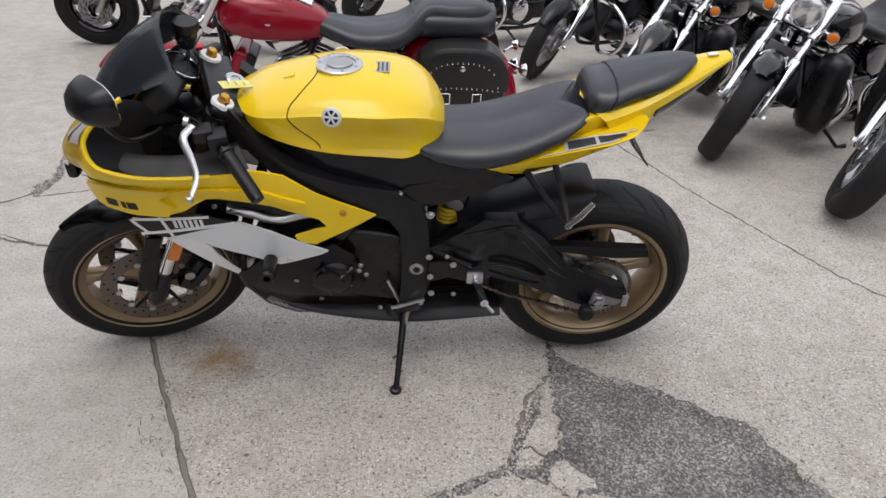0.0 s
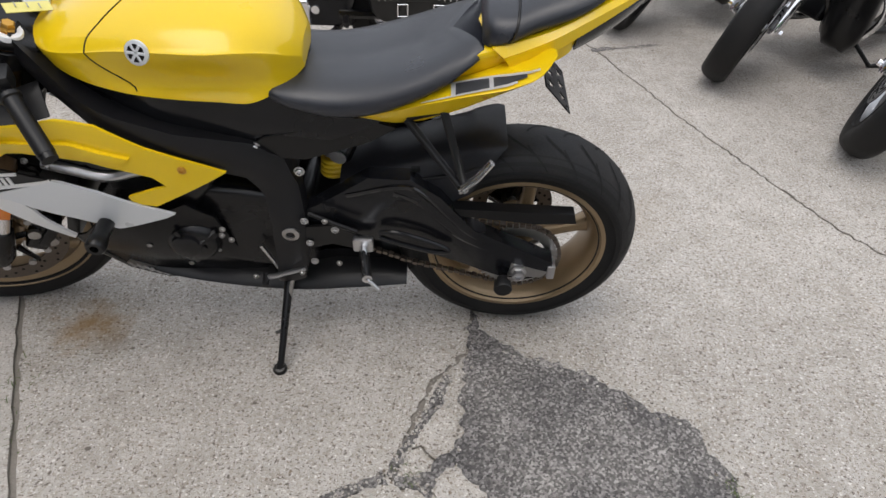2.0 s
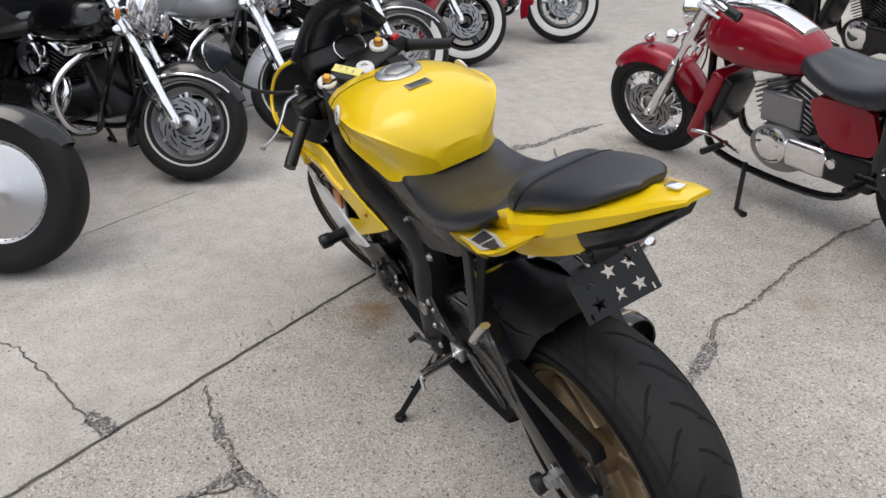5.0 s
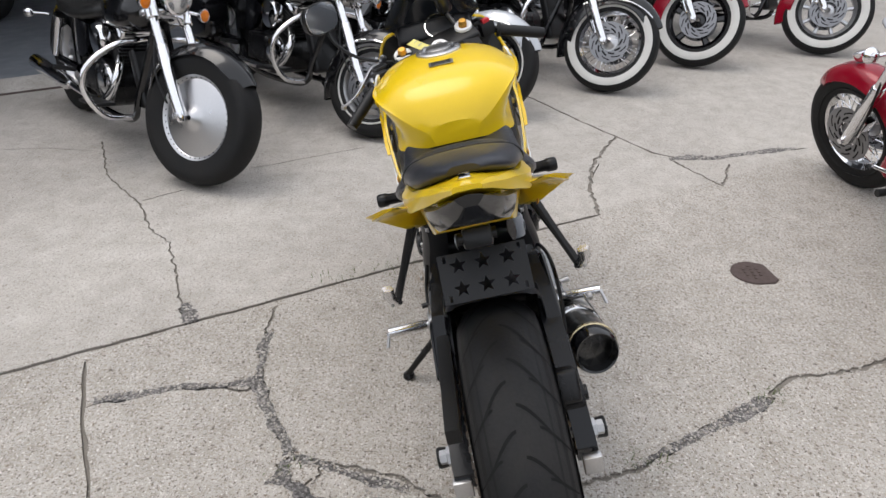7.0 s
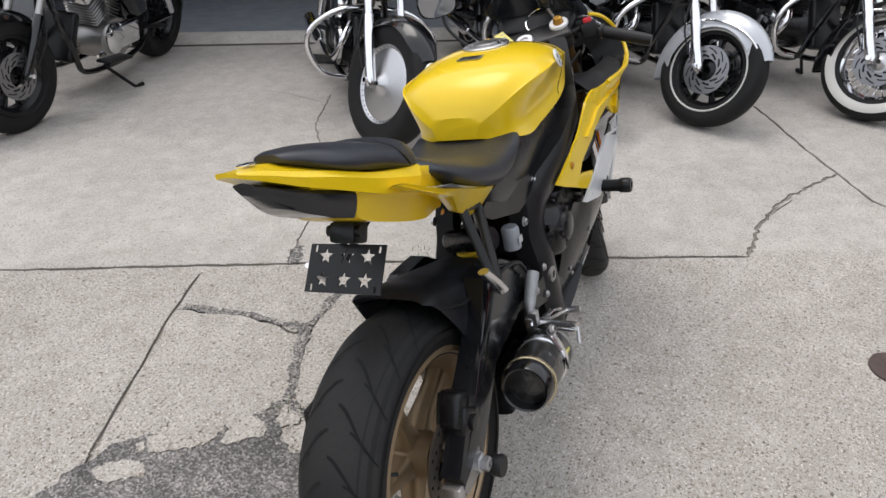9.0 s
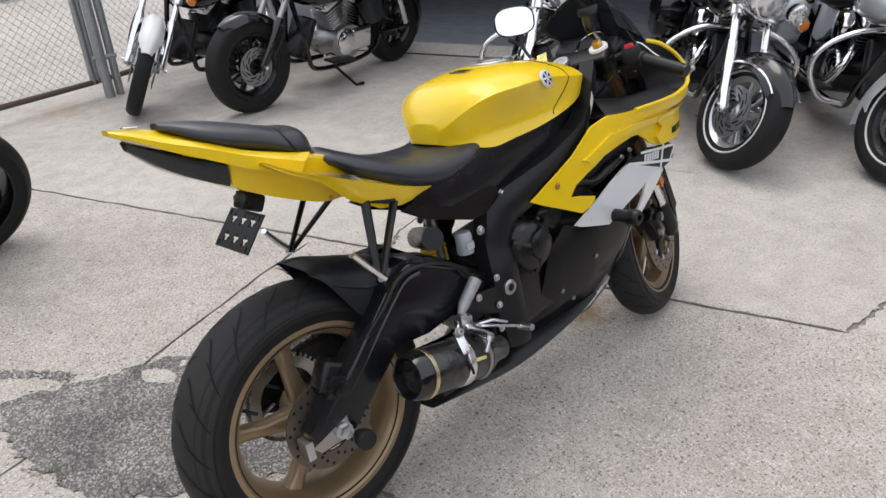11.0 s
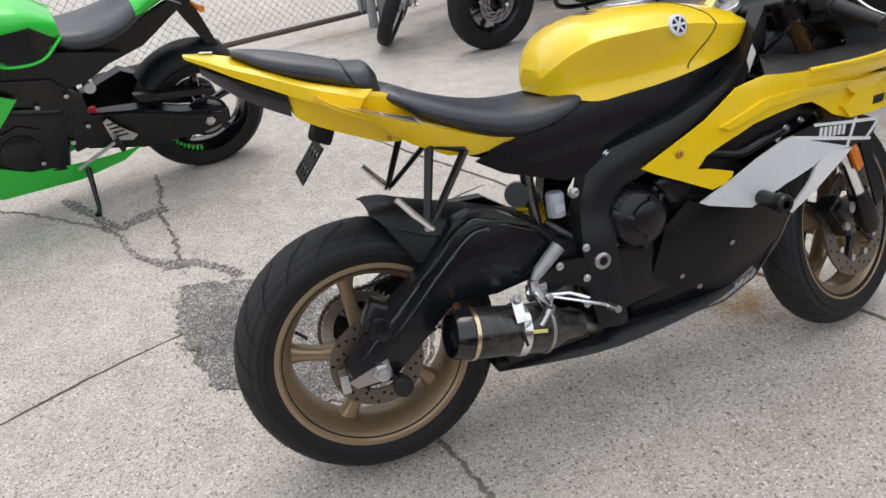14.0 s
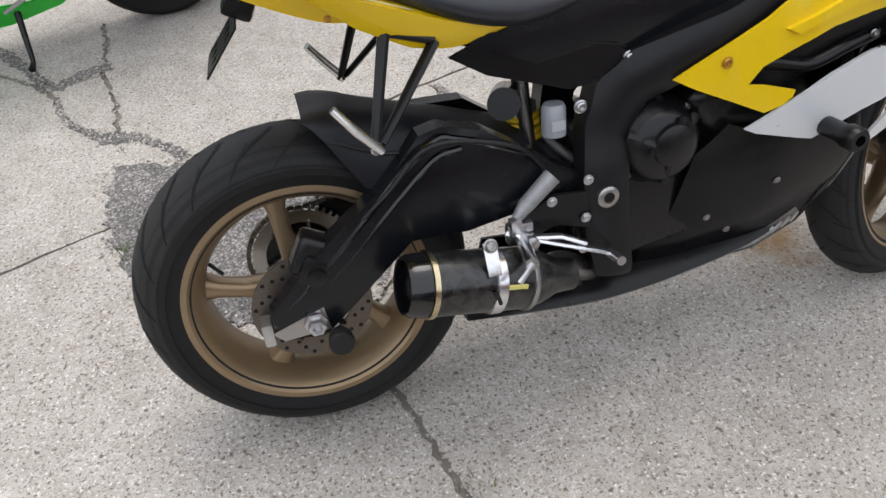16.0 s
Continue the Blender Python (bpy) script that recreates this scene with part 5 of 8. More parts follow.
    # fuel tank with its creased flanks and front cover
    tank = [
        (.492, [(.050, .832), (.054, .843), (.060, .860), (.058, .867), (.045, .878), (.022, .884), (0, .885)]),
        (.512, [(.086, .824), (.088, .846), (.099, .883), (.096, .891), (.074, .908), (.040, .916), (0, .918)]),
        (.543, [(.122, .815), (.119, .848), (.137, .908), (.133, .917), (.102, .936), (.055, .946), (0, .948)]),
        (.590, [(.149, .806), (.133, .848), (.169, .926), (.164, .935), (.122, .958), (.067, .969), (0, .972)]),
        (.66, [(.153, .810), (.138, .850), (.185, .931), (.180, .939), (.138, .965), (.076, .981), (0, .985)]),
        (.74, [(.158, .817), (.147, .853), (.182, .931), (.178, .939), (.143, .965), (.080, .984), (0, .988)]),
        (.82, [(.162, .830), (.157, .862), (.170, .925), (.167, .933), (.138, .957), (.078, .976), (0, .980)]),
        (.90, [(.152, .846), (.154, .872), (.157, .912), (.154, .920), (.128, .942), (.072, .960), (0, .965)]),
        (.96, [(.128, .860), (.134, .880), (.141, .905), (.138, .912), (.112, .930), (.062, .943), (0, .946)]),
        (1.0, [(.098, .880), (.104, .890), (.108, .902), (.106, .908), (.085, .918), (.045, .926), (0, .928)]),
        (1.022, [(.070, .893), (.074, .899), (.076, .904), (.075, .908), (.060, .914), (.030, .918), (0, .919)]),
    ]
    skin = body(tank, 4, 5)
    tree = BVHTree.FromBMesh(skin)

    def on(p, lift=0.0):
        """The place on the tank nearest to p, and the way out there."""
        at, no, _, _ = tree.find_nearest(V(*p))
        if no.dot(at - V(.75, 0, .90)) < 0:
            no = -no
        return at + no * lift, no
    tk = part("fuel_tank", skin, YELLOW, root, "glossy yellow fuel tank with creased flanks", 28)
    for s in (1, -1):
        seam = curve([(.815, 0, .99), (.825, s * .06, .985), (.855, s * .115, .97), (.880, s * .150, .945), (.882, s * .175, .915), (.855, s * .17, .885), (.812, s * .165, .850), (.806, s * .165, .838)], 8)
        part("cover_seam", tube([on(p, .0004)[0] for p in seam], 0.0016, 6), GROOVE, tk)
        r4 = [on(q)[0] for q in ((.774, s * .2, .912), (.774, s * .18, .956), (.752, s * .19, .934), (.796, s * .19, .934))]
        bn = (r4[1] - r4[0]).cross(r4[3] - r4[2]).normalized()
        bn = bn if bn.y * s > 0 else -bn
        bc = on((.774, s * .19, .934))[0] + bn * .0015
        eb = part("tank_badge", lathe_on([(0.0240, -0.004), (0.0240, 0.0005), (0.0228, 0.0015), (0.0005, 0.002)], bc, bn, 28), PALE, tk, "round silver badge")
        part("badge_field", lathe_on([(0.0172, 0), (0.0172, 0.0026), (0.0005, 0.0028)], bc, bn, 28), SATIN, eb)
        q = bn.to_track_quat("Z", "Y").to_matrix()
        for k in range(3):
            dd = q @ V(math.cos(math.pi * k / 3), math.sin(math.pi * k / 3), 0)
            cc = bc + bn * .0018
            part("badge_spoke", tube([cc - dd * 0.0178, cc + dd * 0.0178], 0.0038, 6, None, False, .5, bn), PALE, eb)
    cc, cn = on((.765, 0, 1.0), -.001)
    cap = part("fuel_cap", lathe_on([(0.060, -0.010), (0.060, 0.004), (0.055, 0.007), (0.042, 0.007), (0.040, 0.004), (0.0005, 0.004)], cc, cn, 40), ALLOY, tk, "brushed round fuel cap")
    part("cap_flap", lathe_on([(0.034, 0.003), (0.034, 0.009), (0.03, 0.011), (0.0005, 0.011)], cc, cn, 32), STEEL, cap)
    for k in range(7):
        a_ = 2 * math.pi * k / 7
        bolt(cap, cc + V(0.049 * math.cos(a_), 0.049 * math.sin(a_), .0055), cn, 0.004, 0.003, STEEL, "cap_screw")
    lc, ln_ = on((.652, 0, 1.0), .0008)
    tilt = Matrix.Rotation(math.atan2(ln_.x, ln_.z), 4, "Y")
    part("warning_label", box(lc, (.036, .062, .002), 0.0006, None, tilt), STEEL, tk, "grey warning label with unreadable print")
    for k in range(3):
        part("label_bar", box(lc + tilt.to_3x3() @ V(.011 * (k - 1), 0, .0013), (.004, .05, .001), 0, None, tilt), SATIN, tk)
    part("tank_bump", box(on((.895, 0.03, .99), .002)[0], (.03, .018, .006), 0.003, None, Matrix.Rotation(radians(20), 4, "Y")), YELLOW, tk)

    # seats
    seat = [
        (.575, [(.095, .804), (.116, .811), (.116, .821), (.088, .831), (.044, .835), (0, .835)]),
        (.545, [(.116, .790), (.135, .803), (.130, .822), (.095, .833), (.048, .836), (0, .836)]),
        (.50, [(.126, .774), (.141, .789), (.132, .812), (.096, .824), (.050, .827), (0, .826)]),
        (.42, [(.132, .763), (.150, .780), (.142, .808), (.105, .825), (.050, .828), (0, .827)]),
        (.34, [(.138, .778), (.156, .797), (.147, .824), (.108, .840), (.050, .843), (0, .841)]),
        (.26, [(.138, .812), (.152, .830), (.142, .853), (.105, .867), (.050, .869), (0, .866)]),
        (.20, [(.130, .843), (.143, .859), (.128, .882), (.095, .893), (.045, .890), (0, .884)]),
        (.165, [(.120, .868), (.133, .881), (.118, .899), (.086, .907), (.042, .902), (0, .893)]),
        (.145, [(.112, .882), (.124, .892), (.110, .908), (.080, .915), (.038, .909), (0, .899)]),
        (.122, [(.098, .897), (.106, .903), (.097, .915), (.072, .921), (.032, .914), (0, .904)]),
    ]
    skin = body(seat, 4, 5)
    # a notch in the middle of the rear edge
    for v_ in skin.verts:
        if v_.co.x < .25:
            v_.co.x += .062 * (.25 - v_.co.x) / .128 * max(0, 1 - abs(v_.co.y) / .10)
    part("rider_seat", skin, VINYL, root, "smooth black vinyl rider seat notched at its rear", 45)
    pill = [
        (.126, [(.070, .912), (.082, .916), (.082, .932), (.066, .948), (.036, .955), (0, .957)]),
        (.110, [(.088, .913), (.102, .922), (.099, .946), (.080, .965), (.042, .974), (0, .976)]),
        (.070, [(.097, .929), (.110, .937), (.104, .958), (.084, .973), (.042, .980), (0, .981)]),
        (.02, [(.091, .948), (.101, .960), (.096, .979), (.076, .993), (.038, 1.000), (0, 1.001)]),
        (-.05, [(.082, .974), (.090, .984), (.085, 1.001), (.064, 1.015), (.032, 1.022), (0, 1.023)]),
        (-.095, [(.066, .996), (.074, 1.003), (.069, 1.016), (.052, 1.028), (.026, 1.033), (0, 1.034)]),
        (-.128, [(.042, 1.016), (.048, 1.022), (.044, 1.031), (.033, 1.037), (.016, 1.040), (0, 1.040)]),
        (-.150, [(.022, 1.029), (.025, 1.033), (.022, 1.038), (.016, 1.041), (.008, 1.042), (0, 1.042)]),
    ]
    skin = body(pill, 4, 5)
    pt = BVHTree.FromBMesh(skin)
    ps = part("passenger_seat", skin, VINYL, root, "black vinyl passenger pad", 60)
    strap = []
    for k in range(25):
        a_ = math.pi * k / 24
        strap.append(pt.find_nearest(V(.074 - .02 * math.sin(a_), .125 * math.cos(a_), .925 + .06 * math.sin(a_) ** .5))[0])
    part("seat_strap_edge", tube(strap, 0.003, 6), SATIN, ps, "piping of the seat strap")

    # tail: a narrow core, and over it the cowl with its sharp lower edge and shoulder
    core = [
        (.205, [(.080, .792), (.090, .825), (.100, .858), (.101, .866), (.088, .870), (0, .860)]),
        (.172, [(.084, .800), (.094, .835), (.106, .874), (.108, .884), (.096, .889), (0, .877)]),
        (.12, [(.086, .806), (.096, .845), (.110, .893), (.112, .907), (.099, .914), (0, .905)]),
        (.04, [(.078, .838), (.086, .875), (.095, .910), (.095, .920), (.084, .930), (0, .935)]),
        (-.045, [(.066, .884), (.072, .905), (.078, .930), (.078, .940), (.066, .950), (0, .955)]),
        (-.066, [(.060, .918), (.066, .930), (.072, .945), (.070, .955), (.060, .962), (0, .965)]),
        (-.13, [(.040, .958), (.044, .966), (.050, .975), (.048, .982), (.040, .988), (0, .99)]),
    ]
    part("tail_core", body(core, 3, 5), YELLOW, root, "yellow tail body below the passenger pad", 35)
    COWL = [
        ((.072, .121, .888), (.085, .122, .908), (.108, .108, .921), (.132, 0, .922)),
        ((.030, .115, .901), (.035, .116, .926), (.045, .103, .937), (.050, 0, .945)),
        ((-.02, .104, .919), (-.02, .105, .947), (-.02, .092, .958), (-.02, 0, .968)),
        ((-.09, .083, .956), (-.09, .084, .979), (-.09, .072, .990), (-.09, 0, 1.005)),
        ((-.15, .060, .988), (-.15, .061, 1.004), (-.15, .051, 1.014), (-.15, 0, 1.029)),
        ((-.20, .039, 1.018), (-.20, .040, 1.028), (-.20, .033, 1.036), (-.20, 0, 1.043)),
        ((-.240, .021, 1.040), (-.240, .022, 1.046), (-.240, .018, 1.049), (-.240, 0, 1.050)),
    ]
    lines = [curve([q[k] for q in COWL], 5) for k in range(4)]
    rings = []
    for low_, crease, top, mid in zip(*lines):
        half = [low_ * 1.0 + V(0, -low_.y * .35, .002), low_, low_.lerp(crease, .1), low_.lerp(crease, .9), crease, crease.lerp(top, .15), crease.lerp(top, .85), top, top.lerp(mid, .12), mid]
        rings.append(half + [V(p.x, -p.y, p.z) for p in reversed(half[:-1])])
    tc = part("tail_cowl", loft(rings), YELLOW, root, "pointed yellow tail cowl with a sharp shoulder", 24)
    part("tail_badge", box((-.196, 0, 1.045), (.027, .017, .004), 0.0018, None, Matrix.Rotation(radians(9), 4, "Y")), CHROME, tc)
    light = [(-.060, [(.062, .893), (.074, .915), (.073, .945), (0, .95)]), (-.11, [(.050, .920), (.064, .942), (.062, .965), (0, .97)]), (-.16, [(.034, .953), (.046, .971), (.048, .988), (0, .995)]), (-.215, [(.010, 1.004), (.018, 1.013), (.020, 1.020), (0, 1.024)])]
    tl = part("tail_light", body(light, 3, 4), SMOKE, root, "smoked tail light lens")
    part("light_reflector", body([(-.075, [(.045, .905), (.055, .925), (0, .93)]), (-.12, [(.036, .930), (.045, .950), (0, .957)])], 2, 3), REDLENS, tl)
    part("undertail", box((-.004, 0, .838), (.05, .055, .04), .01, None, Matrix.Rotation(radians(27), 4, "Y")), SATIN, root, "black undertail")
    # each section: foot, ridge and inner top edge of the side panel
    SIDE_X = (.412, .36, .30, .24, .16, .08, .03, .006, -.014)
    FOOT = ((.110, .757), (.114, .746), (.118, .743), (.122, .755), (.140, .800), (.178, .868), (.182, .895), (.172, .909), (.144, .928))
    RIDGE = ((.118, .764), (.130, .774), (.141, .790), (.151, .814), (.170, .848), (.194, .883), (.192, .904), (.180, .918), (.150, .934))
    INNER = ((.108, .768), (.114, .783), (.118, .801), (.118, .826), (.116, .856), (.106, .886), (.100, .906), (.106, .920), (.136, .934))

    def side_at(table, x):
        return V(x, float(np.interp(-x, [-v_ for v_ in SIDE_X], [q[0] for q in table])), float(np.interp(-x, [-v_ for v_ in SIDE_X], [q[1] for q in table])))
    for s in (1, -1):
        secs = []
        for k in range(33):
            x = .412 - .426 * k / 32
            f_, r_, i_ = side_at(FOOT, x), side_at(RIDGE, x), side_at(INNER, x)
            ring = [f_ - V(0, .02, -.004), f_, f_.lerp(r_, .5) + V(0, float(np.interp(x, (-.02, .03, .12, .3), (-.008, -.005, .002, .004))), 0), f_.lerp(r_, .92), r_, r_.lerp(i_, .12), i_, i_ - V(0, .02, .006)]
            secs.append([V(p.x, s * p.y, p.z) for p in ring])
        low = part("tail_side_panel", loft(secs), YELLOW, root, "yellow tail side panel ending in a thin wing", 30)

        def strip(name, x0, x1, u0, u1, material, lab, n=10, lift=.0032):
            """A flat mark on the upper face of the panel; u0, u1: how far in from the ridge its edges lie at x."""
            bm = bmesh.new()
            prev = None
            for k in range(n + 1):
                x = x0 + (x1 - x0) * k / n
                r_, i_ = side_at(RIDGE, x), side_at(INNER, x)
                out = V(0, i_.z - r_.z, r_.y - i_.y).normalized() * lift
                pair = []
                for u in (u0(x), u1(x)):
                    p = r_.lerp(i_, u) + out
                    pair.append(bm.verts.new((p.x, s * p.y, p.z)))
                if prev:
                    bm.faces.new((prev[0], prev[1], pair[1], pair[0]))
                prev = pair
            bmesh.ops.solidify(bm, geom=bm.faces[:], thickness=0.0008)
            return part(name, bm, material, low, lab, 0)

        def upper(d):
            return lambda x: float(np.interp(x, (.015, .095, .185, .21), (.27, .62, .93, .98))) + d

        def lower(d):
            return lambda x: .09 + d
        strip("panel_stripe", .245, .060, lower(0), lower(.09), WHITE, "white pinstripe")
        strip("panel_stripe", .205, .018, upper(-.09), upper(0), WHITE, "white pinstripe")
        strip("panel_stripe", .186, .177, lower(.09), upper(-.09), WHITE, "white pinstripe", 2)
        strip("panel_stripe", .112, .104, lower(.09), upper(-.09), WHITE, "white pinstripe", 2)
        strip("panel_block", .177, .112, lower(.09), upper(-.09), SLATE, "grey block")
        strip("panel_block", .104, .042, lower(.09), upper(-.09), SLATE, "grey block")
        bolt(low, side_at(FOOT, .12).lerp(side_at(RIDGE, .12), .6) * 1.0 if s > 0 else V(.12, -.128, .82), (0, s, -.3), .005, .003, GOLD, "panel_screw")
        # seat flank and subframe cover
        part("lower_side_cover", panel([(.406, .765), (.403, .744), (.49, .722), (.588, .700), (.62, .676), (.56, .645), (.50, .640), (.36, .688), (.30, .726)], lambda x, z: float(np.interp(x, (.3, .45, .6), (.116, .120, .128))), 0.01, 3, s), SATIN, root, "black lower side cover", 30)
        part("cover_line", tube([V(x, s * float(np.interp(x, (.3, .45, .6), (.117, .121, .129))), z) for x, z in ((.403, .746), (.49, .724), (.588, .702))], .002, 6), GROOVE, root)
        part("subframe_cover", panel([(.975, .872), (.94, .862), (.80, .832), (.60, .818), (.53, .804), (.44, .782), (.385, .755), (.30, .768), (.33, .745), (.43, .70), (.50, .665), (.60, .672), (.68, .70), (.78, .725), (.88, .775), (.95, .82)], lambda x, z: float(np.interp(x, (.3, .45, .6, .8, .97), (.106, .104, .112, .120, .092))) + COVER_RISE(x, z), 0.03, 4, s), SHEEN, root, "black side cover", 30)

    # frame spars and pivot plates
    for s in (1, -1):
        spar = [(1.035, .935), (.99, .882), (.935, .822), (.865, .778), (.768, .738), (.68, .712), (.61, .69), (.552, .645), (.528, .573), (.517, .47), (.52, .36), (.542, .262), (.61, .258), (.60, .36), (.598, .47), (.604, .55), (.636, .60), (.71, .628), (.83, .688), (.915, .742), (.985, .80), (1.04, .86)]
        part("frame_spar", panel(spar, lambda x, z: float(np.interp(x, (.5, .56, .62, .75, .9, 1.04), (.108, .118, .128, .150, .156, .105))) + .022 / (1 + math.exp((z - .52) / .02)) + SPAR_RISE(x, z), 0.05, 4, s), SPAR, root, "black cast frame spar", 30)
        for p, r in (((.608, .128, .677), .010), ((.521, .122, .605), .010), ((.70, .152, .665), .006)):
            bolt(root, (p[0], s * p[1], p[2]), (0, s, 0), r, .009, ALLOY, "frame_bolt")
        part("pivot_bolt", lathe_on([(0.021, -0.02), (0.021, 0.004), (0.017, 0.007), (0.011, 0.007), (0.010, -0.004), (0.0005, -0.004)], (.556, s * .160, .440), (0, s, 0), 16), STEEL, root, "swingarm pivot nut")

    part("frame_sticker", panel([(.968, .822), (.984, .818), (.990, .842), (.974, .848)], .146, .006, 1, -1), PAPER, root, "pale sticker on the spar")
    # engine
    ec = part("engine_block", box((.74, 0, .42), (.34, .25, .26), .03, None, Matrix.Rotation(radians(-8), 4, "Y"), 3), CASE, root, "black engine block")
    part("cylinder_head", box((.86, 0, .55), (.20, .30, .24), .03, None, Matrix.Rotation(radians(-38), 4, "Y"), 3), CASE, ec)
    part("gearbox", box((.60, 0, .38), (.18, .22, .22), .03, None, None, 3), CASE, ec)
    for s in (1, -1):
        cx, cz, r = (.665, .515, .075) if s < 0 else (.80, .40, .068)
        cov = part("engine_cover", lathe_on([(r * 1.12, -0.06), (r * 1.12, -0.004), (r * 1.05, 0.006), (r * 0.96, 0.012), (r * 0.9, 0.03), (r * 0.75, 0.042), (r * 0.3, 0.048), (0.0005, 0.048)], (cx, s * .130, cz), (0, s, 0), 40), CASE, ec, "round cast engine cover")
        for k in range(8):
            a_ = 2 * math.pi * k / 8
            bolt(cov, (cx + r * 1.05 * math.cos(a_), s * .132, cz + r * 1.05 * math.sin(a_)), (0, s, 0), .005, .006, STEEL if k % 2 else CASE, "cover_screw")
        part("cover_boss", lathe_on([(r * .55, 0), (r * .52, .012), (r * .40, .017), (.0005, .018)], (cx + r * .1, s * .172, cz + r * .1), (0, s, 0), 28), CASE, cov)
        for k in range(3):
            a_ = .6 + 2.1 * k
            part("cover_rib", tube([V(cx + r * .35 * math.cos(a_), s * .178, cz + r * .35 * math.sin(a_)), V(cx + r * .98 * math.cos(a_), s * .150, cz + r * .98 * math.sin(a_))], [.009, .011], 8), CASE, cov)
        part("cover_rib", box((cx + .012, s * .178, cz + .03), (.012, .008, .06), .003, None, Matrix.Rotation(radians(20), 4, "Y")), CASE, cov)
        part("cover_rib", box((cx - .02, s * .178, cz - .005), (.045, .008, .012), .003, None, Matrix.Rotation(radians(30), 4, "Y")), CASE, cov)
    for k in range(4):
        part("header_pipe", tube(curve([V(.95, -.11 + .073 * k, .50), V(1.03, -.11 + .073 * k, .42), V(1.0, -.09 + .06 * k, .28), V(.86, -.05 + .033 * k, .20), V(.6, -.03 + .02 * k, .20)], 5), 0.019, 8), STEEL, root, "steel exhaust header")
    part("radiator", box((1.04, 0, .53), (.03, .34, .22), .006, None, Matrix.Rotation(radians(-18), 4, "Y")), SATIN, root, "black radiator")
    for s in (1, -1):
        part("coolant_tube", tube(curve([V(1.06, s * .17, .652), V(1.0, s * .176, .640), V(.93, s * .172, .618), V(.86, s * .165, .632), V(.80, s * .16, .635)], 6), 0.012, 10), ALLOY if s > 0 else SATIN, root, "bent coolant tube")
        for p in ((1.09, .178, .665), (1.045, .182, .655), (.83, .16, .64)):
            bolt(root, (p[0], s * p[1], p[2]), (0, s, 0), .006, .008, ALLOY, "duct_bolt")
        part("air_duct", panel([(1.20, .70), (1.08, .72), (.95, .70), (.84, .66), (.79, .62), (.88, .585), (1.0, .62), (1.10, .645)], lambda x, z: fair(x, z) - .045, .02, 2, s), SATIN, root, "black duct behind the fairing")

    part("spar_sticker", panel([(.982, .860), (1.000, .835), (.979, .792), (.961, .826)], lambda x, z: float(np.interp(x, (.9, 1.04), (.156, .105))) + SPAR_RISE(x, z) + .001, .003, 2, -1), PAPER, root, "pale diamond sticker")

    # fairing
    for s in (1, -1):
        up = [(1.362, .868), (1.350, .820), (1.325, .803), (1.279, .795), (1.235, .790), (1.16, .787), (1.075, .785), (1.02, .788), (.975, .793), (.90, .778), (.821, .720), (.736, .674), (.670, .636), (.71, .614), (.77, .586), (.832, .556), (.862, .565), (.880, .578), (.884, .590), (.83, .606), (.797, .612), (.82, .64), (.868, .662), (.937, .690), (1.006, .704), (1.062, .712), (1.098, .709), (1.13, .689), (1.158, .668), (1.21, .648), (1.278, .650), (1.36, .655), (1.405, .670), (1.425, .694), (1.415, .722), (1.35, .737), (1.235, .748), (1.34, .757), (1.395, .772), (1.418, .80)]
        sf = part("side_fairing", panel(up, over(0), 0.007, 4, s), YELLOW, root, "yellow side fairing with an open vent", 40)
        ridge = [(1.40, .742), (1.20, .742), (1.08, .750), (.96, .742), (.85, .70), (.87, .69), (.97, .722), (1.08, .730), (1.20, .722), (1.40, .722)]
        part("fairing_ridge", panel(ridge, over(.010), .014, 3, s), YELLOW, sf, "", 30)
        nose = [(1.422, .700), (1.36, .727), (1.25, .738), (1.185, .742), (1.182, .728), (1.215, .704), (1.178, .682), (1.20, .652), (1.28, .650), (1.36, .655), (1.402, .670)]
        part("nose_wing", panel(nose, over(.012), .012, 3, s), YELLOW, sf, "", 30)
        for k, (x, w) in enumerate(((1.275, .026), (1.305, .012), (1.328, .03))):
            part("name_bar", panel([(x, .668), (x + w, .668), (x + w + .004, .687), (x + .004, .687)], over(.0135), .003, 1, s), SATIN, sf, "dark badge lettering bar")
        bolt(sf, (.756, s * (.188), .656), (0, s, 0), .0085, .004, GOLD, "fairing_bolt")
        dec = part("decal_strip", panel([(1.13, .661), (1.03, .640), (1.06, .622), (1.13, .598), (1.217, .575), (1.285, .582), (1.318, .618), (1.26, .645), (1.19, .650)], over(.001), .006, 3, s), SATIN, root, "black fairing strip with white lines")
        for quad in (((1.305, .622), (1.10, .650), (1.10, .657), (1.305, .630)), ((1.285, .578), (1.03, .634), (1.035, .642), (1.285, .586)), ((1.20, .582), (1.208, .580), (1.235, .645), (1.226, .646)), ((1.262, .583), (1.27, .583), (1.315, .620), (1.305, .624))):
            part("decal_line", panel(list(quad), over(.0035), .004, 3, s), WHITE, dec, "white pinstripe")
        for k in range(6):
            x = 1.115 + .014 * k
            part("decal_bar", panel([(x, .622 - .10 * (x - 1.1)), (x + .008, .621 - .10 * (x - 1.1)), (x + .012, .644 - .10 * (x - 1.1)), (x + .004, .645 - .10 * (x - 1.1))], over(.0035), .004, 1, s), WHITE, dec, "pale lettering bar")
        part("stripe_panel", panel([(1.217, .577), (1.12, .610), (1.03, .640), (1.01, .635), (.945, .608), (.86, .562), (.80, .530), (.82, .520), (.932, .490), (.97, .508), (1.02, .530), (1.10, .556), (1.15, .578)], over(.004), .007, 3, s), PALE, root, "pale silver fairing stripe panel", 40)
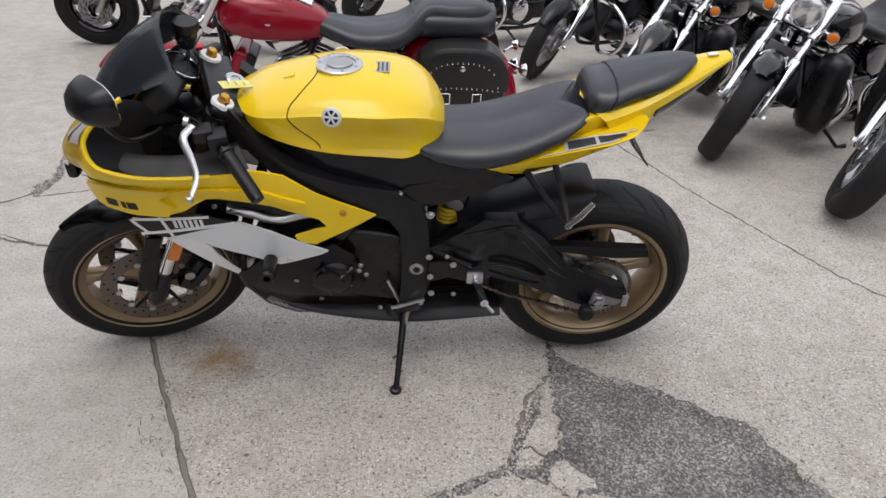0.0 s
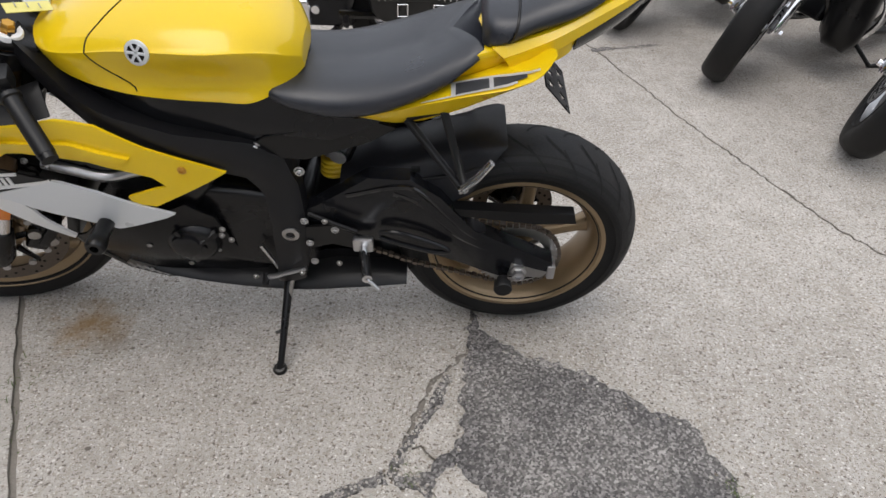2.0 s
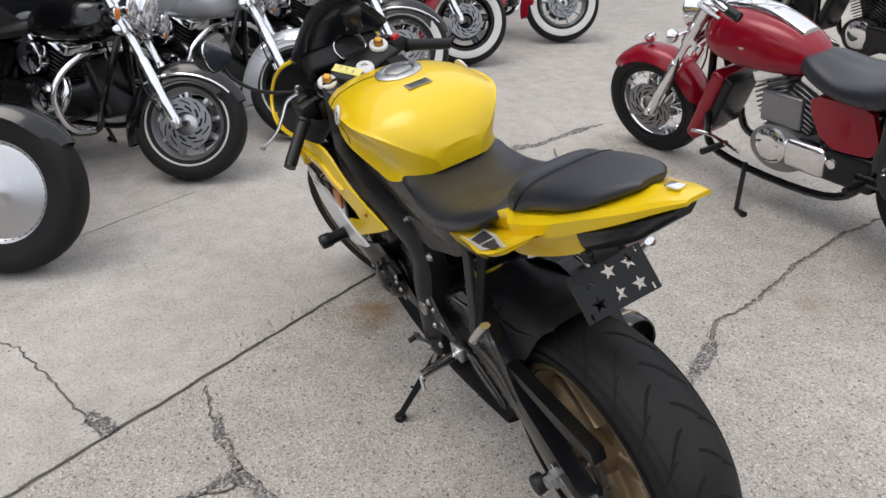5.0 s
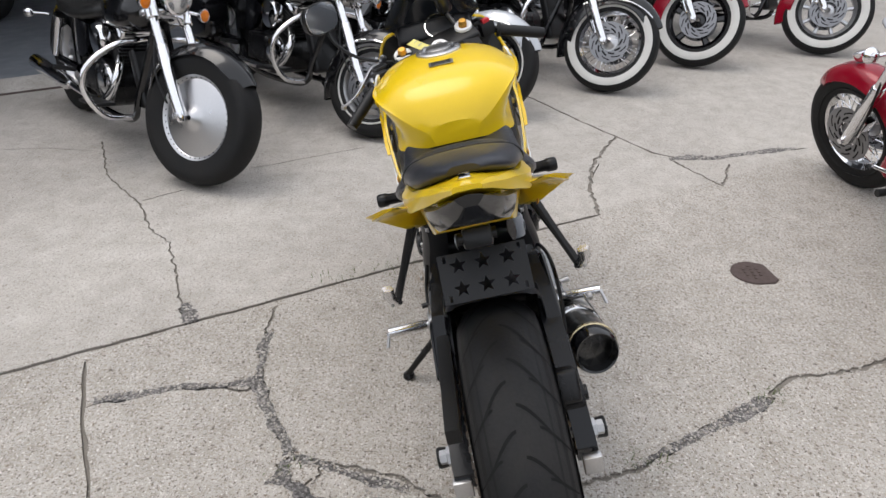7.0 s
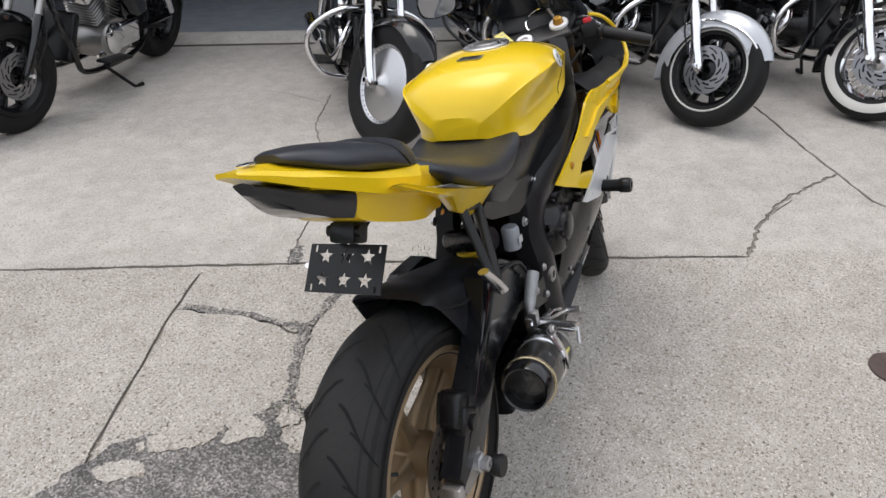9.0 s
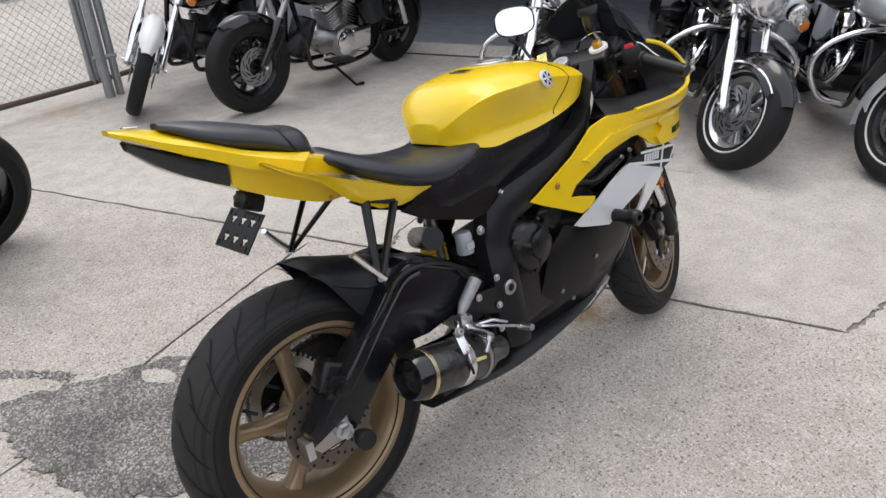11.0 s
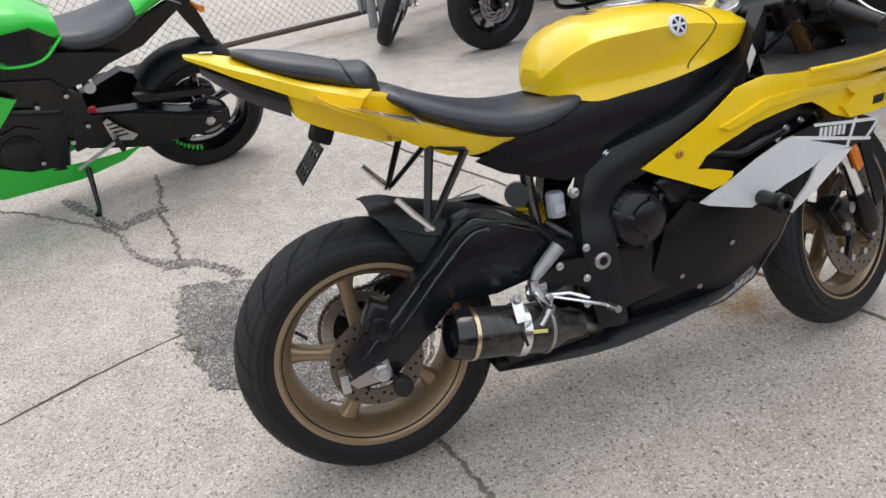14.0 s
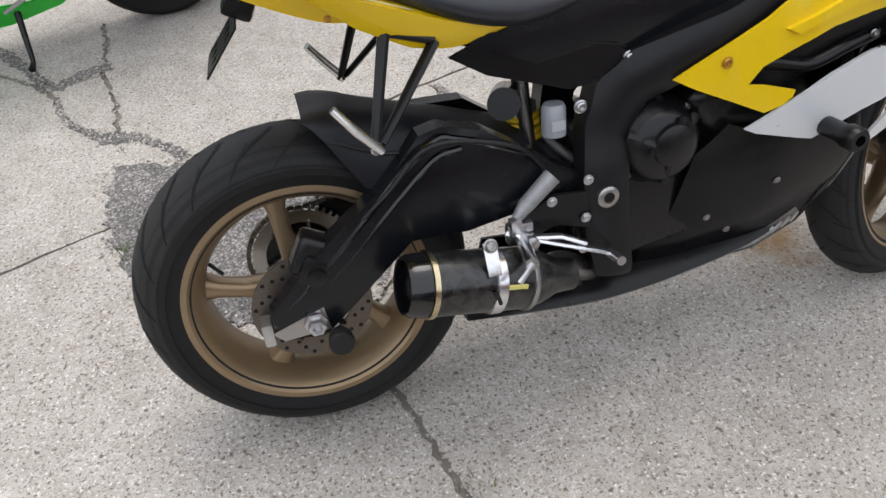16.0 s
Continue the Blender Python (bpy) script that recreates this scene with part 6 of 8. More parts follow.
        part("stripe_fork", panel([(1.222, .572), (1.150, .582), (1.112, .556), (1.094, .520), (1.045, .457), (1.055, .443), (1.10, .478), (1.165, .530)], over(.002), .007, 3, s), WHITE, root, "pale fairing stripe", 40)
        def low(x, z):
            return fair(x, max(z, .5)) - .022 - .27 * max(0, .50 - z) - (.02 if x < .65 else 0) + LOWER_RISE(x, z)
        part("lower_fairing", panel([(1.055, .440), (1.03, .452), (.985, .50), (.93, .488), (.82, .520), (.785, .535), (.735, .48), (.715, .40), (.70, .335), (.62, .30), (.50, .275), (.37, .285), (.345, .222), (.60, .188), (.80, .189), (.92, .208), (1.0, .262), (1.05, .36)], low, .008, 4, s), BELLYBLACK, root, "black lower fairing", 40)
        part("fairing_lip", tube([V(x, s * (low(x, z) - .002), z) for x, z in ((.35, .224), (.60, .190), (.80, .191), (.92, .210), (1.0, .264), (1.05, .362), (1.058, .44))], 0.006, 6), GLOSS, root)
        part("heat_shield", panel([(.88, .205), (.955, .222), (1.01, .275), (.99, .30), (.92, .245)], lambda x, z: low(x, z) + .002, .004, 2, s), STEEL, root, "bare metal heat shield")
        for k in range(5):
            part("shield_rib", tube([V(.915 + .018 * k, s * (low(.915 + .018 * k, .225 + .012 * k) + .004), .222 + .011 * k), V(.935 + .015 * k, s * (low(.935 + .015 * k, .26 + .01 * k) + .004), .250 + .010 * k)], .003, 6), ALLOY, root)
        for x, z in ((.78, .33), (.90, .40), (.70, .30), (.84, .28)):
            bolt(root, (x, s * (low(x, z) + .001), z), (0, s, -.3), .006, .004, STEEL, "panel_screw")
        part("frame_slider", lathe_on([(0.018, -0.10), (0.018, 0), (0.022, 0.008), (0.022, 0.032), (0.018, 0.038), (0.010, 0.038), (0.009, 0.02), (0.0005, 0.02)], (.955, s * .254, .512), (0, s, 0), 24), SATIN, root, "black crash slider")
        inner = [(1.33, .798), (1.237, .786), (1.12, .782), (1.038, .784), (.985, .790), (1.02, .83), (1.10, .815), (1.25, .815), (1.33, .82)]
        part("inner_panel", panel(inner, lambda x, z: fair(x, .785) - .006 - 1.8 * (z - .783), .004, 2, s), PLASTIC, root, "textured inner fairing panel")

    # belly pan
    part("belly_pan", body([(.285, [(.05, .190), (.095, .196), (.105, .212), (0, .25)]), (.42, [(.05, .172), (.10, .180), (.112, .205), (0, .25)]), (.60, [(.05, .160), (.104, .170), (.118, .200), (0, .25)]), (.82, [(.05, .188), (.106, .200), (.12, .228), (0, .26)]), (.96, [(.05, .225), (.10, .238), (.115, .268), (0, .30)]), (1.04, [(.03, .262), (.08, .276), (.095, .31), (0, .34)])], 3, 4), BELLY, root, "dark grey belly pan")

    # nose, headlamps and screen: rows of (middle x, z; rim x, y, z)
    def bowed(rows, n=8, e=2.2, inward=0.0):
        out = []
        for xc, zc, xr, yr, zr in rows:
            out.append([V(xc - (xc - xr) * abs(v_) ** e - inward, (yr - inward) * v_, zc - (zc - zr) * abs(v_) ** e) for v_ in [-1 + k / n for k in range(2 * n + 1)]])
        cols = [curve(list(c), 4) for c in zip(*out)]
        return [list(r) for r in zip(*cols)]
    nose_rows = [(1.502, .748, 1.398, .172, .768), (1.494, .775, 1.368, .205, .815), (1.464, .813, 1.362, .198, .866), (1.442, .828, 1.342, .186, .898), (1.425, .838, 1.276, .136, .947)]
    bm = loft(bowed(nose_rows), False, None, False)
    bmesh.ops.solidify(bm, geom=bm.faces[:], thickness=0.005)
    nz = part("nose_cowl", bm, YELLOW, root, "yellow nose cowl")
    bm = loft(bowed(nose_rows, 8, 2.2, .014), False, None, False)
    bmesh.ops.solidify(bm, geom=bm.faces[:], thickness=0.003)
    part("nose_liner", bm, SATIN, nz, "black liner")
    bm = loft(bowed([(1.462, .655, 1.375, .128, .662), (1.474, .705, 1.385, .124, .716), (1.478, .752, 1.395, .122, .768)]), False, None, False)
    bmesh.ops.solidify(bm, geom=bm.faces[:], thickness=0.004)
    part("lamp_housing", bm, SATIN, root, "black headlamp housing")
    rim = [(1.276, .136, .947), (1.296, .155, .938), (1.314, .170, .925), (1.342, .186, .898), (1.362, .198, .868), (1.360, .212, .840), (1.348, .222, .818), (1.325, .230, .803), (1.279, .238, .795), (1.235, .242, .790), (1.16, .238, .787), (1.075, .222, .785)]
    for s in (1, -1):
        edge = curve(mirror_pts(rim, s), 5)
        part("cockpit_rim", tube(edge, .0065, 8), YELLOW, nz, "rolled yellow edge")
        bm = loft([edge, [V(p.x - .04, p.y * .90, p.z - .010) for p in edge], [V(p.x - .11, p.y * .68, min(p.z, .90) - .03) for p in edge]], False, None, False)
        bmesh.ops.solidify(bm, geom=bm.faces[:], thickness=0.003)
        part("cockpit_liner", bm, PLASTIC, root, "black cockpit liner")
        def nose_y(x, z):
            xc, xr, yr = (float(np.interp(z, (.66, .715, .775, .813), q)) for q in ((1.49, 1.507, 1.494, 1.464), (1.40, 1.418, 1.42, 1.39), (.166, .152, .131, .124)))
            return yr * max(0.02, min(1, (xc - x) / (xc - xr))) ** (1 / 2.2) + .004
        part("headlamp", panel([(1.490, .72), (1.466, .735), (1.458, .785), (1.474, .790), (1.486, .765)], nose_y, .010, 4, s), GLASS, root, "slanted headlamp lens")

        def ribbon(v0, v1, k0, k1, material, lab):
            """A painted band along the upper edge of the nose."""
            rows = []
            for row in fine_rows[k0:k1]:
                n_ = len(row) - 1
                band = []
                for v_ in (v0, v1):
                    f_ = (.5 + s * v_ / 2) * n_
                    j = min(int(f_), n_ - 1)
                    p = row[j].lerp(row[j + 1], f_ - j)
                    band.append(p + V(.003, s * .0025, .0025))
                rows.append(band)
            bm = loft(rows, False, None, False)
            bmesh.ops.solidify(bm, geom=bm.faces[:], thickness=0.001)
            part("nose_stripe", bm, material, nz, lab)
        fine_rows = bowed(nose_rows)
        ribbon(.70, .93, 7, 17, WHITE, "white nose stripe")
        ribbon(.62, .69, 7, 17, SATIN, "black nose stripe")
        ribbon(.48, .60, 8, 17, WHITE, "white nose stripe")
    part("air_intake", box((1.487, 0, .69), (.03, .13, .05), .012), SATIN, root, "dark intake mouth")
    screen = [(1.425, .840, 1.287, .127, .943), (1.384, .925, 1.252, .140, .960), (1.330, 1.000, 1.215, .148, .976), (1.266, 1.060, 1.178, .150, .992), (1.180, 1.114, 1.132, .145, 1.012)]
    bm = loft(bowed(screen, 9, 2.3), False, None, False)
    bmesh.ops.solidify(bm, geom=bm.faces[:], thickness=0.004)
    part("windscreen", bm, SCREEN, root, "dark smoked double-bubble windscreen", 60)

    # steering head and front fork
    ax = V(-math.sin(radians(24)), 0, math.cos(radians(24)))
    base = V(WB, 0, FT)
    for s in (1, -1):
        b0 = base + V(0, s * .105, 0)
        leg = part("fork_leg", moved(tube([b0 + ax * .30, b0 + ax * .66, b0 + ax * .70], [.0265, .0265, .0255], 18), S), FORKTUBE, root, "dark bronze upper fork tube")
        part("fork_slider", moved(tube([b0 + ax * .08, b0 + ax * .30], .0205, 16), S), CHROME, leg, "bright fork slider")
        part("fork_foot", moved(tube([b0 - ax * .03, b0, b0 + ax * .06, b0 + ax * .10], [.022, .032, .028, .024], 16), S), SATIN, leg, "black fork foot")
        part("fork_guard", moved(panel([(WB + .0, .34), (WB + .045, .36), (WB - .02, .56), (WB - .06, .55)], .132, .006, 2, s), S), SATIN, leg)
        part("fork_reflector", moved(box(b0 + ax * .22 + V(.0, s * .03, 0), (.032, .010, .085), .004, None, Matrix.Rotation(radians(-24), 4, "Y")), S), AMBER, leg, "amber reflector")
        ring = part("fork_clamp_ring", moved(lathe_on([(.028, 0), (.028, .018), (.026, .021), (.016, .021), (.015, .017), (.0005, .017)], b0 + ax * .690, ax, 28), S), WHITE, leg, "pale adjuster ring")
        part("adjuster_bolt", moved(lathe_on([(.014, 0), (.014, .016), (.011, .02), (.0005, .02)], b0 + ax * .708, ax, 6), S), GOLD, ring, "gold hex adjuster")
        cal = bmesh.new()
        box(b0 + V(-.118, -s * .022, .045), (.055, .06, .125), .014, cal, Matrix.Rotation(radians(-38), 4, "Y"), 3)
        box(b0 + V(-.135, -s * .022, .05), (.03, .085, .09), .01, cal, Matrix.Rotation(radians(-38), 4, "Y"), 2)
        cp = part("brake_caliper", moved(cal, S), CASE, root, "black front brake caliper")
        for dz in (-.02, .02):
            part("caliper_piston", moved(lathe_on([(.015, 0), (.015, .01), (.0005, .012)], b0 + V(-.118 + dz * .7, s * .008, .045 + dz), (0, s, 0), 16), S), STEEL, cp)
        disc_rotor(root, F, s * .068, .155, .108, S)
        # clip-on bar, grip and lever
        cl = b0 + ax * .655
        g0, g1 = V(1.098, s * .215, .884), V(1.052, s * .332, .828)
        bar = part("clip_on_bar", moved(tube([cl, V(1.118, s * .165, .908), g1], .0112, 12), S), SATIN, root, "black clip-on handlebar")
        part("bar_clamp", moved(lathe_on([(.034, -.02), (.034, .02), (.03, .022), (.0005, .022)], cl, ax, 20), S), SATIN, bar)
        part("grip", moved(tube([g0, g0 + (g1 - g0) * .06, g0 + (g1 - g0) * .08, g1], [.022, .022, .0175, .0175], 14), S), PLASTIC, bar, "black rubber grip")
        part("bar_end", moved(tube([g1, g1 + (g1 - g0).normalized() * .012], .0165, 14), S), SATIN, bar)
        droop = 0 if s > 0 else .03
        part("lever_perch", moved(box(V(1.140, s * .172, .914), (.05, .045, .035), .01), S), SATIN, bar)
        part("switch_box", moved(box(V(1.110, s * .186, .900), (.05, .05, .045), .012), S), PLASTIC, bar)
        part("control_lever", moved(tube(curve([V(1.160, s * .160, .930), V(1.186, s * .190, .920), V(1.178, s * .235, .890 - droop * .6), V(1.176, s * .275, .865 - droop * .8), V(1.198, s * .318, .845 - droop)], 6), [.012, .0065], 8, None, False, .55), S), ALLOY, bar, "polished control lever")
        part("lever_ball", moved(lathe_on([(.0005, -.009), (.007, -.007), (.0095, 0), (.007, .007), (.0005, .009)], V(1.199, s * .320, .844 - droop), (0, 0, 1), 12), S), ALLOY, bar)
    part("kill_switch", moved(box(V(1.100, -.186, .926), (.020, .024, .014), .003), S), REDCAP, root, "red kill switch")
    part("top_yoke", moved(box(base + ax * .685 + V(-.015, 0, 0), (.085, .27, .024), .010, None, Matrix.Rotation(radians(-24), 4, "Y"), 3), S), SATIN, root, "black top yoke")
    part("lower_yoke", moved(box(base + ax * .50 + V(-.01, 0, 0), (.09, .27, .04), .012, None, Matrix.Rotation(radians(-24), 4, "Y"), 3), S), SATIN, root)
    ig = part("ignition_lock", moved(lathe_on([(.027, 0), (.027, .012), (.024, .015), (.012, .015), (.011, .011), (.0005, .011)], base + ax * .698 + V(-.045, 0, -.012), ax, 24), S), ALLOY, root, "round ignition lock")
    part("key_tag", moved(box(base + ax * .72 + V(-.035, .055, .0), (.085, .030, .002), .0006, None, Matrix.Rotation(radians(-20), 4, "Y") @ Matrix.Rotation(radians(20), 4, "Z")), S), TAG, ig, "yellow key tag with unreadable print")
    for k in range(3):
        part("tag_bar", moved(box(base + ax * .7225 + V(-.055 + .02 * k, .052 + .003 * k, .0022 + .0075 * (k - 1)), (.002, .014, .001), 0, None, Matrix.Rotation(radians(-20), 4, "Y") @ Matrix.Rotation(radians(20), 4, "Z")), S), GALV, ig)
    # reservoirs
    rv = part("brake_reservoir", moved(lathe_on([(.020, -.03), (.026, -.02), (.028, .02), (.0005, .02)], V(1.128, -.085, 1.025), (-.1, 0, 1), 20), S), SMOKE, root, "clear brown brake fluid reservoir")
    part("reservoir_cap", moved(lathe_on([(.033, .018), (.033, .036), (.03, .04), (.0005, .04)], V(1.128, -.085, 1.025), (-.1, 0, 1), 20), S), SATIN, rv)
    part("reservoir_stay", moved(tube([V(1.13, -.12, .91), V(1.135, -.10, .95), V(1.13, -.085, .99)], .006, 8), S), STEEL, rv)
    part("clutch_adjuster", moved(lathe_on([(.012, 0), (.012, .012), (.0005, .012)], V(1.165, .150, .935), (1, -.4, .2), 10), S), ALLOY, root)
    # left mirror on its stalk
    mc = V(1.231, .345, 1.055)
    mq = V(-.66, -.74, .06).to_track_quat("Z", "Y").to_matrix()
    def mirror_ring(k, dz, sx=.070, sy=.049):
        return [mc + mq @ V(k * sx * (1 if math.cos(t) > 0 else -1) * abs(math.cos(t)) ** .7, k * sy * (1 if math.sin(t) > 0 else -1) * abs(math.sin(t)) ** .7, dz) for t in [2 * math.pi * j / 28 for j in range(28)]]
    mi = part("mirror", loft([mirror_ring(.25, -.062), mirror_ring(.6, -.050), mirror_ring(.85, -.030), mirror_ring(.97, -.010), mirror_ring(1.0, 0), mirror_ring(.96, .003)]), SATIN, root, "black mirror with pale glass")
    part("mirror_glass", loft([mirror_ring(.93, .0031), mirror_ring(.92, .0055)]), REFLECT, mi)
    part("mirror_stalk", tube(curve([mc + V(.02, -.005, -.03), V(1.235, .325, .97), V(1.225, .27, .915), V(1.20, .20, .89), V(1.19, .15, .88)], 6), .0055, 8), SATIN, mi)
    # gauges and cables
    dash = part("instrument_panel", box((1.20, 0, .935), (.07, .24, .09), .02, None, Matrix.Rotation(radians(-50), 4, "Y"), 3), PLASTIC, root, "black instrument cluster")
    part("tachometer", lathe_on([(.050, 0), (.050, .010), (.045, .014), (.044, .006), (.0005, .006)], (1.172, -.02, .956), (-.62, 0, .78), 32), SATIN, dash, "round tachometer")
    part("gauge_ring", torus_ring(.047, .0025, (1.164, -.02, .966), (-.62, 0, .78), 36, 6), CHROME, dash)
    part("display", box((1.176, .065, .955), (.055, .075, .006), .003, None, Matrix.Rotation(radians(-52), 4, "Y")), SMOKE, dash, "dark digital display")
    for k, (a_, b_, c_) in enumerate((((1.10, .16, .89), (1.17, .12, .86), (1.16, .04, .74)), ((1.10, -.16, .89), (1.18, -.12, .84), (1.17, -.04, .72)), ((1.09, -.15, .88), (1.05, -.10, .82), (1.02, -.05, .75)), ((1.09, .14, .88), (1.20, .07, .90), (1.22, .0, .80)))):
        part("control_cable", tube(curve([a_, b_, c_], 6), .0045, 6), SATIN, root)
    # a black block stands in for the shaded hollow behind the nose
    part("nose_shade_block", box((1.17, 0, .80), (.24, .20, .12), .03, None, Matrix.Rotation(radians(12), 4, "Y"), 3), SATIN, root, "black block in place of the shade behind the nose")
    part("steering_head", lathe_on([(.04, 0), (.04, .22), (.0005, .22)], V(1.155, 0, .68), ax, 24), SATIN, root)

    # front fender
    fd = []
    for k in range(19):
        a_ = radians(50 + (152 - 50) * k / 18)
        d = V(math.cos(a_), 0, math.sin(a_))
        w = .068 * min(1, .35 + min(k, 18 - k) * .16)
        fd.append([V(*F) + d * (FT + .014 - .075 * abs(v_) ** 2.6) + V(0, w * v_, 0) for v_ in [-1 + j / 5 for j in range(11)]])
    bm = loft(fd, False, None, False)
    bmesh.ops.solidify(bm, geom=bm.faces[:], thickness=0.004)
    part("front_fender", moved(bm, S), GLOSS, root, "black front fender")

    # swingarm, axle, chain and sprocket
    for s in (1, -1):
        if s < 0:
            arm = [(.545, .47), (.47, .505), (.418, .548), (.348, .596), (.27, .619), (.232, .612), (.14, .527), (.04, .455), (-.075, .345), (-.055, .29), (.02, .285), (.085, .338), (.194, .428), (.30, .415), (.43, .435), (.54, .40)]
        else:
            arm = [(.545, .47), (.49, .50), (.366, .588), (.27, .590), (.20, .548), (.12, .452), (.03, .405), (-.085, .345), (-.085, .305), (-.02, .28), (.05, .285), (.223, .345), (.33, .375), (.45, .40), (.54, .40)]
        part("swingarm_side", panel(arm, lambda x, z: float(np.interp(x, (-.08, .1, .3, .5), (.138, .133, .121, .107))) + ARM_RISE(x, z), .042, 4, s), SHEEN, root, "black box-section swingarm", 30)
        rails = (((.42, .540), (.30, .594), (.235, .590), (.06, .437), (-.045, .350)), (.30, .577, .25, .568, .17, .502, .09, .430, -.01, .347)) if s < 0 else (((.42, .535), (.30, .572), (.24, .552), (.13, .436), (.0, .368)), (.31, .552, .26, .532, .20, .470, .14, .415, .02, .353))
        inner_rail = tuple(zip(rails[1][::2], rails[1][1::2]))
        for line in (rails[0], inner_rail):
            rib = [V(x, s * (float(np.interp(x, (-.08, .1, .3, .5), (.145, .142, .130, .115))) + .001), z) for x, z in line]
            part("swingarm_rib", tube(curve(rib, 5), .0065, 8), GLOSS, root)
        ap = part("axle_plate", panel([(-.078, .312), (.018, .344), (.024, .296), (-.06, .292)], .153, .012, 1, s), STEEL, root, "bright axle adjuster plate")
        part("axle_nut", lathe_on([(.022, 0), (.022, .010), (.016, .012), (.016, .026), (.009, .028), (.008, .02), (.0005, .02)], (.0, s * .152, .319), (0, s, 0), 6), ALLOY, ap, "axle nut")
        part("stand_spool", lathe_on([(.014, 0), (.012, .012), (.022, .016), (.024, .036), (.022, .04), (.0005, .04)], (.036, s * .150, .282), (0, s, 0), 18), PLASTIC, root, "black paddock stand spool")
        part("chain_adjuster", box((-.085, s * .135, .31), (.02, .04, .045), .004), ALLOY, root)
    part("swingarm_cross", box((.44, 0, .45), (.14, .24, .10), .025, None, Matrix.Rotation(radians(20), 4, "Y"), 3), SATIN, root)
    part("axle", rod((0, -.155, .319), (0, .155, .319), .012, 12), STEEL, root)
    spk = bmesh.new()
    teeth = []
    for k in range(90):
        a_ = 2 * math.pi * k / 90
        teeth.append((.108 + (.006 if k % 2 else 0)) * V(math.cos(a_), 0, math.sin(a_)))
    lathe([(.102, .096), (.102, .103), (.075, .103), (.075, .096)], 60, "Y", C, spk)
    for k in range(45):
        a_ = 2 * math.pi * k / 45
        box(V(*C) + V(.105 * math.cos(a_), .0995, .105 * math.sin(a_)), (.012, .006, .006), 0, spk, Matrix.Rotation(-a_, 4, "Y"))
    for k in range(6):
        a_ = 2 * math.pi * k / 6
        tube([V(*C) + V(.04 * math.cos(a_), .0995, .04 * math.sin(a_)), V(*C) + V(.08 * math.cos(a_ + .2), .0995, .08 * math.sin(a_ + .2))], .009, 6, spk, False, .4)
    part("sprocket", spk, STEEL, root, "toothed rear sprocket")
    chain = bmesh.new()
    top = [V(.0 + .110 * math.cos(radians(a_)), .0995, RT + .110 * math.sin(radians(a_))) for a_ in range(80, 281, 8)]
    line = [V(.53, .0995, .478), V(.27, .0995, .457)] + top + [V(.27, .0995, .285), V(.53, .0995, .405)]
    run = []
    for p, q in zip(line, line[1:]):
        n = max(1, int((q - p).length / .016))
        run += [p + (q - p) * k / n for k in range(n)]
    for k, p in enumerate(run[:-1]):
        d = run[k + 1] - p
        box(p + d / 2, (.013, .014 if k % 2 else .009, .009), .0, chain, Matrix.Rotation(-math.atan2(d.z, d.x), 4, "Y"))
    tagged(part("chain", chain, DISC, root, "drive chain"), "", "", "", "stuff")
    part("chain_guard", panel([(.30, .535), (.17, .513), (-.118, .502), (-.125, .474), (-.03, .468), (.15, .490), (.30, .50)], .138, .03, 2, 1), SATIN, root, "black chain guard")
    disc_rotor(root, C, -.098, .110, .070, I, False)
    cal = bmesh.new()
    box((.035, -.115, .425), (.10, .055, .075), .014, cal, Matrix.Rotation(radians(30), 4, "Y"), 3)
    box((.02, -.118, .41), (.06, .065, .06), .01, cal, Matrix.Rotation(radians(30), 4, "Y"), 2)
    rc = part("rear_caliper", cal, CASE, root, "black rear brake caliper")
    part("caliper_piston", lathe_on([(.017, 0), (.017, .008), (.0005, .010)], (.02, -.150, .405), (0, -1, 0), 16), CASE, rc)
    part("brake_line", tube(curve([V(.06, -.13, .44), V(.16, -.15, .53), V(.25, -.15, .60), V(.40, -.14, .56), V(.47, -.14, .47)], 6), .0045, 6), SATIN, root)

    # hugger over the rear tyre
    hug = [(.052, .664, .080, .655), (.075, .668, .098, .640), (.11, .664, .106, .590), (.15, .650, .110, .532), (.20, .634, .112, .508), (.26, .613, .111, .514), (.32, .592, .107, .534), (.375, .570, .100, .542), (.44, .548, .086, .538)]
    hg = []
    for k in range(25):
        x = .052 + .388 * k / 24
        top, w, low_z = (float(np.interp(x, [h_[0] for h_ in hug], [h_[q] for h_ in hug])) for q in (1, 2, 3))
        half = ((1.0, 1.0), (.97, .72), (.90, .45), (.78, .22), (.58, .07), (.30, .01))
        prof = [(-u, v_) for u, v_ in half] + [(0, 0)] + list(reversed(half))
        hg.append([V(x - .020 * v_ * (top - low_z) / .14, w * u, top - (top - low_z) * v_) for u, v_ in prof])
    bm = loft(hg, False, None, False)
    bmesh.ops.solidify(bm, geom=bm.faces[:], thickness=0.004)
    hu = part("rear_hugger", bm, HUGGER, root, "black rear hugger with side skirts")
    for s in (1, -1):
        part("hugger_rib", tube([V(.085, s * .098, .622), V(.17, s * .103, .585), V(.30, s * .101, .562), V(.42, s * .084, .545)], .0035, 6), PLASTIC, hu)
        part("hugger_clip", box((.26, s * .090, .592), (.022, .014, .010), .002), GROOVE, hu)

    # shock absorber
    sh = part("rear_shock", rod((.465, -.02, .44), (.445, -.02, .68), .016, 12), STEEL, root, "rear shock absorber")
    coil = []
    for k in range(65):
        a_ = 2 * math.pi * k / 16
        coil.append(V(.462, .004, .510) + V(-.006, 0, .056) * (k / 64) + V(.030 * math.cos(a_), .030 * math.sin(a_), 0))
    part("shock_spring", tube(coil, .0058, 8), SPRING, sh, "yellow coil spring")
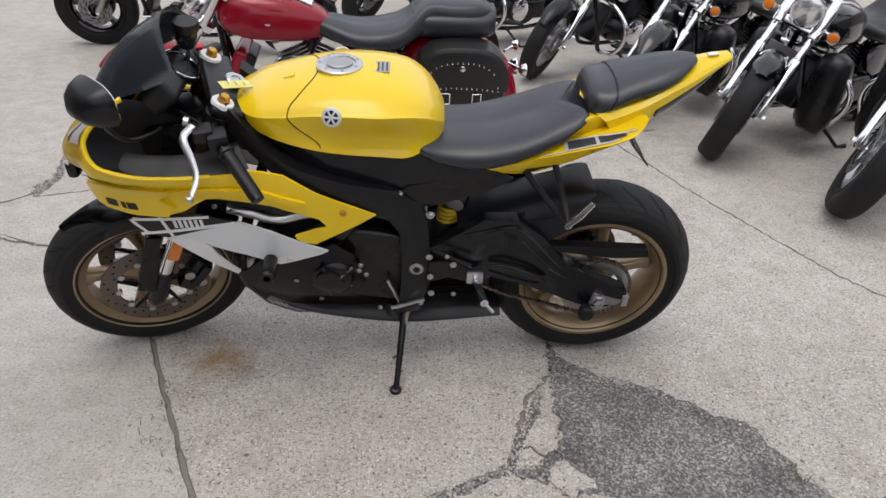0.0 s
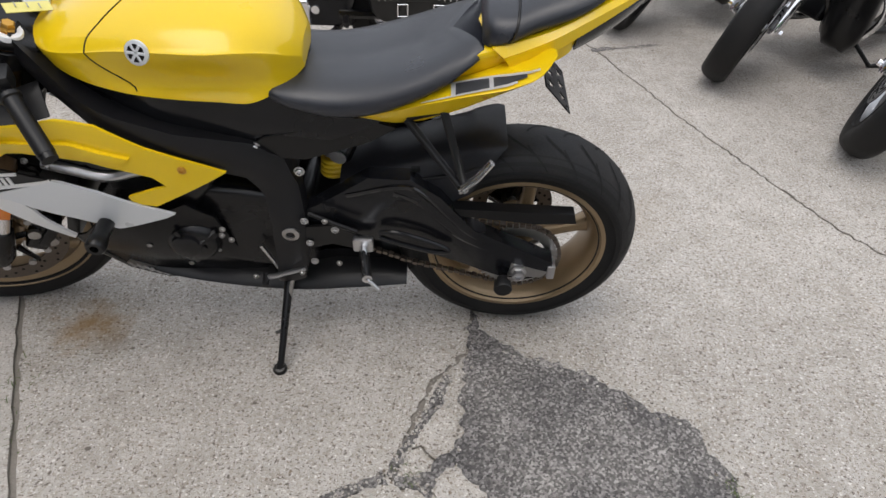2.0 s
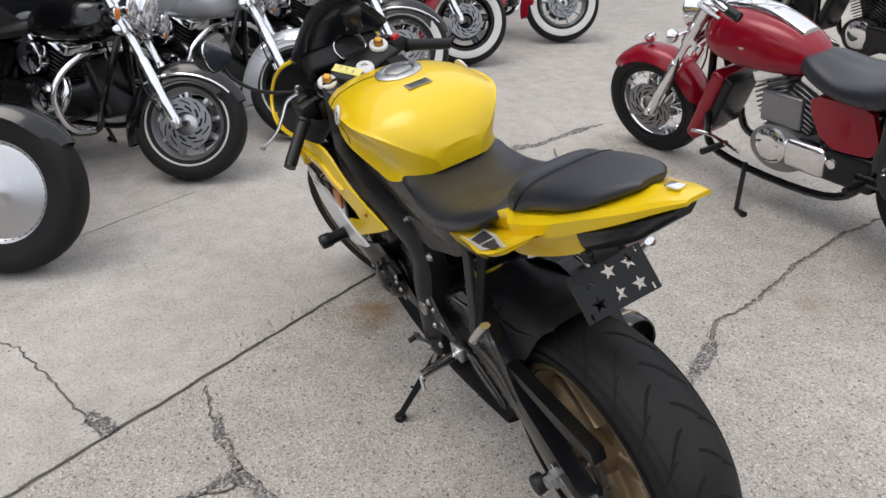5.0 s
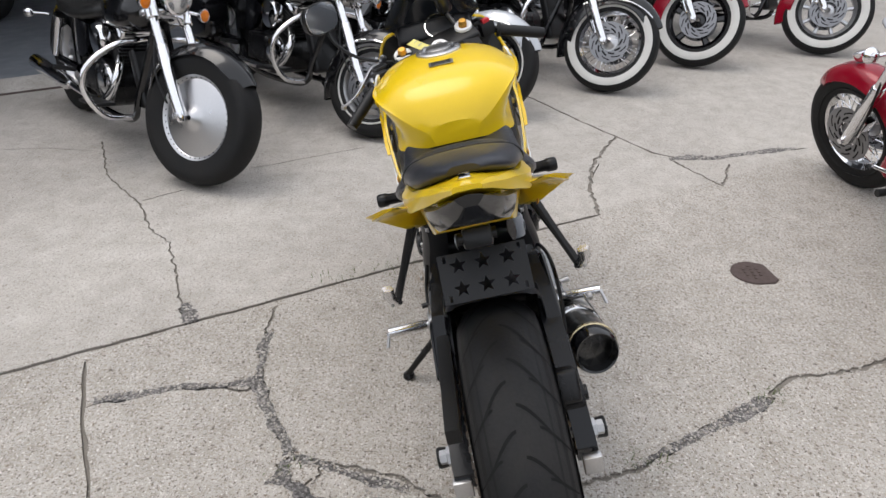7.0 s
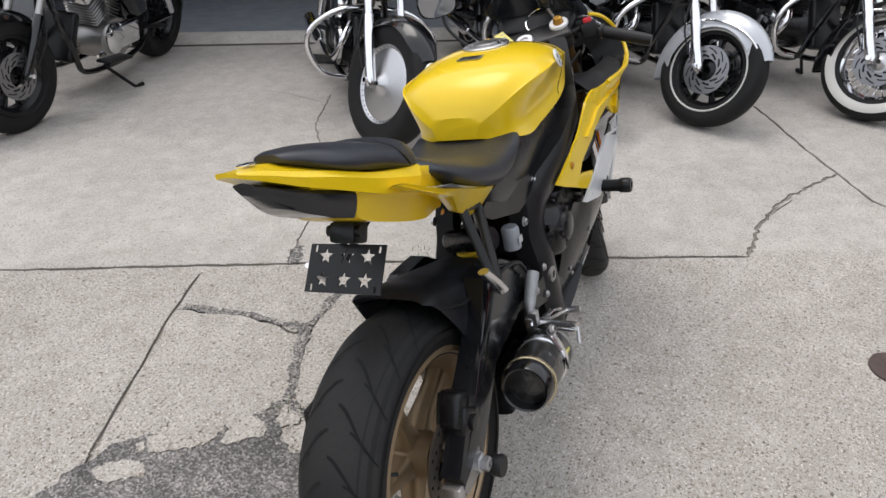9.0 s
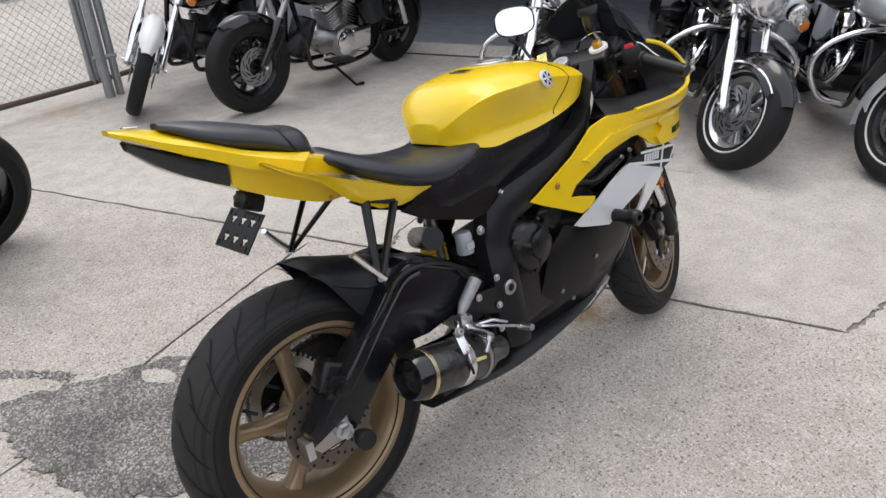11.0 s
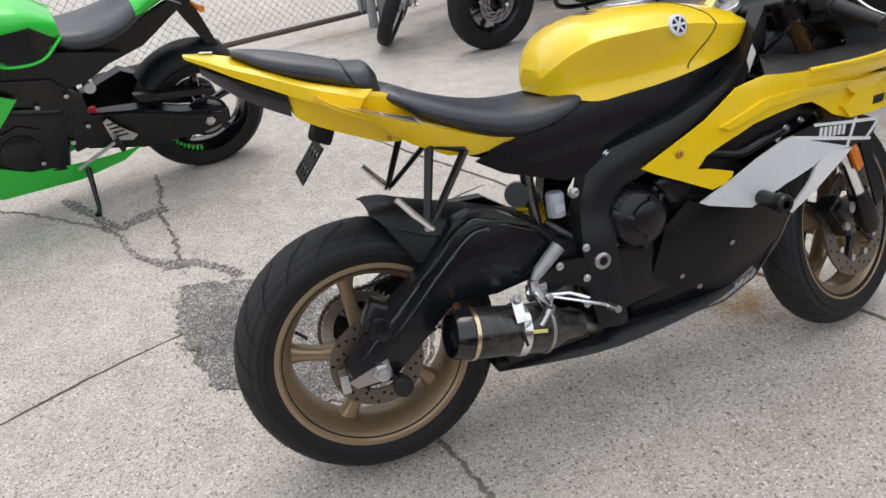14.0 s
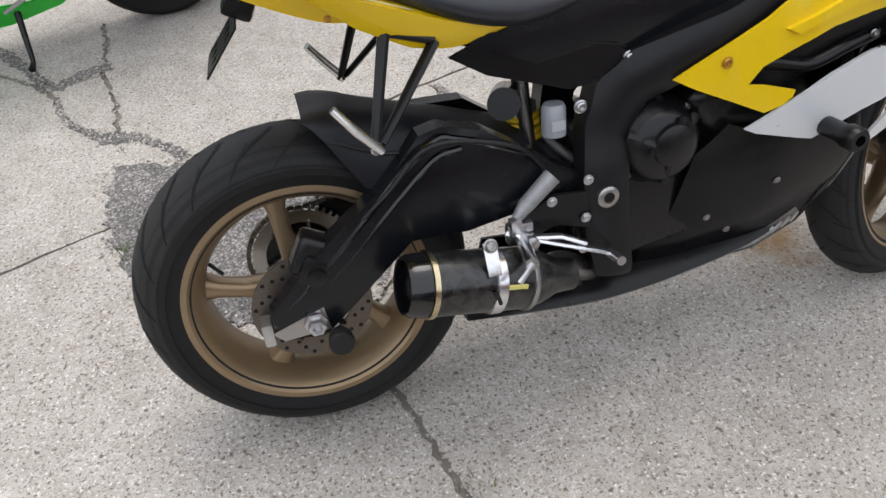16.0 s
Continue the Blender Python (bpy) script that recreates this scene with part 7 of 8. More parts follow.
    part("shock_collar", lathe_on([(.030, 0), (.030, .016), (.02, .020), (.0005, .020)], (.456, .004, .570), (0, 0, 1), 20), GALV, sh)
    part("shock_reservoir", tube([V(.395, -.085, .622), V(.44, .040, .590), V(.443, .047, .589)], [.029, .029, .023], 20), CASE, sh, "grey shock reservoir")
    part("reservoir_cap", lathe_on([(.021, 0), (.021, .006), (.0005, .007)], (.443, .047, .589), (.3, 1, -.2), 20), GALV, sh)
    part("master_cylinder", tube([V(.480, -.10, .555), V(.480, -.10, .605), V(.480, -.10, .612)], [.022, .022, .018], 16), FLUID, root, "small cloudy fluid bottle")
    part("bottle_label", box((.480, -.1235, .578), (.024, .002, .018), .0), SILVER, root)

    # passenger pegs and their hangers
    for s in (1, -1):
        hb = bmesh.new()
        foot = V(.150, s * .196, .636)
        tube([V(.200, s * .128, .79), foot], [.011, .009], 8, hb, False, .7)
        tube([V(.276, s * .126, .760), foot + V(.012, 0, .004)], [.011, .009], 8, hb, False, .7)
        tube([V(.200, s * .128, .788), V(.276, s * .126, .764)], .009, 8, hb)
        hang = part("peg_hanger", hb, SATIN, root, "black tubular peg hanger")
        pg = bmesh.new()
        tube([foot + V(.008, s * .004, -.004), foot + V(-.026, s * .010, .035), foot + V(-.054, s * .004, .072)], [.015, .0135, .012], 10, pg, False, .6)
        part("passenger_peg", pg, POLISH, hang, "bare alloy folding peg")
        bolt(hang, (foot.x, foot.y + s * .01, foot.z), (0, s, 0), .007, .006, ALLOY, "peg_bolt")

    # rider pegs, pedals and linkages
    for s in (1, -1):
        part("heel_plate", panel([(.52, .455), (.45, .462), (.40, .43), (.365, .415), (.375, .385), (.41, .385), (.46, .40), (.525, .38)], .152, .008, 1, s), SATIN, root, "black heel plate")
        p0, p1 = V(.385, s * .165, .402), V(.366, s * .274, .412)
        pg = part("rider_peg", tube([p0, p0 + (p1 - p0) * .15, p1], [.010, .013, .012], 12), POLISH, root, "knurled alloy rider peg")
        part("peg_tip", tube([p1, p1 + V(-.026, s * .008, -.026)], .0045, 8), ALLOY, pg)
        part("peg_bracket", box((.385, s * .158, .408), (.05, .02, .04), .006), ALLOY, root)
        for x, z in ((.52, .48), (.515, .405), (.51, .34), (.45, .452)):
            bolt(root, (x, s * .156, z), (0, s, 0), .008, .006, ALLOY, "rearset_bolt")
        if s > 0:
            part("swingarm_brace", tube(curve([V(.345, .150, .440), V(.30, .156, .446), V(.22, .156, .415), V(.178, .156, .388), V(.215, .156, .384), V(.29, .156, .408), V(.345, .150, .425)], 5), .0065, 8), SHEEN, root, "black looped brace")
            part("link_rod", tube([V(.510, .150, .500), V(.45, .158, .475), V(.398, .160, .452)], .0055, 8), SATIN, root)
            for p in ((.66, .174, .298), (.54, .180, .322), (.445, .176, .357), (.47, .165, .49), (.70, .165, .42), (.715, .165, .455), (.72, .165, .435)):
                bolt(root, p, (0, 1, 0), .006, .006, STEEL, "linkage_bolt")
            part("gear_pedal", tube(curve([V(.53, .172, .330), V(.57, .176, .318), V(.61, .178, .304), V(.632, .178, .300)], 5), .007, 8, None, False, .7), ALLOY, root, "alloy gear pedal")
            part("pedal_tip", rod((.635, .170, .300), (.632, .205, .296), .008, 10), PLASTIC, root)
            part("shift_rod", rod((.60, .150, .290), (.64, .145, .38), .005, 8), ALLOY, root)
        else:
            bm = tube(curve([V(.372, -.175, .415), V(.42, -.185, .395), V(.48, -.188, .370), V(.535, -.186, .345), V(.552, -.186, .332)], 5), .009, 8, None, False, .6)
            part("brake_pedal", bm, POLISH, root, "alloy brake pedal")
            part("pedal_tip", rod((.552, -.178, .332), (.553, -.225, .340), .009, 10), ALLOY, root)
            part("pedal_strut", tube([V(.375, -.172, .415), V(.41, -.178, .372), V(.425, -.178, .345)], .010, 8, None, False, .6), POLISH, root)
            part("pedal_brace", tube([V(.40, -.180, .405), V(.452, -.186, .398), V(.50, -.187, .372)], .008, 8, None, False, .6), POLISH, root)
            part("pedal_clevis", box((.375, -.168, .425), (.022, .022, .034), .005), ALLOY, root)
            part("pedal_pivot", lathe_on([(.014, 0), (.014, .01), (.008, .014), (.0005, .014)], (.395, -.188, .400), (0, -1, 0), 14), STEEL, root)
            part("rear_master_cylinder", tube([V(.455, -.15, .50), V(.40, -.155, .455), V(.375, -.16, .43)], [.017, .015, .007], 12), GALV, root, "grey brake master cylinder")
            part("brake_switch_rod", tube([V(.375, -.16, .43), V(.36, -.165, .41)], .005, 8), CHROME, root)

    # muffler on the right
    m0, m1 = V(.156, -.212, .387), V(.425, -.185, .320)
    md = (m1 - m0).normalized()
    mf = part("muffler", lathe_on([(.044, .0), (.054, .004), (.057, .02), (.057, .20), (.051, .225), (.034, .262), (.030, .30), (.022, .30), (.022, .29)], m0 + md * .028, md, 36), CARBON, root, "short carbon muffler")
    part("outlet_cone", lathe_on([(.043, .07), (.045, .0), (.049, -.002), (.054, .006), (.0575, .034), (.055, .034), (.045, .07)], m0, md, 36), GLOSS, mf, "black outlet cone")
    # near-black disc across the bore, for the shade inside the outlet
    part("outlet_shade", lathe_on([(.0445, .05), (.0005, .055)], m0, md, 28), GROOVE, mf)
    for d in (.036, .222):
        part("muffler_band", lathe_on([(.058, 0), (.0605, .001), (.0605, .008 if d > .1 else .010), (.058, .011)], m0 + md * d, md, 36), BRASS if d < .1 else STEEL, mf, "thin band")
    part("muffler_bracket", lathe_on([(.058, 0), (.0612, .002), (.0612, .020), (.058, .022)], m0 + md * .150, md, 36), POLISH, mf, "polished clamp bracket")
    ear = m0 + md * .158 + V(0, -.040, .066)
    part("bracket_ear", box(ear, (.024, .006, .060), .002, None, Matrix.Rotation(radians(-25), 4, "X")), POLISH, mf, "polished hanger ear")
    bolt(mf, ear + V(0, .004, .024), (0, -1, .4), .010, .010, STEEL, "hanger_bolt")
    part("bracket_slot", box(m0 + md * .158 + V(0, -.061, .0), (.007, .003, .030), .001, None, Matrix.Rotation(radians(-14), 4, "Y")), GROOVE, mf)
    for k, w in enumerate((.014, .01, .012)):
        part("muffler_label", box(m0 + md * (.187 + .012 * k) + V(0, -.0545, .016), (w, .006, .008), .001, None, Matrix.Rotation(radians(14), 4, "Y")), TAG, mf)
    part("link_pipe", tube(curve([m1 + md * .0, V(.46, -.15, .315), V(.55, -.08, .24), V(.62, 0, .21)], 5), .026, 12), STEEL, root, "exhaust link pipe")
    part("exhaust_guard", panel([(.30, .255), (.52, .262), (.52, .235), (.31, .225)], .125, .01, 1, -1), SATIN, root)

    # number plate blank with star cut-outs
    pc, pv, pn = V(-.043, 0, .785), V(.66, 0, .75).normalized(), V(-.75, 0, .66)
    pn.normalize()
    rot = Matrix((V(0, 1, 0), pv, pn)).transposed().to_4x4()
    holes = bmesh.new()
    for a_ in (-1, 0, 1):
        for b_ in (-1, 1):
            star(pc + V(0, 1, 0) * (.045 * a_) + pv * (.0215 * b_ + .001) - pn * .006, .0165, (0, 1, 0), pv, pn, .012, holes)
    for a_ in (-1, 1):
        for b_ in (-1, 1):
            box(pc + V(0, 1, 0) * (.068 * a_) + pv * (.036 * b_), (.006, .012, .02), 0, holes, rot)
    pl = part("plate_blank", cut_out(box(pc, (.161, .090, .003), 0, None, rot), holes), SATIN, root, "black blank plate with star cut-outs", 0)
    part("plate_stay", tube([V(.03, 0, .85), V(-.002, 0, .845), V(-.012, 0, .83)], .016, 8, None, False, .5), SATIN, pl)
    part("plate_lamp", rod((-.012, -.035, .845), (-.012, .035, .845), .011, 10), SATIN, pl)

    # kickstand
    tl_ = math.tan(radians(lean))
    foot = V(.612, .300, .300 * tl_ + .012)
    ks = part("kickstand", tube([V(.585, .135, .250), V(.590, .155, .235), V(.608, .285, foot.z + .02), foot], [.014, .012, .009, .011], 10), SATIN, root, "black kickstand")
    part("stand_foot", lathe_on([(.017, -.010), (.019, -.003), (.014, .006), (.0005, .008)], foot, (0, .2, 1), 14), SATIN, ks)
    part("stand_tang", rod((.598, .228, .150), (.622, .240, .146), .0045, 8), SATIN, ks)
    part("stand_spring", tube([V(.575, .148, .27), V(.593, .185, .19)], .006, 8), STEEL, ks)
    return root


sportbike((0.459, 2.076), 182.7, 11.41, 20.0)

# ---- garage and fence ----
GA = Matrix.Translation((-3.2, -1.5, 0)) @ Matrix.Rotation(radians(27.4), 4, "Z")   # x out of the garage, y along its front


def wall(name, x0, y0, z0, x1, y1, z1, material, label):
    return tagged(part(name, moved(box(((x0 + x1) / 2, (y0 + y1) / 2, (z0 + z1) / 2), (x1 - x0, y1 - y0, z1 - z0), .004), GA), material), label, "wall", "", "structure")


wall("wall_front_1", -.30, -3.0, 0, 0, -1.7, 4.2, BLOCKWALL, "plain painted block wall beside the garage opening")
wall("wall_front_2", -.30, 3.6, 0, 0, 12.0, 4.2, BLOCKWALL, "plain painted block wall beside the garage opening")
wall("wall_front_3", -.30, -1.7, 3.0, 0, 3.6, 4.2, BLOCKWALL, "plain wall over the garage opening")
wall("wall_back", -7.3, -3.0, 0, -7.0, 5.0, 3.4, BLOCKWALL, "plain rear wall of the garage")
wall("wall_side_1", -7.0, -3.0, 0, -.30, -2.8, 3.4, BLOCKWALL, "plain side wall of the garage")
wall("wall_side_2", -7.0, 4.8, 0, -.30, 5.0, 3.4, BLOCKWALL, "plain side wall of the garage")
tagged(wall("ceiling", -7.0, -2.8, 3.2, -.30, 4.8, 3.35, BLOCKWALL, "plain ceiling of the garage"), "", "ceiling")
floor = tagged(wall("garage_floor", -7.0, -2.8, -.05, -.02, 4.8, .055, FLOORGREY, "smooth sealed grey garage floor"), "", "floor")
tagged(part("threshold", moved(loft([[V(x, y, z) for x, z in ((-.05, -.02), (-.05, .060), (.05, .056), (.12, .030), (.16, .012), (.17, -.02))] for y in (-1.75, 0, 1.7, 3.65)]), GA), CONCRETE, None, "", 30), "worn concrete threshold strip before the garage", "threshold", "", "structure")
tagged(part("threshold_seam", moved(tube([V(.168, y, .003) for y in (-1.75, 3.65)], .010, 6), GA), RUST, None, ""), "dark seam along the threshold", "threshold", "", "structure")

# added walls, out of view all round, to darken the horizon in reflections
UNSEEN_WALL = mat("unseen_wall_grey", (0.20, 0.19, 0.18), 0.85, 0.0, 0.0, 0.15, 8, 0.2)
for k, (x0, y0, x1, y1) in enumerate(((-16, -19, 20, -18.7), (-16, 18.7, 20, 19), (19.7, -18.7, 20, 18.7), (-16, -18.7, -15.7, 18.7))):
    tagged(part(f"wall_unseen_{k + 1}", box(((x0 + x1) / 2, (y0 + y1) / 2, 2.6), (x1 - x0, y1 - y0, 5.2), 0), UNSEEN_WALL, None, "", 0), "added wall out of view that darkens the horizon", "wall", "", "structure")


def chain_link(place, heading, length, height, label):
    """A chain-link panel: rails, end posts and woven wire."""
    root = thing("chain_link_fence", Matrix.Translation((*place, 0)) @ Matrix.Rotation(radians(heading), 4, "Z"), label, "fence")
    part("bottom_rail", tube([V(0, 0, .115), V(length, 0, .115)], .021, 10), RUST, root, "rusty bottom rail")
    part("top_rail", tube([V(0, 0, height), V(length, 0, height)], .021, 10), GALV, root)
    part("gate_upright", tube([V(.02, 0, .10), V(.02, 0, height)], .021, 10), GALV, root)
    bm = bmesh.new()
    pitch = .062
    n = int((length + height) / pitch)
    for k in range(n):
        for s in (1, -1):
            x0 = k * pitch - (height if s > 0 else 0)
            pts = []
            lo, hi = .115, height
            for z in (lo, hi):
                x = x0 + (z - lo) if s > 0 else x0 - (z - lo)
                pts.append((x, z))
            (xa, za), (xb, zb) = pts
            if max(xa, xb) < 0 or min(xa, xb) > length:
                continue

            def clip(x, z, xo, zo):
                t = min(max(x, 0), length)
                return (t, z + (zo - z) * (t - x) / (xo - x)) if t != x else (x, z)
            a_, b_ = clip(xa, za, xb, zb), clip(xb, zb, xa, za)
            tube([V(a_[0], s * .003, a_[1]), V(b_[0], s * .003, b_[1])], .0019, 4, bm)
    tagged(part("wire_mesh", bm, GALV, root, "woven diamond wire mesh", 0), "", "", "", "stuff")
    return root


g1 = chain_link((-.30, -2.66), 18.5, 4.2, 1.9, "chain-link gate with a rusty bottom rail")
chain_link((-.30, -2.66), 205, 3.2, 1.9, "galvanised chain-link fence panel")
post = thing("fence_post", Matrix.Translation((-.36, -2.58, 0)), "galvanised steel fence post with hinge clamps", "fence post")
part("post_tube", tube([V(0, 0, 0), V(0, 0, 2.1)], .038, 16), GALV, post)
part("post_tube", tube([V(-.085, -.03, 0), V(-.085, -.03, 2.1)], .030, 16), GALV, post)
for z in (.30, 1.5):
    part("hinge_clamp", tube([V(-.12, -.02, z), V(.06, .0, z)], .020, 8), GALV, post)
    part("hinge_bolt", tube([V(.02, .05, z), V(.02, -.05, z)], .008, 8), STEEL, post)


# ---- the green sport bike ----
def green_bike(place, heading, lean):
    root = thing("sport_motorcycle", Matrix.Translation((*place, 0)) @ Matrix.Rotation(radians(heading), 4, "Z") @ Matrix.Rotation(radians(-lean), 4, "X"), "lime green and black sport motorcycle on its kickstand", "motorcycle")
    WB, R = 1.40, .317
    for c, w, nm in (((0, 0, R), .19, "rear_wheel"), ((WB, 0, .30), .12, "front_wheel")):
        rt = c[2]
        q = cast_wheel(root, nm, c, .2245, w * .82, GLOSS, Matrix(), 5, "black cast wheel with green rim tape", .04)
        part("tyre", lathe(tyre_profile(rt, .2245, w, .07), 64, "Y", c), RUBBER, q, "black road tyre")
        for s in (1, -1):
            for k in range(11):
                a_ = -.2 - .11 * k
                part("rim_tape", box(V(c[0] + .205 * math.cos(a_), s * w * .30, c[2] + .205 * math.sin(a_)), (.024, .02, .011), .002, None, Matrix.Rotation(-a_, 4, "Y")), STRAW, q, "lime green rim tape")
            part("rim_line", lathe([(.228, s * w * .41), (.232, s * w * .415), (.228, s * (w * .41 + .003))], 64, "Y", c), REDLENS, q, "thin red rim line")
        brake_disc(root, c, -.10 if nm == "rear_wheel" else .07, .11 if nm == "rear_wheel" else .15, Matrix())
    part("swingarm", panel([(.55, .50), (.30, .47), (.12, .40), (-.02, .375), (-.10, .35), (-.10, .29), (.05, .26), (.32, .27), (.55, .34)], .145, .06, 2, 1), SATIN, root, "black swingarm")
    part("swingarm_brace", tube(curve([V(.50, .15, .50), V(.30, .15, .455), V(.12, .15, .385), V(-.06, .15, .345)], 5), .010, 8), GLOSS, root)
    for k in range(9):
        a_ = math.pi * (.62 + .115 * k)
        part("sprocket_window", box(V(.078 * math.cos(a_), .106, .317 + .078 * math.sin(a_)), (.022, .003, .030), .003, None, Matrix.Rotation(-a_, 4, "Y")), GALV, root)
    part("swingarm", panel([(.52, .47), (.30, .55), (.05, .40), (-.09, .35), (-.10, .29), (.05, .27), (.32, .34), (.53, .38)], .145, .06, 2, -1), SATIN, root, "black swingarm")
    part("axle_nut", lathe_on([(.024, 0), (.024, .012), (.012, .02), (.0005, .02)], (0, .145, .317), (0, 1, 0), 6), ALLOY, root)
    part("chain_guard", panel([(.30, .53), (-.05, .47), (-.06, .44), (.28, .49)], .13, .03, 1, 1), SATIN, root)
    hg = []
    for k in range(11):
        a_ = radians(42 + 75 * k / 10)
        d = V(math.cos(a_), 0, math.sin(a_))
        hg.append([V(0, 0, R) + d * (R + .03 - .06 * abs(v_) ** 2.4) + V(0, .11 * v_, 0) for v_ in [-1 + j / 5 for j in range(11)]])
    bm = loft(hg, False, None, False)
    bmesh.ops.solidify(bm, geom=bm.faces[:], thickness=0.004)
    part("rear_hugger", bm, PLASTIC, root, "black hugger")
    part("sprocket", lathe([(.105, .098), (.105, .104), (.05, .104), (.05, .098)], 48, "Y", (0, 0, R)), CASE, root)
    part("frame", panel([(1.05, .90), (.80, .74), (.60, .70), (.50, .58), (.50, .36), (.60, .34), (.62, .52), (.70, .60), (.92, .66), (1.08, .80)], .15, .05, 3, 1), CASE, root, "black frame")
    part("frame", panel([(1.05, .90), (.80, .74), (.60, .70), (.50, .58), (.50, .36), (.60, .34), (.62, .52), (.70, .60), (.92, .66), (1.08, .80)], .15, .05, 3, -1), CASE, root, "black frame")
    part("engine_block", box((.78, 0, .45), (.36, .32, .32), .04, None, Matrix.Rotation(radians(-15), 4, "Y"), 3), CASE, root, "black engine")
    part("engine_cover", lathe_on([(.085, 0), (.08, .03), (.05, .045), (.0005, .048)], (.80, .15, .42), (0, 1, 0), 28), CASE, root)
    tank = [(.50, [(.09, .83), (.11, .86), (.09, .90), (0, .91)]), (.62, [(.15, .80), (.165, .88), (.14, .97), (0, .99)]), (.78, [(.165, .81), (.185, .91), (.15, 1.0), (0, 1.02)]), (.92, [(.15, .85), (.16, .92), (.12, .98), (0, 1.0)]), (1.02, [(.10, .88), (.11, .92), (.08, .95), (0, .96)])]
    part("fuel_tank", body(tank, 3, 4), GREEN, root, "lime green fuel tank")
    part("tank_pad", panel([(.52, .85), (.60, .80), (.72, .81), (.76, .86), (.72, .93), (.60, .93)], lambda x, z: float(np.interp(x, (.5, .6, .76), (.115, .172, .19))), .012, 3, 1), SATIN, root, "black knee panel")
    part("tank_trim", tube(curve([V(.50, .118, .85), V(.60, .172, .795), V(.73, .184, .805), V(.785, .192, .87), V(.73, .19, .945)], 5), .007, 6), GREEN, root)
    seat = [(.56, [(.10, .81), (.11, .84), (.07, .86), (0, .865)]), (.42, [(.145, .79), (.15, .82), (.11, .85), (0, .85)]), (.28, [(.15, .82), (.155, .85), (.11, .875), (0, .87)]), (.16, [(.12, .88), (.12, .91), (.09, .93), (0, .93)])]
    part("rider_seat", body(seat, 3, 4), VINYL, root, "black rider seat")
    part("subframe", panel([(.56, .80), (.42, .78), (.26, .82), (.05, .91), (.0, .88), (.20, .74), (.40, .68), (.56, .66)], .115, .03, 2, 1), SATIN, root)
    part("subframe", panel([(.56, .80), (.42, .78), (.26, .82), (.05, .91), (.0, .88), (.20, .74), (.40, .68), (.56, .66)], .115, .03, 2, -1), SATIN, root)
    tail = [(.20, [(.12, .86), (.14, .89), (.11, .92), (0, .925)]), (.05, [(.11, .93), (.13, .97), (.10, 1.0), (0, 1.0)]), (-.12, [(.07, 1.0), (.09, 1.03), (.07, 1.05), (0, 1.055)]), (-.26, [(.02, 1.06), (.03, 1.075), (.02, 1.085), (0, 1.09)])]
    part("tail_cowl", body(tail, 3, 4), GREEN, root, "lime green tail cowl")
    part("passenger_seat", body([(.14, [(.09, .95), (.10, .97), (.06, .985), (0, .99)]), (0, [(.085, 1.01), (.09, 1.03), (.06, 1.045), (0, 1.05)]), (-.12, [(.05, 1.05), (.055, 1.06), (.03, 1.07), (0, 1.072)])], 3, 4), VINYL, root)
    part("plate_bracket", panel([(.05, .90), (-.05, .88), (-.14, .62), (-.11, .60), (0, .80)], .04, .08, 1, 1), SATIN, root, "black plate bracket")
    for s in (1, -1):
        part("heel_guard", panel([(.40, .42), (.335, .36), (.36, .34), (.445, .365), (.46, .46), (.44, .475)], .172, .008, 1, s), ALLOY, root, "bare alloy heel guard with slots")
        for k in range(4):
            part("guard_slot", panel([(.37 + .012 * k, .375 + .022 * k), (.425 + .008 * k, .375 + .022 * k), (.428 + .008 * k, .383 + .022 * k), (.374 + .012 * k, .383 + .022 * k)], .1735, .004, 1, s), SATIN, root)
        part("rider_peg", rod((.43, s * .16, .36), (.42, s * .25, .355), .012, 10), PLASTIC, root)
        part("side_fairing", panel([(1.38, .82), (1.10, .80), (.90, .76), (.74, .66), (.84, .56), (1.0, .62), (1.16, .66), (1.40, .68)], lambda x, z: fair(x, z) - .005, .007, 3, s), GREEN, root, "lime green side fairing", 30)
        part("lower_fairing", panel([(1.10, .44), (.95, .40), (.80, .31), (.62, .285), (.50, .278), (.34, .285), (.42, .23), (.62, .185), (.95, .195), (1.08, .32)], lambda x, z: .185 - .25 * max(0, .40 - z), .008, 3, s), GREEN, root, "lime green lower fairing", 30)
        part("engine_fairing", panel([(.90, .50), (.78, .54), (.70, .50), (.72, .40), (.82, .36), (.92, .42)], lambda x, z: .172 - .5 * ((x - .8) ** 2 + (z - .45) ** 2), .02, 4, s), CASE, root, "black cast engine side", 30)
        for x, z in ((.56, .62), (.52, .46), (.68, .60), (.60, .40), (.74, .34), (.86, .52)):
            bolt(root, (x, s * .168, z), (0, s, 0), .008, .006, ALLOY, "frame_bolt")
        part("side_cover", panel([(.56, .80), (.40, .77), (.30, .74), (.44, .66), (.60, .62), (.76, .68), (.80, .76)], .14, .03, 2, s), PLASTIC, root, "black side cover")
    part("gear_pedal", tube([V(.44, .17, .35), V(.62, .185, .275)], .008, 8), ALLOY, root, "alloy gear pedal")
    part("muffler", tube([V(.62, -.16, .30), V(.40, -.19, .34), V(.12, -.20, .42)], [.04, .055, .05], 16), STEEL, root)
    part("windscreen", loft([[V(x - .09 * v_ * v_, w * v_, z - .04 * v_ * v_) for v_ in [-1 + k / 4 for k in range(9)]] for x, z, w in ((1.42, .85, .12), (1.32, .97, .15), (1.18, 1.08, .12))], False, None, False), SMOKE, root)
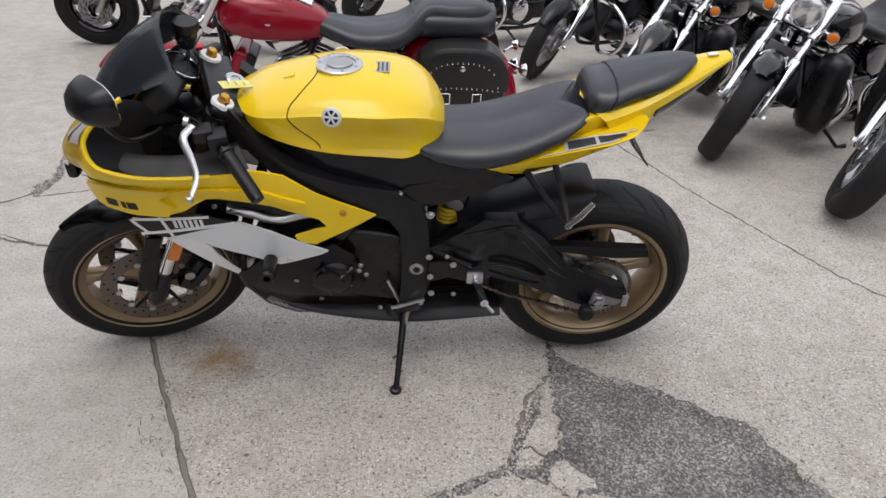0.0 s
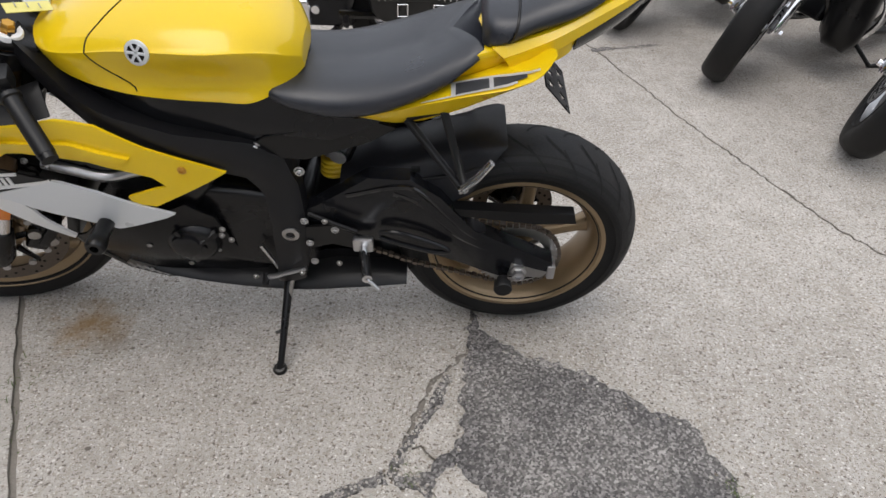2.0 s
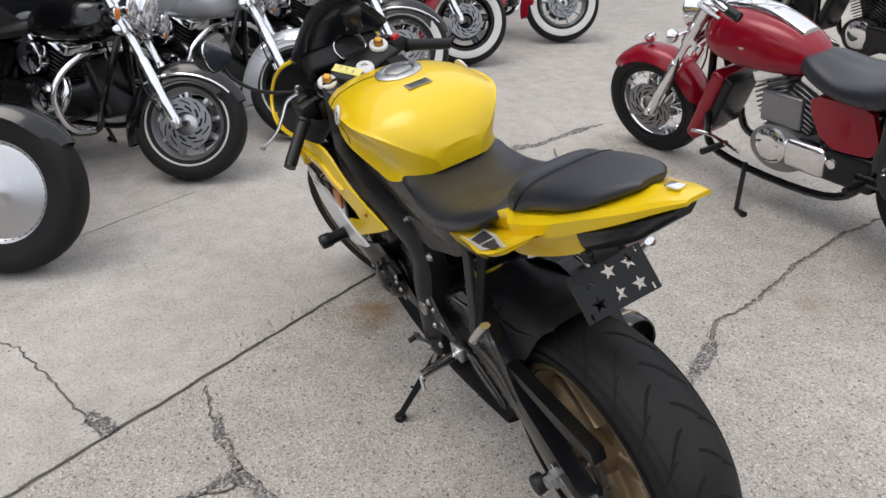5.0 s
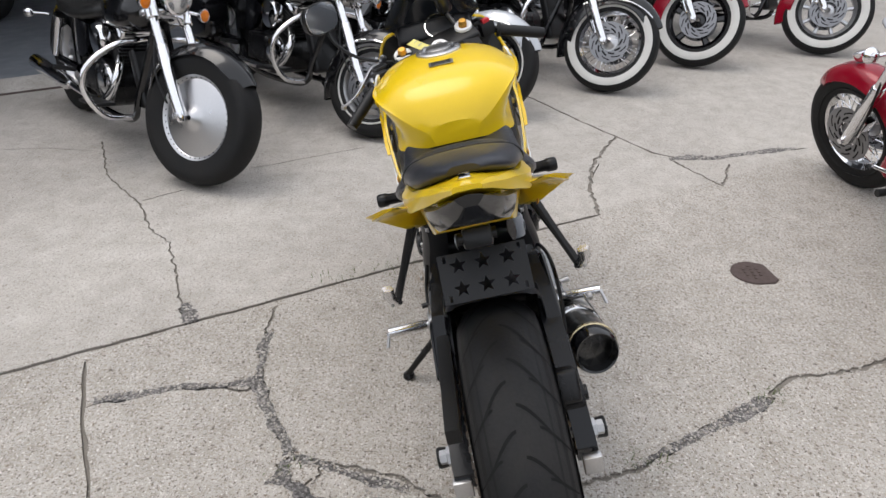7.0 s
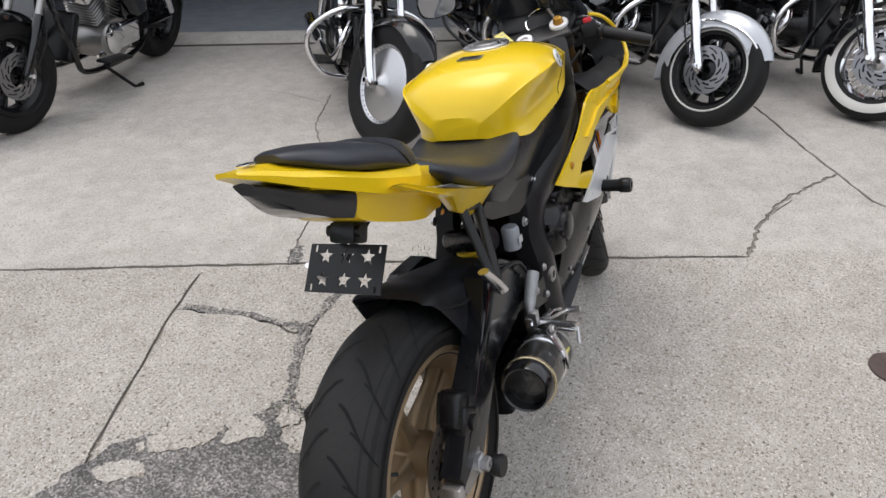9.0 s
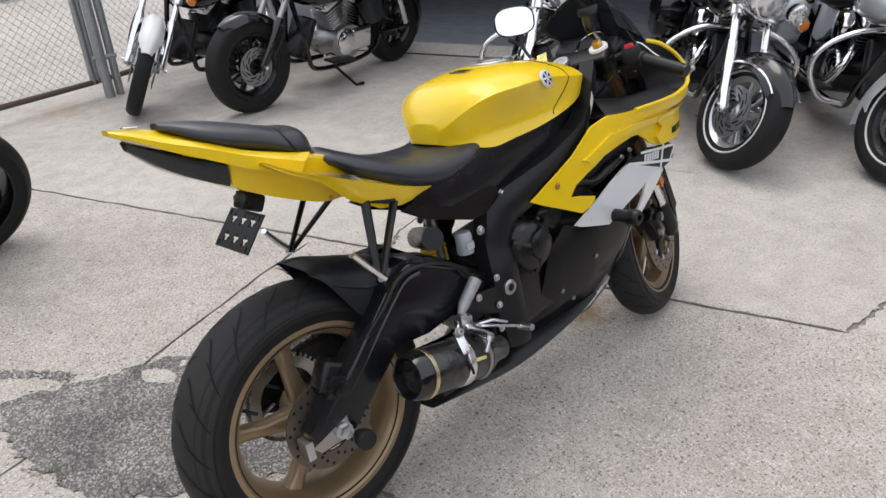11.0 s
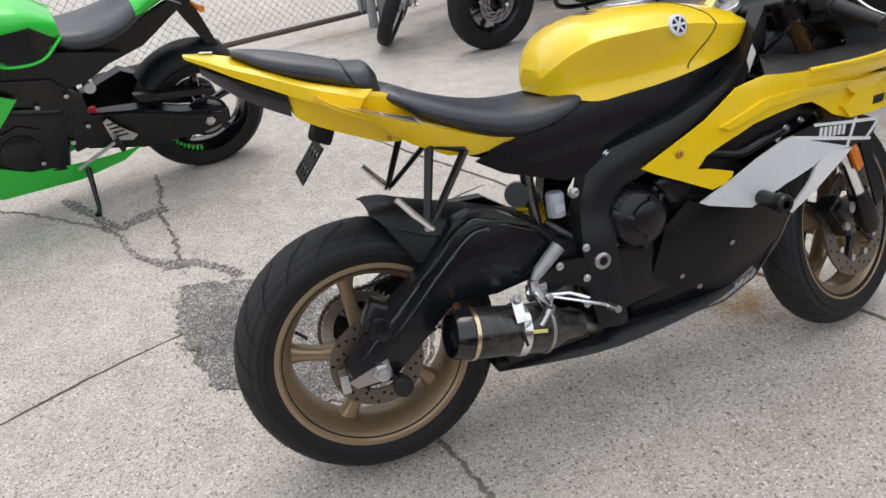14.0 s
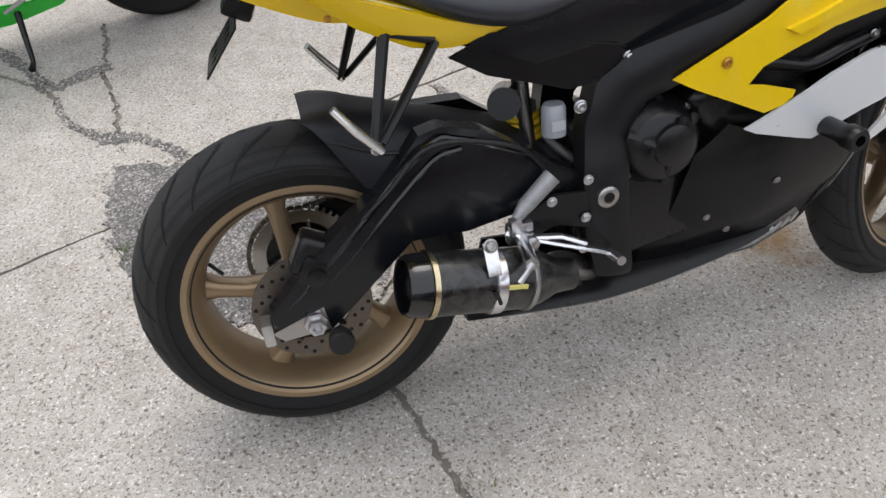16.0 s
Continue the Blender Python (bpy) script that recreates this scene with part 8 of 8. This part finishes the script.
    for s in (1, -1):
        part("clip_on_bar", tube([V(1.07, s * .12, .92), V(1.0, s * .34, .86)], .016, 10), PLASTIC, root)
        part("fork_leg", tube([V(WB, s * .10, .30), V(1.09, s * .10, .98)], .024, 12), SATIN, root)
        part("turn_signal", tube([V(-.05, s * .06, .86), V(-.07, s * .15, .86)], [.008, .016], 10), AMBER, root)
    tz = math.tan(radians(lean))
    part("kickstand", tube([V(.58, .13, .25), V(.60, .26, .26 * tz + .03), V(.615, .295, .295 * tz + .011)], [.014, .010, .014], 10), SATIN, root, "black kickstand")
    part("shock_reservoir", rod((.46, .06, .60), (.46, .11, .60), .025, 14), ALLOY, root)
    part("red_linkage", box((.48, .12, .50), (.03, .02, .04), .006), REDCAP, root, "red linkage")
    return root


green_bike((.94, -.27), 16, 14)


# ---- a car beyond the fence ----
def parked_car(place, heading):
    root = thing("parked_car", Matrix.Translation((*place, 0)) @ Matrix.Rotation(radians(heading), 4, "Z"), "dark grey parked car beyond the chain-link fence", "car")
    shell = [(x, [(.70, z0), (.86, z0 + .12), (.88, .62), (.84, .82), (.66, z1), (0, z1 + .03)]) for x, z0, z1 in ((-2.2, .38, .86), (-2.05, .26, .92), (-1.3, .20, .96), (0, .20, .98), (1.2, .20, .95), (2.0, .24, .84), (2.2, .36, .70))]
    part("car_body", body(shell, 4, 4), SATIN, root, "dark grey body")
    cabin = [(x, [(w * .98, .92), (w, 1.0), (w * .86, z), (0, z + .02)]) for x, w, z in ((-1.75, .66, 1.0), (-1.2, .74, 1.36), (-.2, .75, 1.44), (.5, .73, 1.36), (1.1, .66, 1.0))]
    part("cabin", body(cabin, 4, 4), SMOKE, root, "dark glazed cabin")
    for x in (-1.35, 1.35):
        for s in (1, -1):
            w = part("wheel", lathe([(.20, s * .74), (.22, s * .86), (.06, s * .84), (.05, s * .74)], 32, "Y", (x, 0, .32)), ALLOY, root, "alloy wheel")
            part("tyre", lathe([(r, s * .80 + h) for r, h in tyre_profile(.32, .22, .2, .02)], 40, "Y", (x, 0, .32)), RUBBER, w)
    return root


parked_car((.9, -10.6), 172)

# ---- the parked bikes ----
ROW = "cruisers parked in a row before the garage"
cruiser((-1.66, 0.66), 42, 8, 24, "black cruiser with a solid disc front wheel", wheel="solid", rim=ALLOY, wf=0.14, disc_side=(1,), lights="single", group=ROW)
cruiser((-2.30, 1.45), 42, 8, 26, "black touring cruiser with chrome fork and white-striped tyre", wheel="cast9", rf=0.285, rimf=0.195, rim=ALLOY, lights="nacelle", group=ROW, wrap=True, bags=GLOSS, stripe=True)
cruiser((-2.66, 2.12), 42, 8, 26, "silver-fendered cruiser with chrome fork", fender_paint=SILVER, paint=SILVER, rf=0.30, rimf=0.205, wheel="cast9", rim=CASE, stripe=True, wrap=True, lights="nacelle", group=ROW, bags=SILVER)
cruiser((-3.13, 2.95), 42, 8, 26, "black touring cruiser on whitewall tyres", whitewall=True, wheel="spoke", rf=0.315, wrap=True, lights="nacelle", group=ROW, bags=GLOSS)
cruiser((-3.74, 3.73), 42, 8, 26, "dark red cruiser on whitewall tyres", paint=RED, whitewall=True, rim=GLOSS, wrap=True, lights="bar", group=ROW)
cruiser((-4.06, 4.84), 42, 8, 26, "red touring cruiser on whitewall tyres", paint=RED, whitewall=True, wrap=True, lights="nacelle", group=ROW, wheel="cast9")
cruiser((-.985, -1.39), 18, 8, -8, "black cruiser with cast wheel beside the fence", fork=GLOSS, wheel="cast9", rim=CASE, lights="bare", fender=False, wf=0.13, guard=False, engine=STEEL)
cruiser((-0.40, -1.91), 34, 9, 36, "cruiser with white front fender beside the fence", fender_paint=WHITE, rf=0.34, rimf=0.26, wf=0.10, wheel="spoke", lights="single", guard=False)
FAR = "cruisers parked nose-in across the lot"
cruiser((1.62, 3.94), 215, 8, 28, "black touring cruiser with chrome fork and paper tag", lights="single", group=FAR, wheel="cast9", wf=0.13, tag=True, fender=False, dark_filler=True)
cruiser((2.0, 3.19), 215, 8, 28, "black cruiser with chrome engine guard", lights="single", group=FAR, wheel="cast9", dark_filler=True)
cruiser((1.24, 4.68), 215, 8, 28, "black cruiser with chrome fork", lights="single", group=FAR, dark_filler=True)
cruiser((0.76, 5.60), 215, 8, 28, "grey cruiser with slim front wheel", lights="single", group=FAR, paint=SATIN, rf=0.32, wf=0.11)
cruiser((-0.09, 6.46), 215, 8, 28, "black cruiser parked far along the row", group=FAR)
cruiser((-1.55, 3.87), 183.3, 9, 12, "dark red cruiser with laced wheels and studded black saddlebags", paint=RED, wheel="spoke", rf=0.29, rimf=0.20, bags=LEATHER, studs=True, wb=1.58, lights="single", guard=False, engine=ENGINE, floor=False, seat_mat=VINYL)
cruiser((-2.85, 6.19), 176, 8, 14, "black cruiser parked behind the red one", rim=GLOSS, lights="bare", fork=STEEL, guard=False, fender=False)
cruiser((-0.8, 7.5), 215, 8, 28, "dark cruiser at the end of the lot", group=FAR, rim=CASE)
cruiser((-5.40, -2.45), 80, 8, 0, "yellow and black machine inside the dark garage", paint=YELLOW, fork=YELLOW, rim=GLOSS, lights="bare", guard=False, fender=False, z0=0.055)
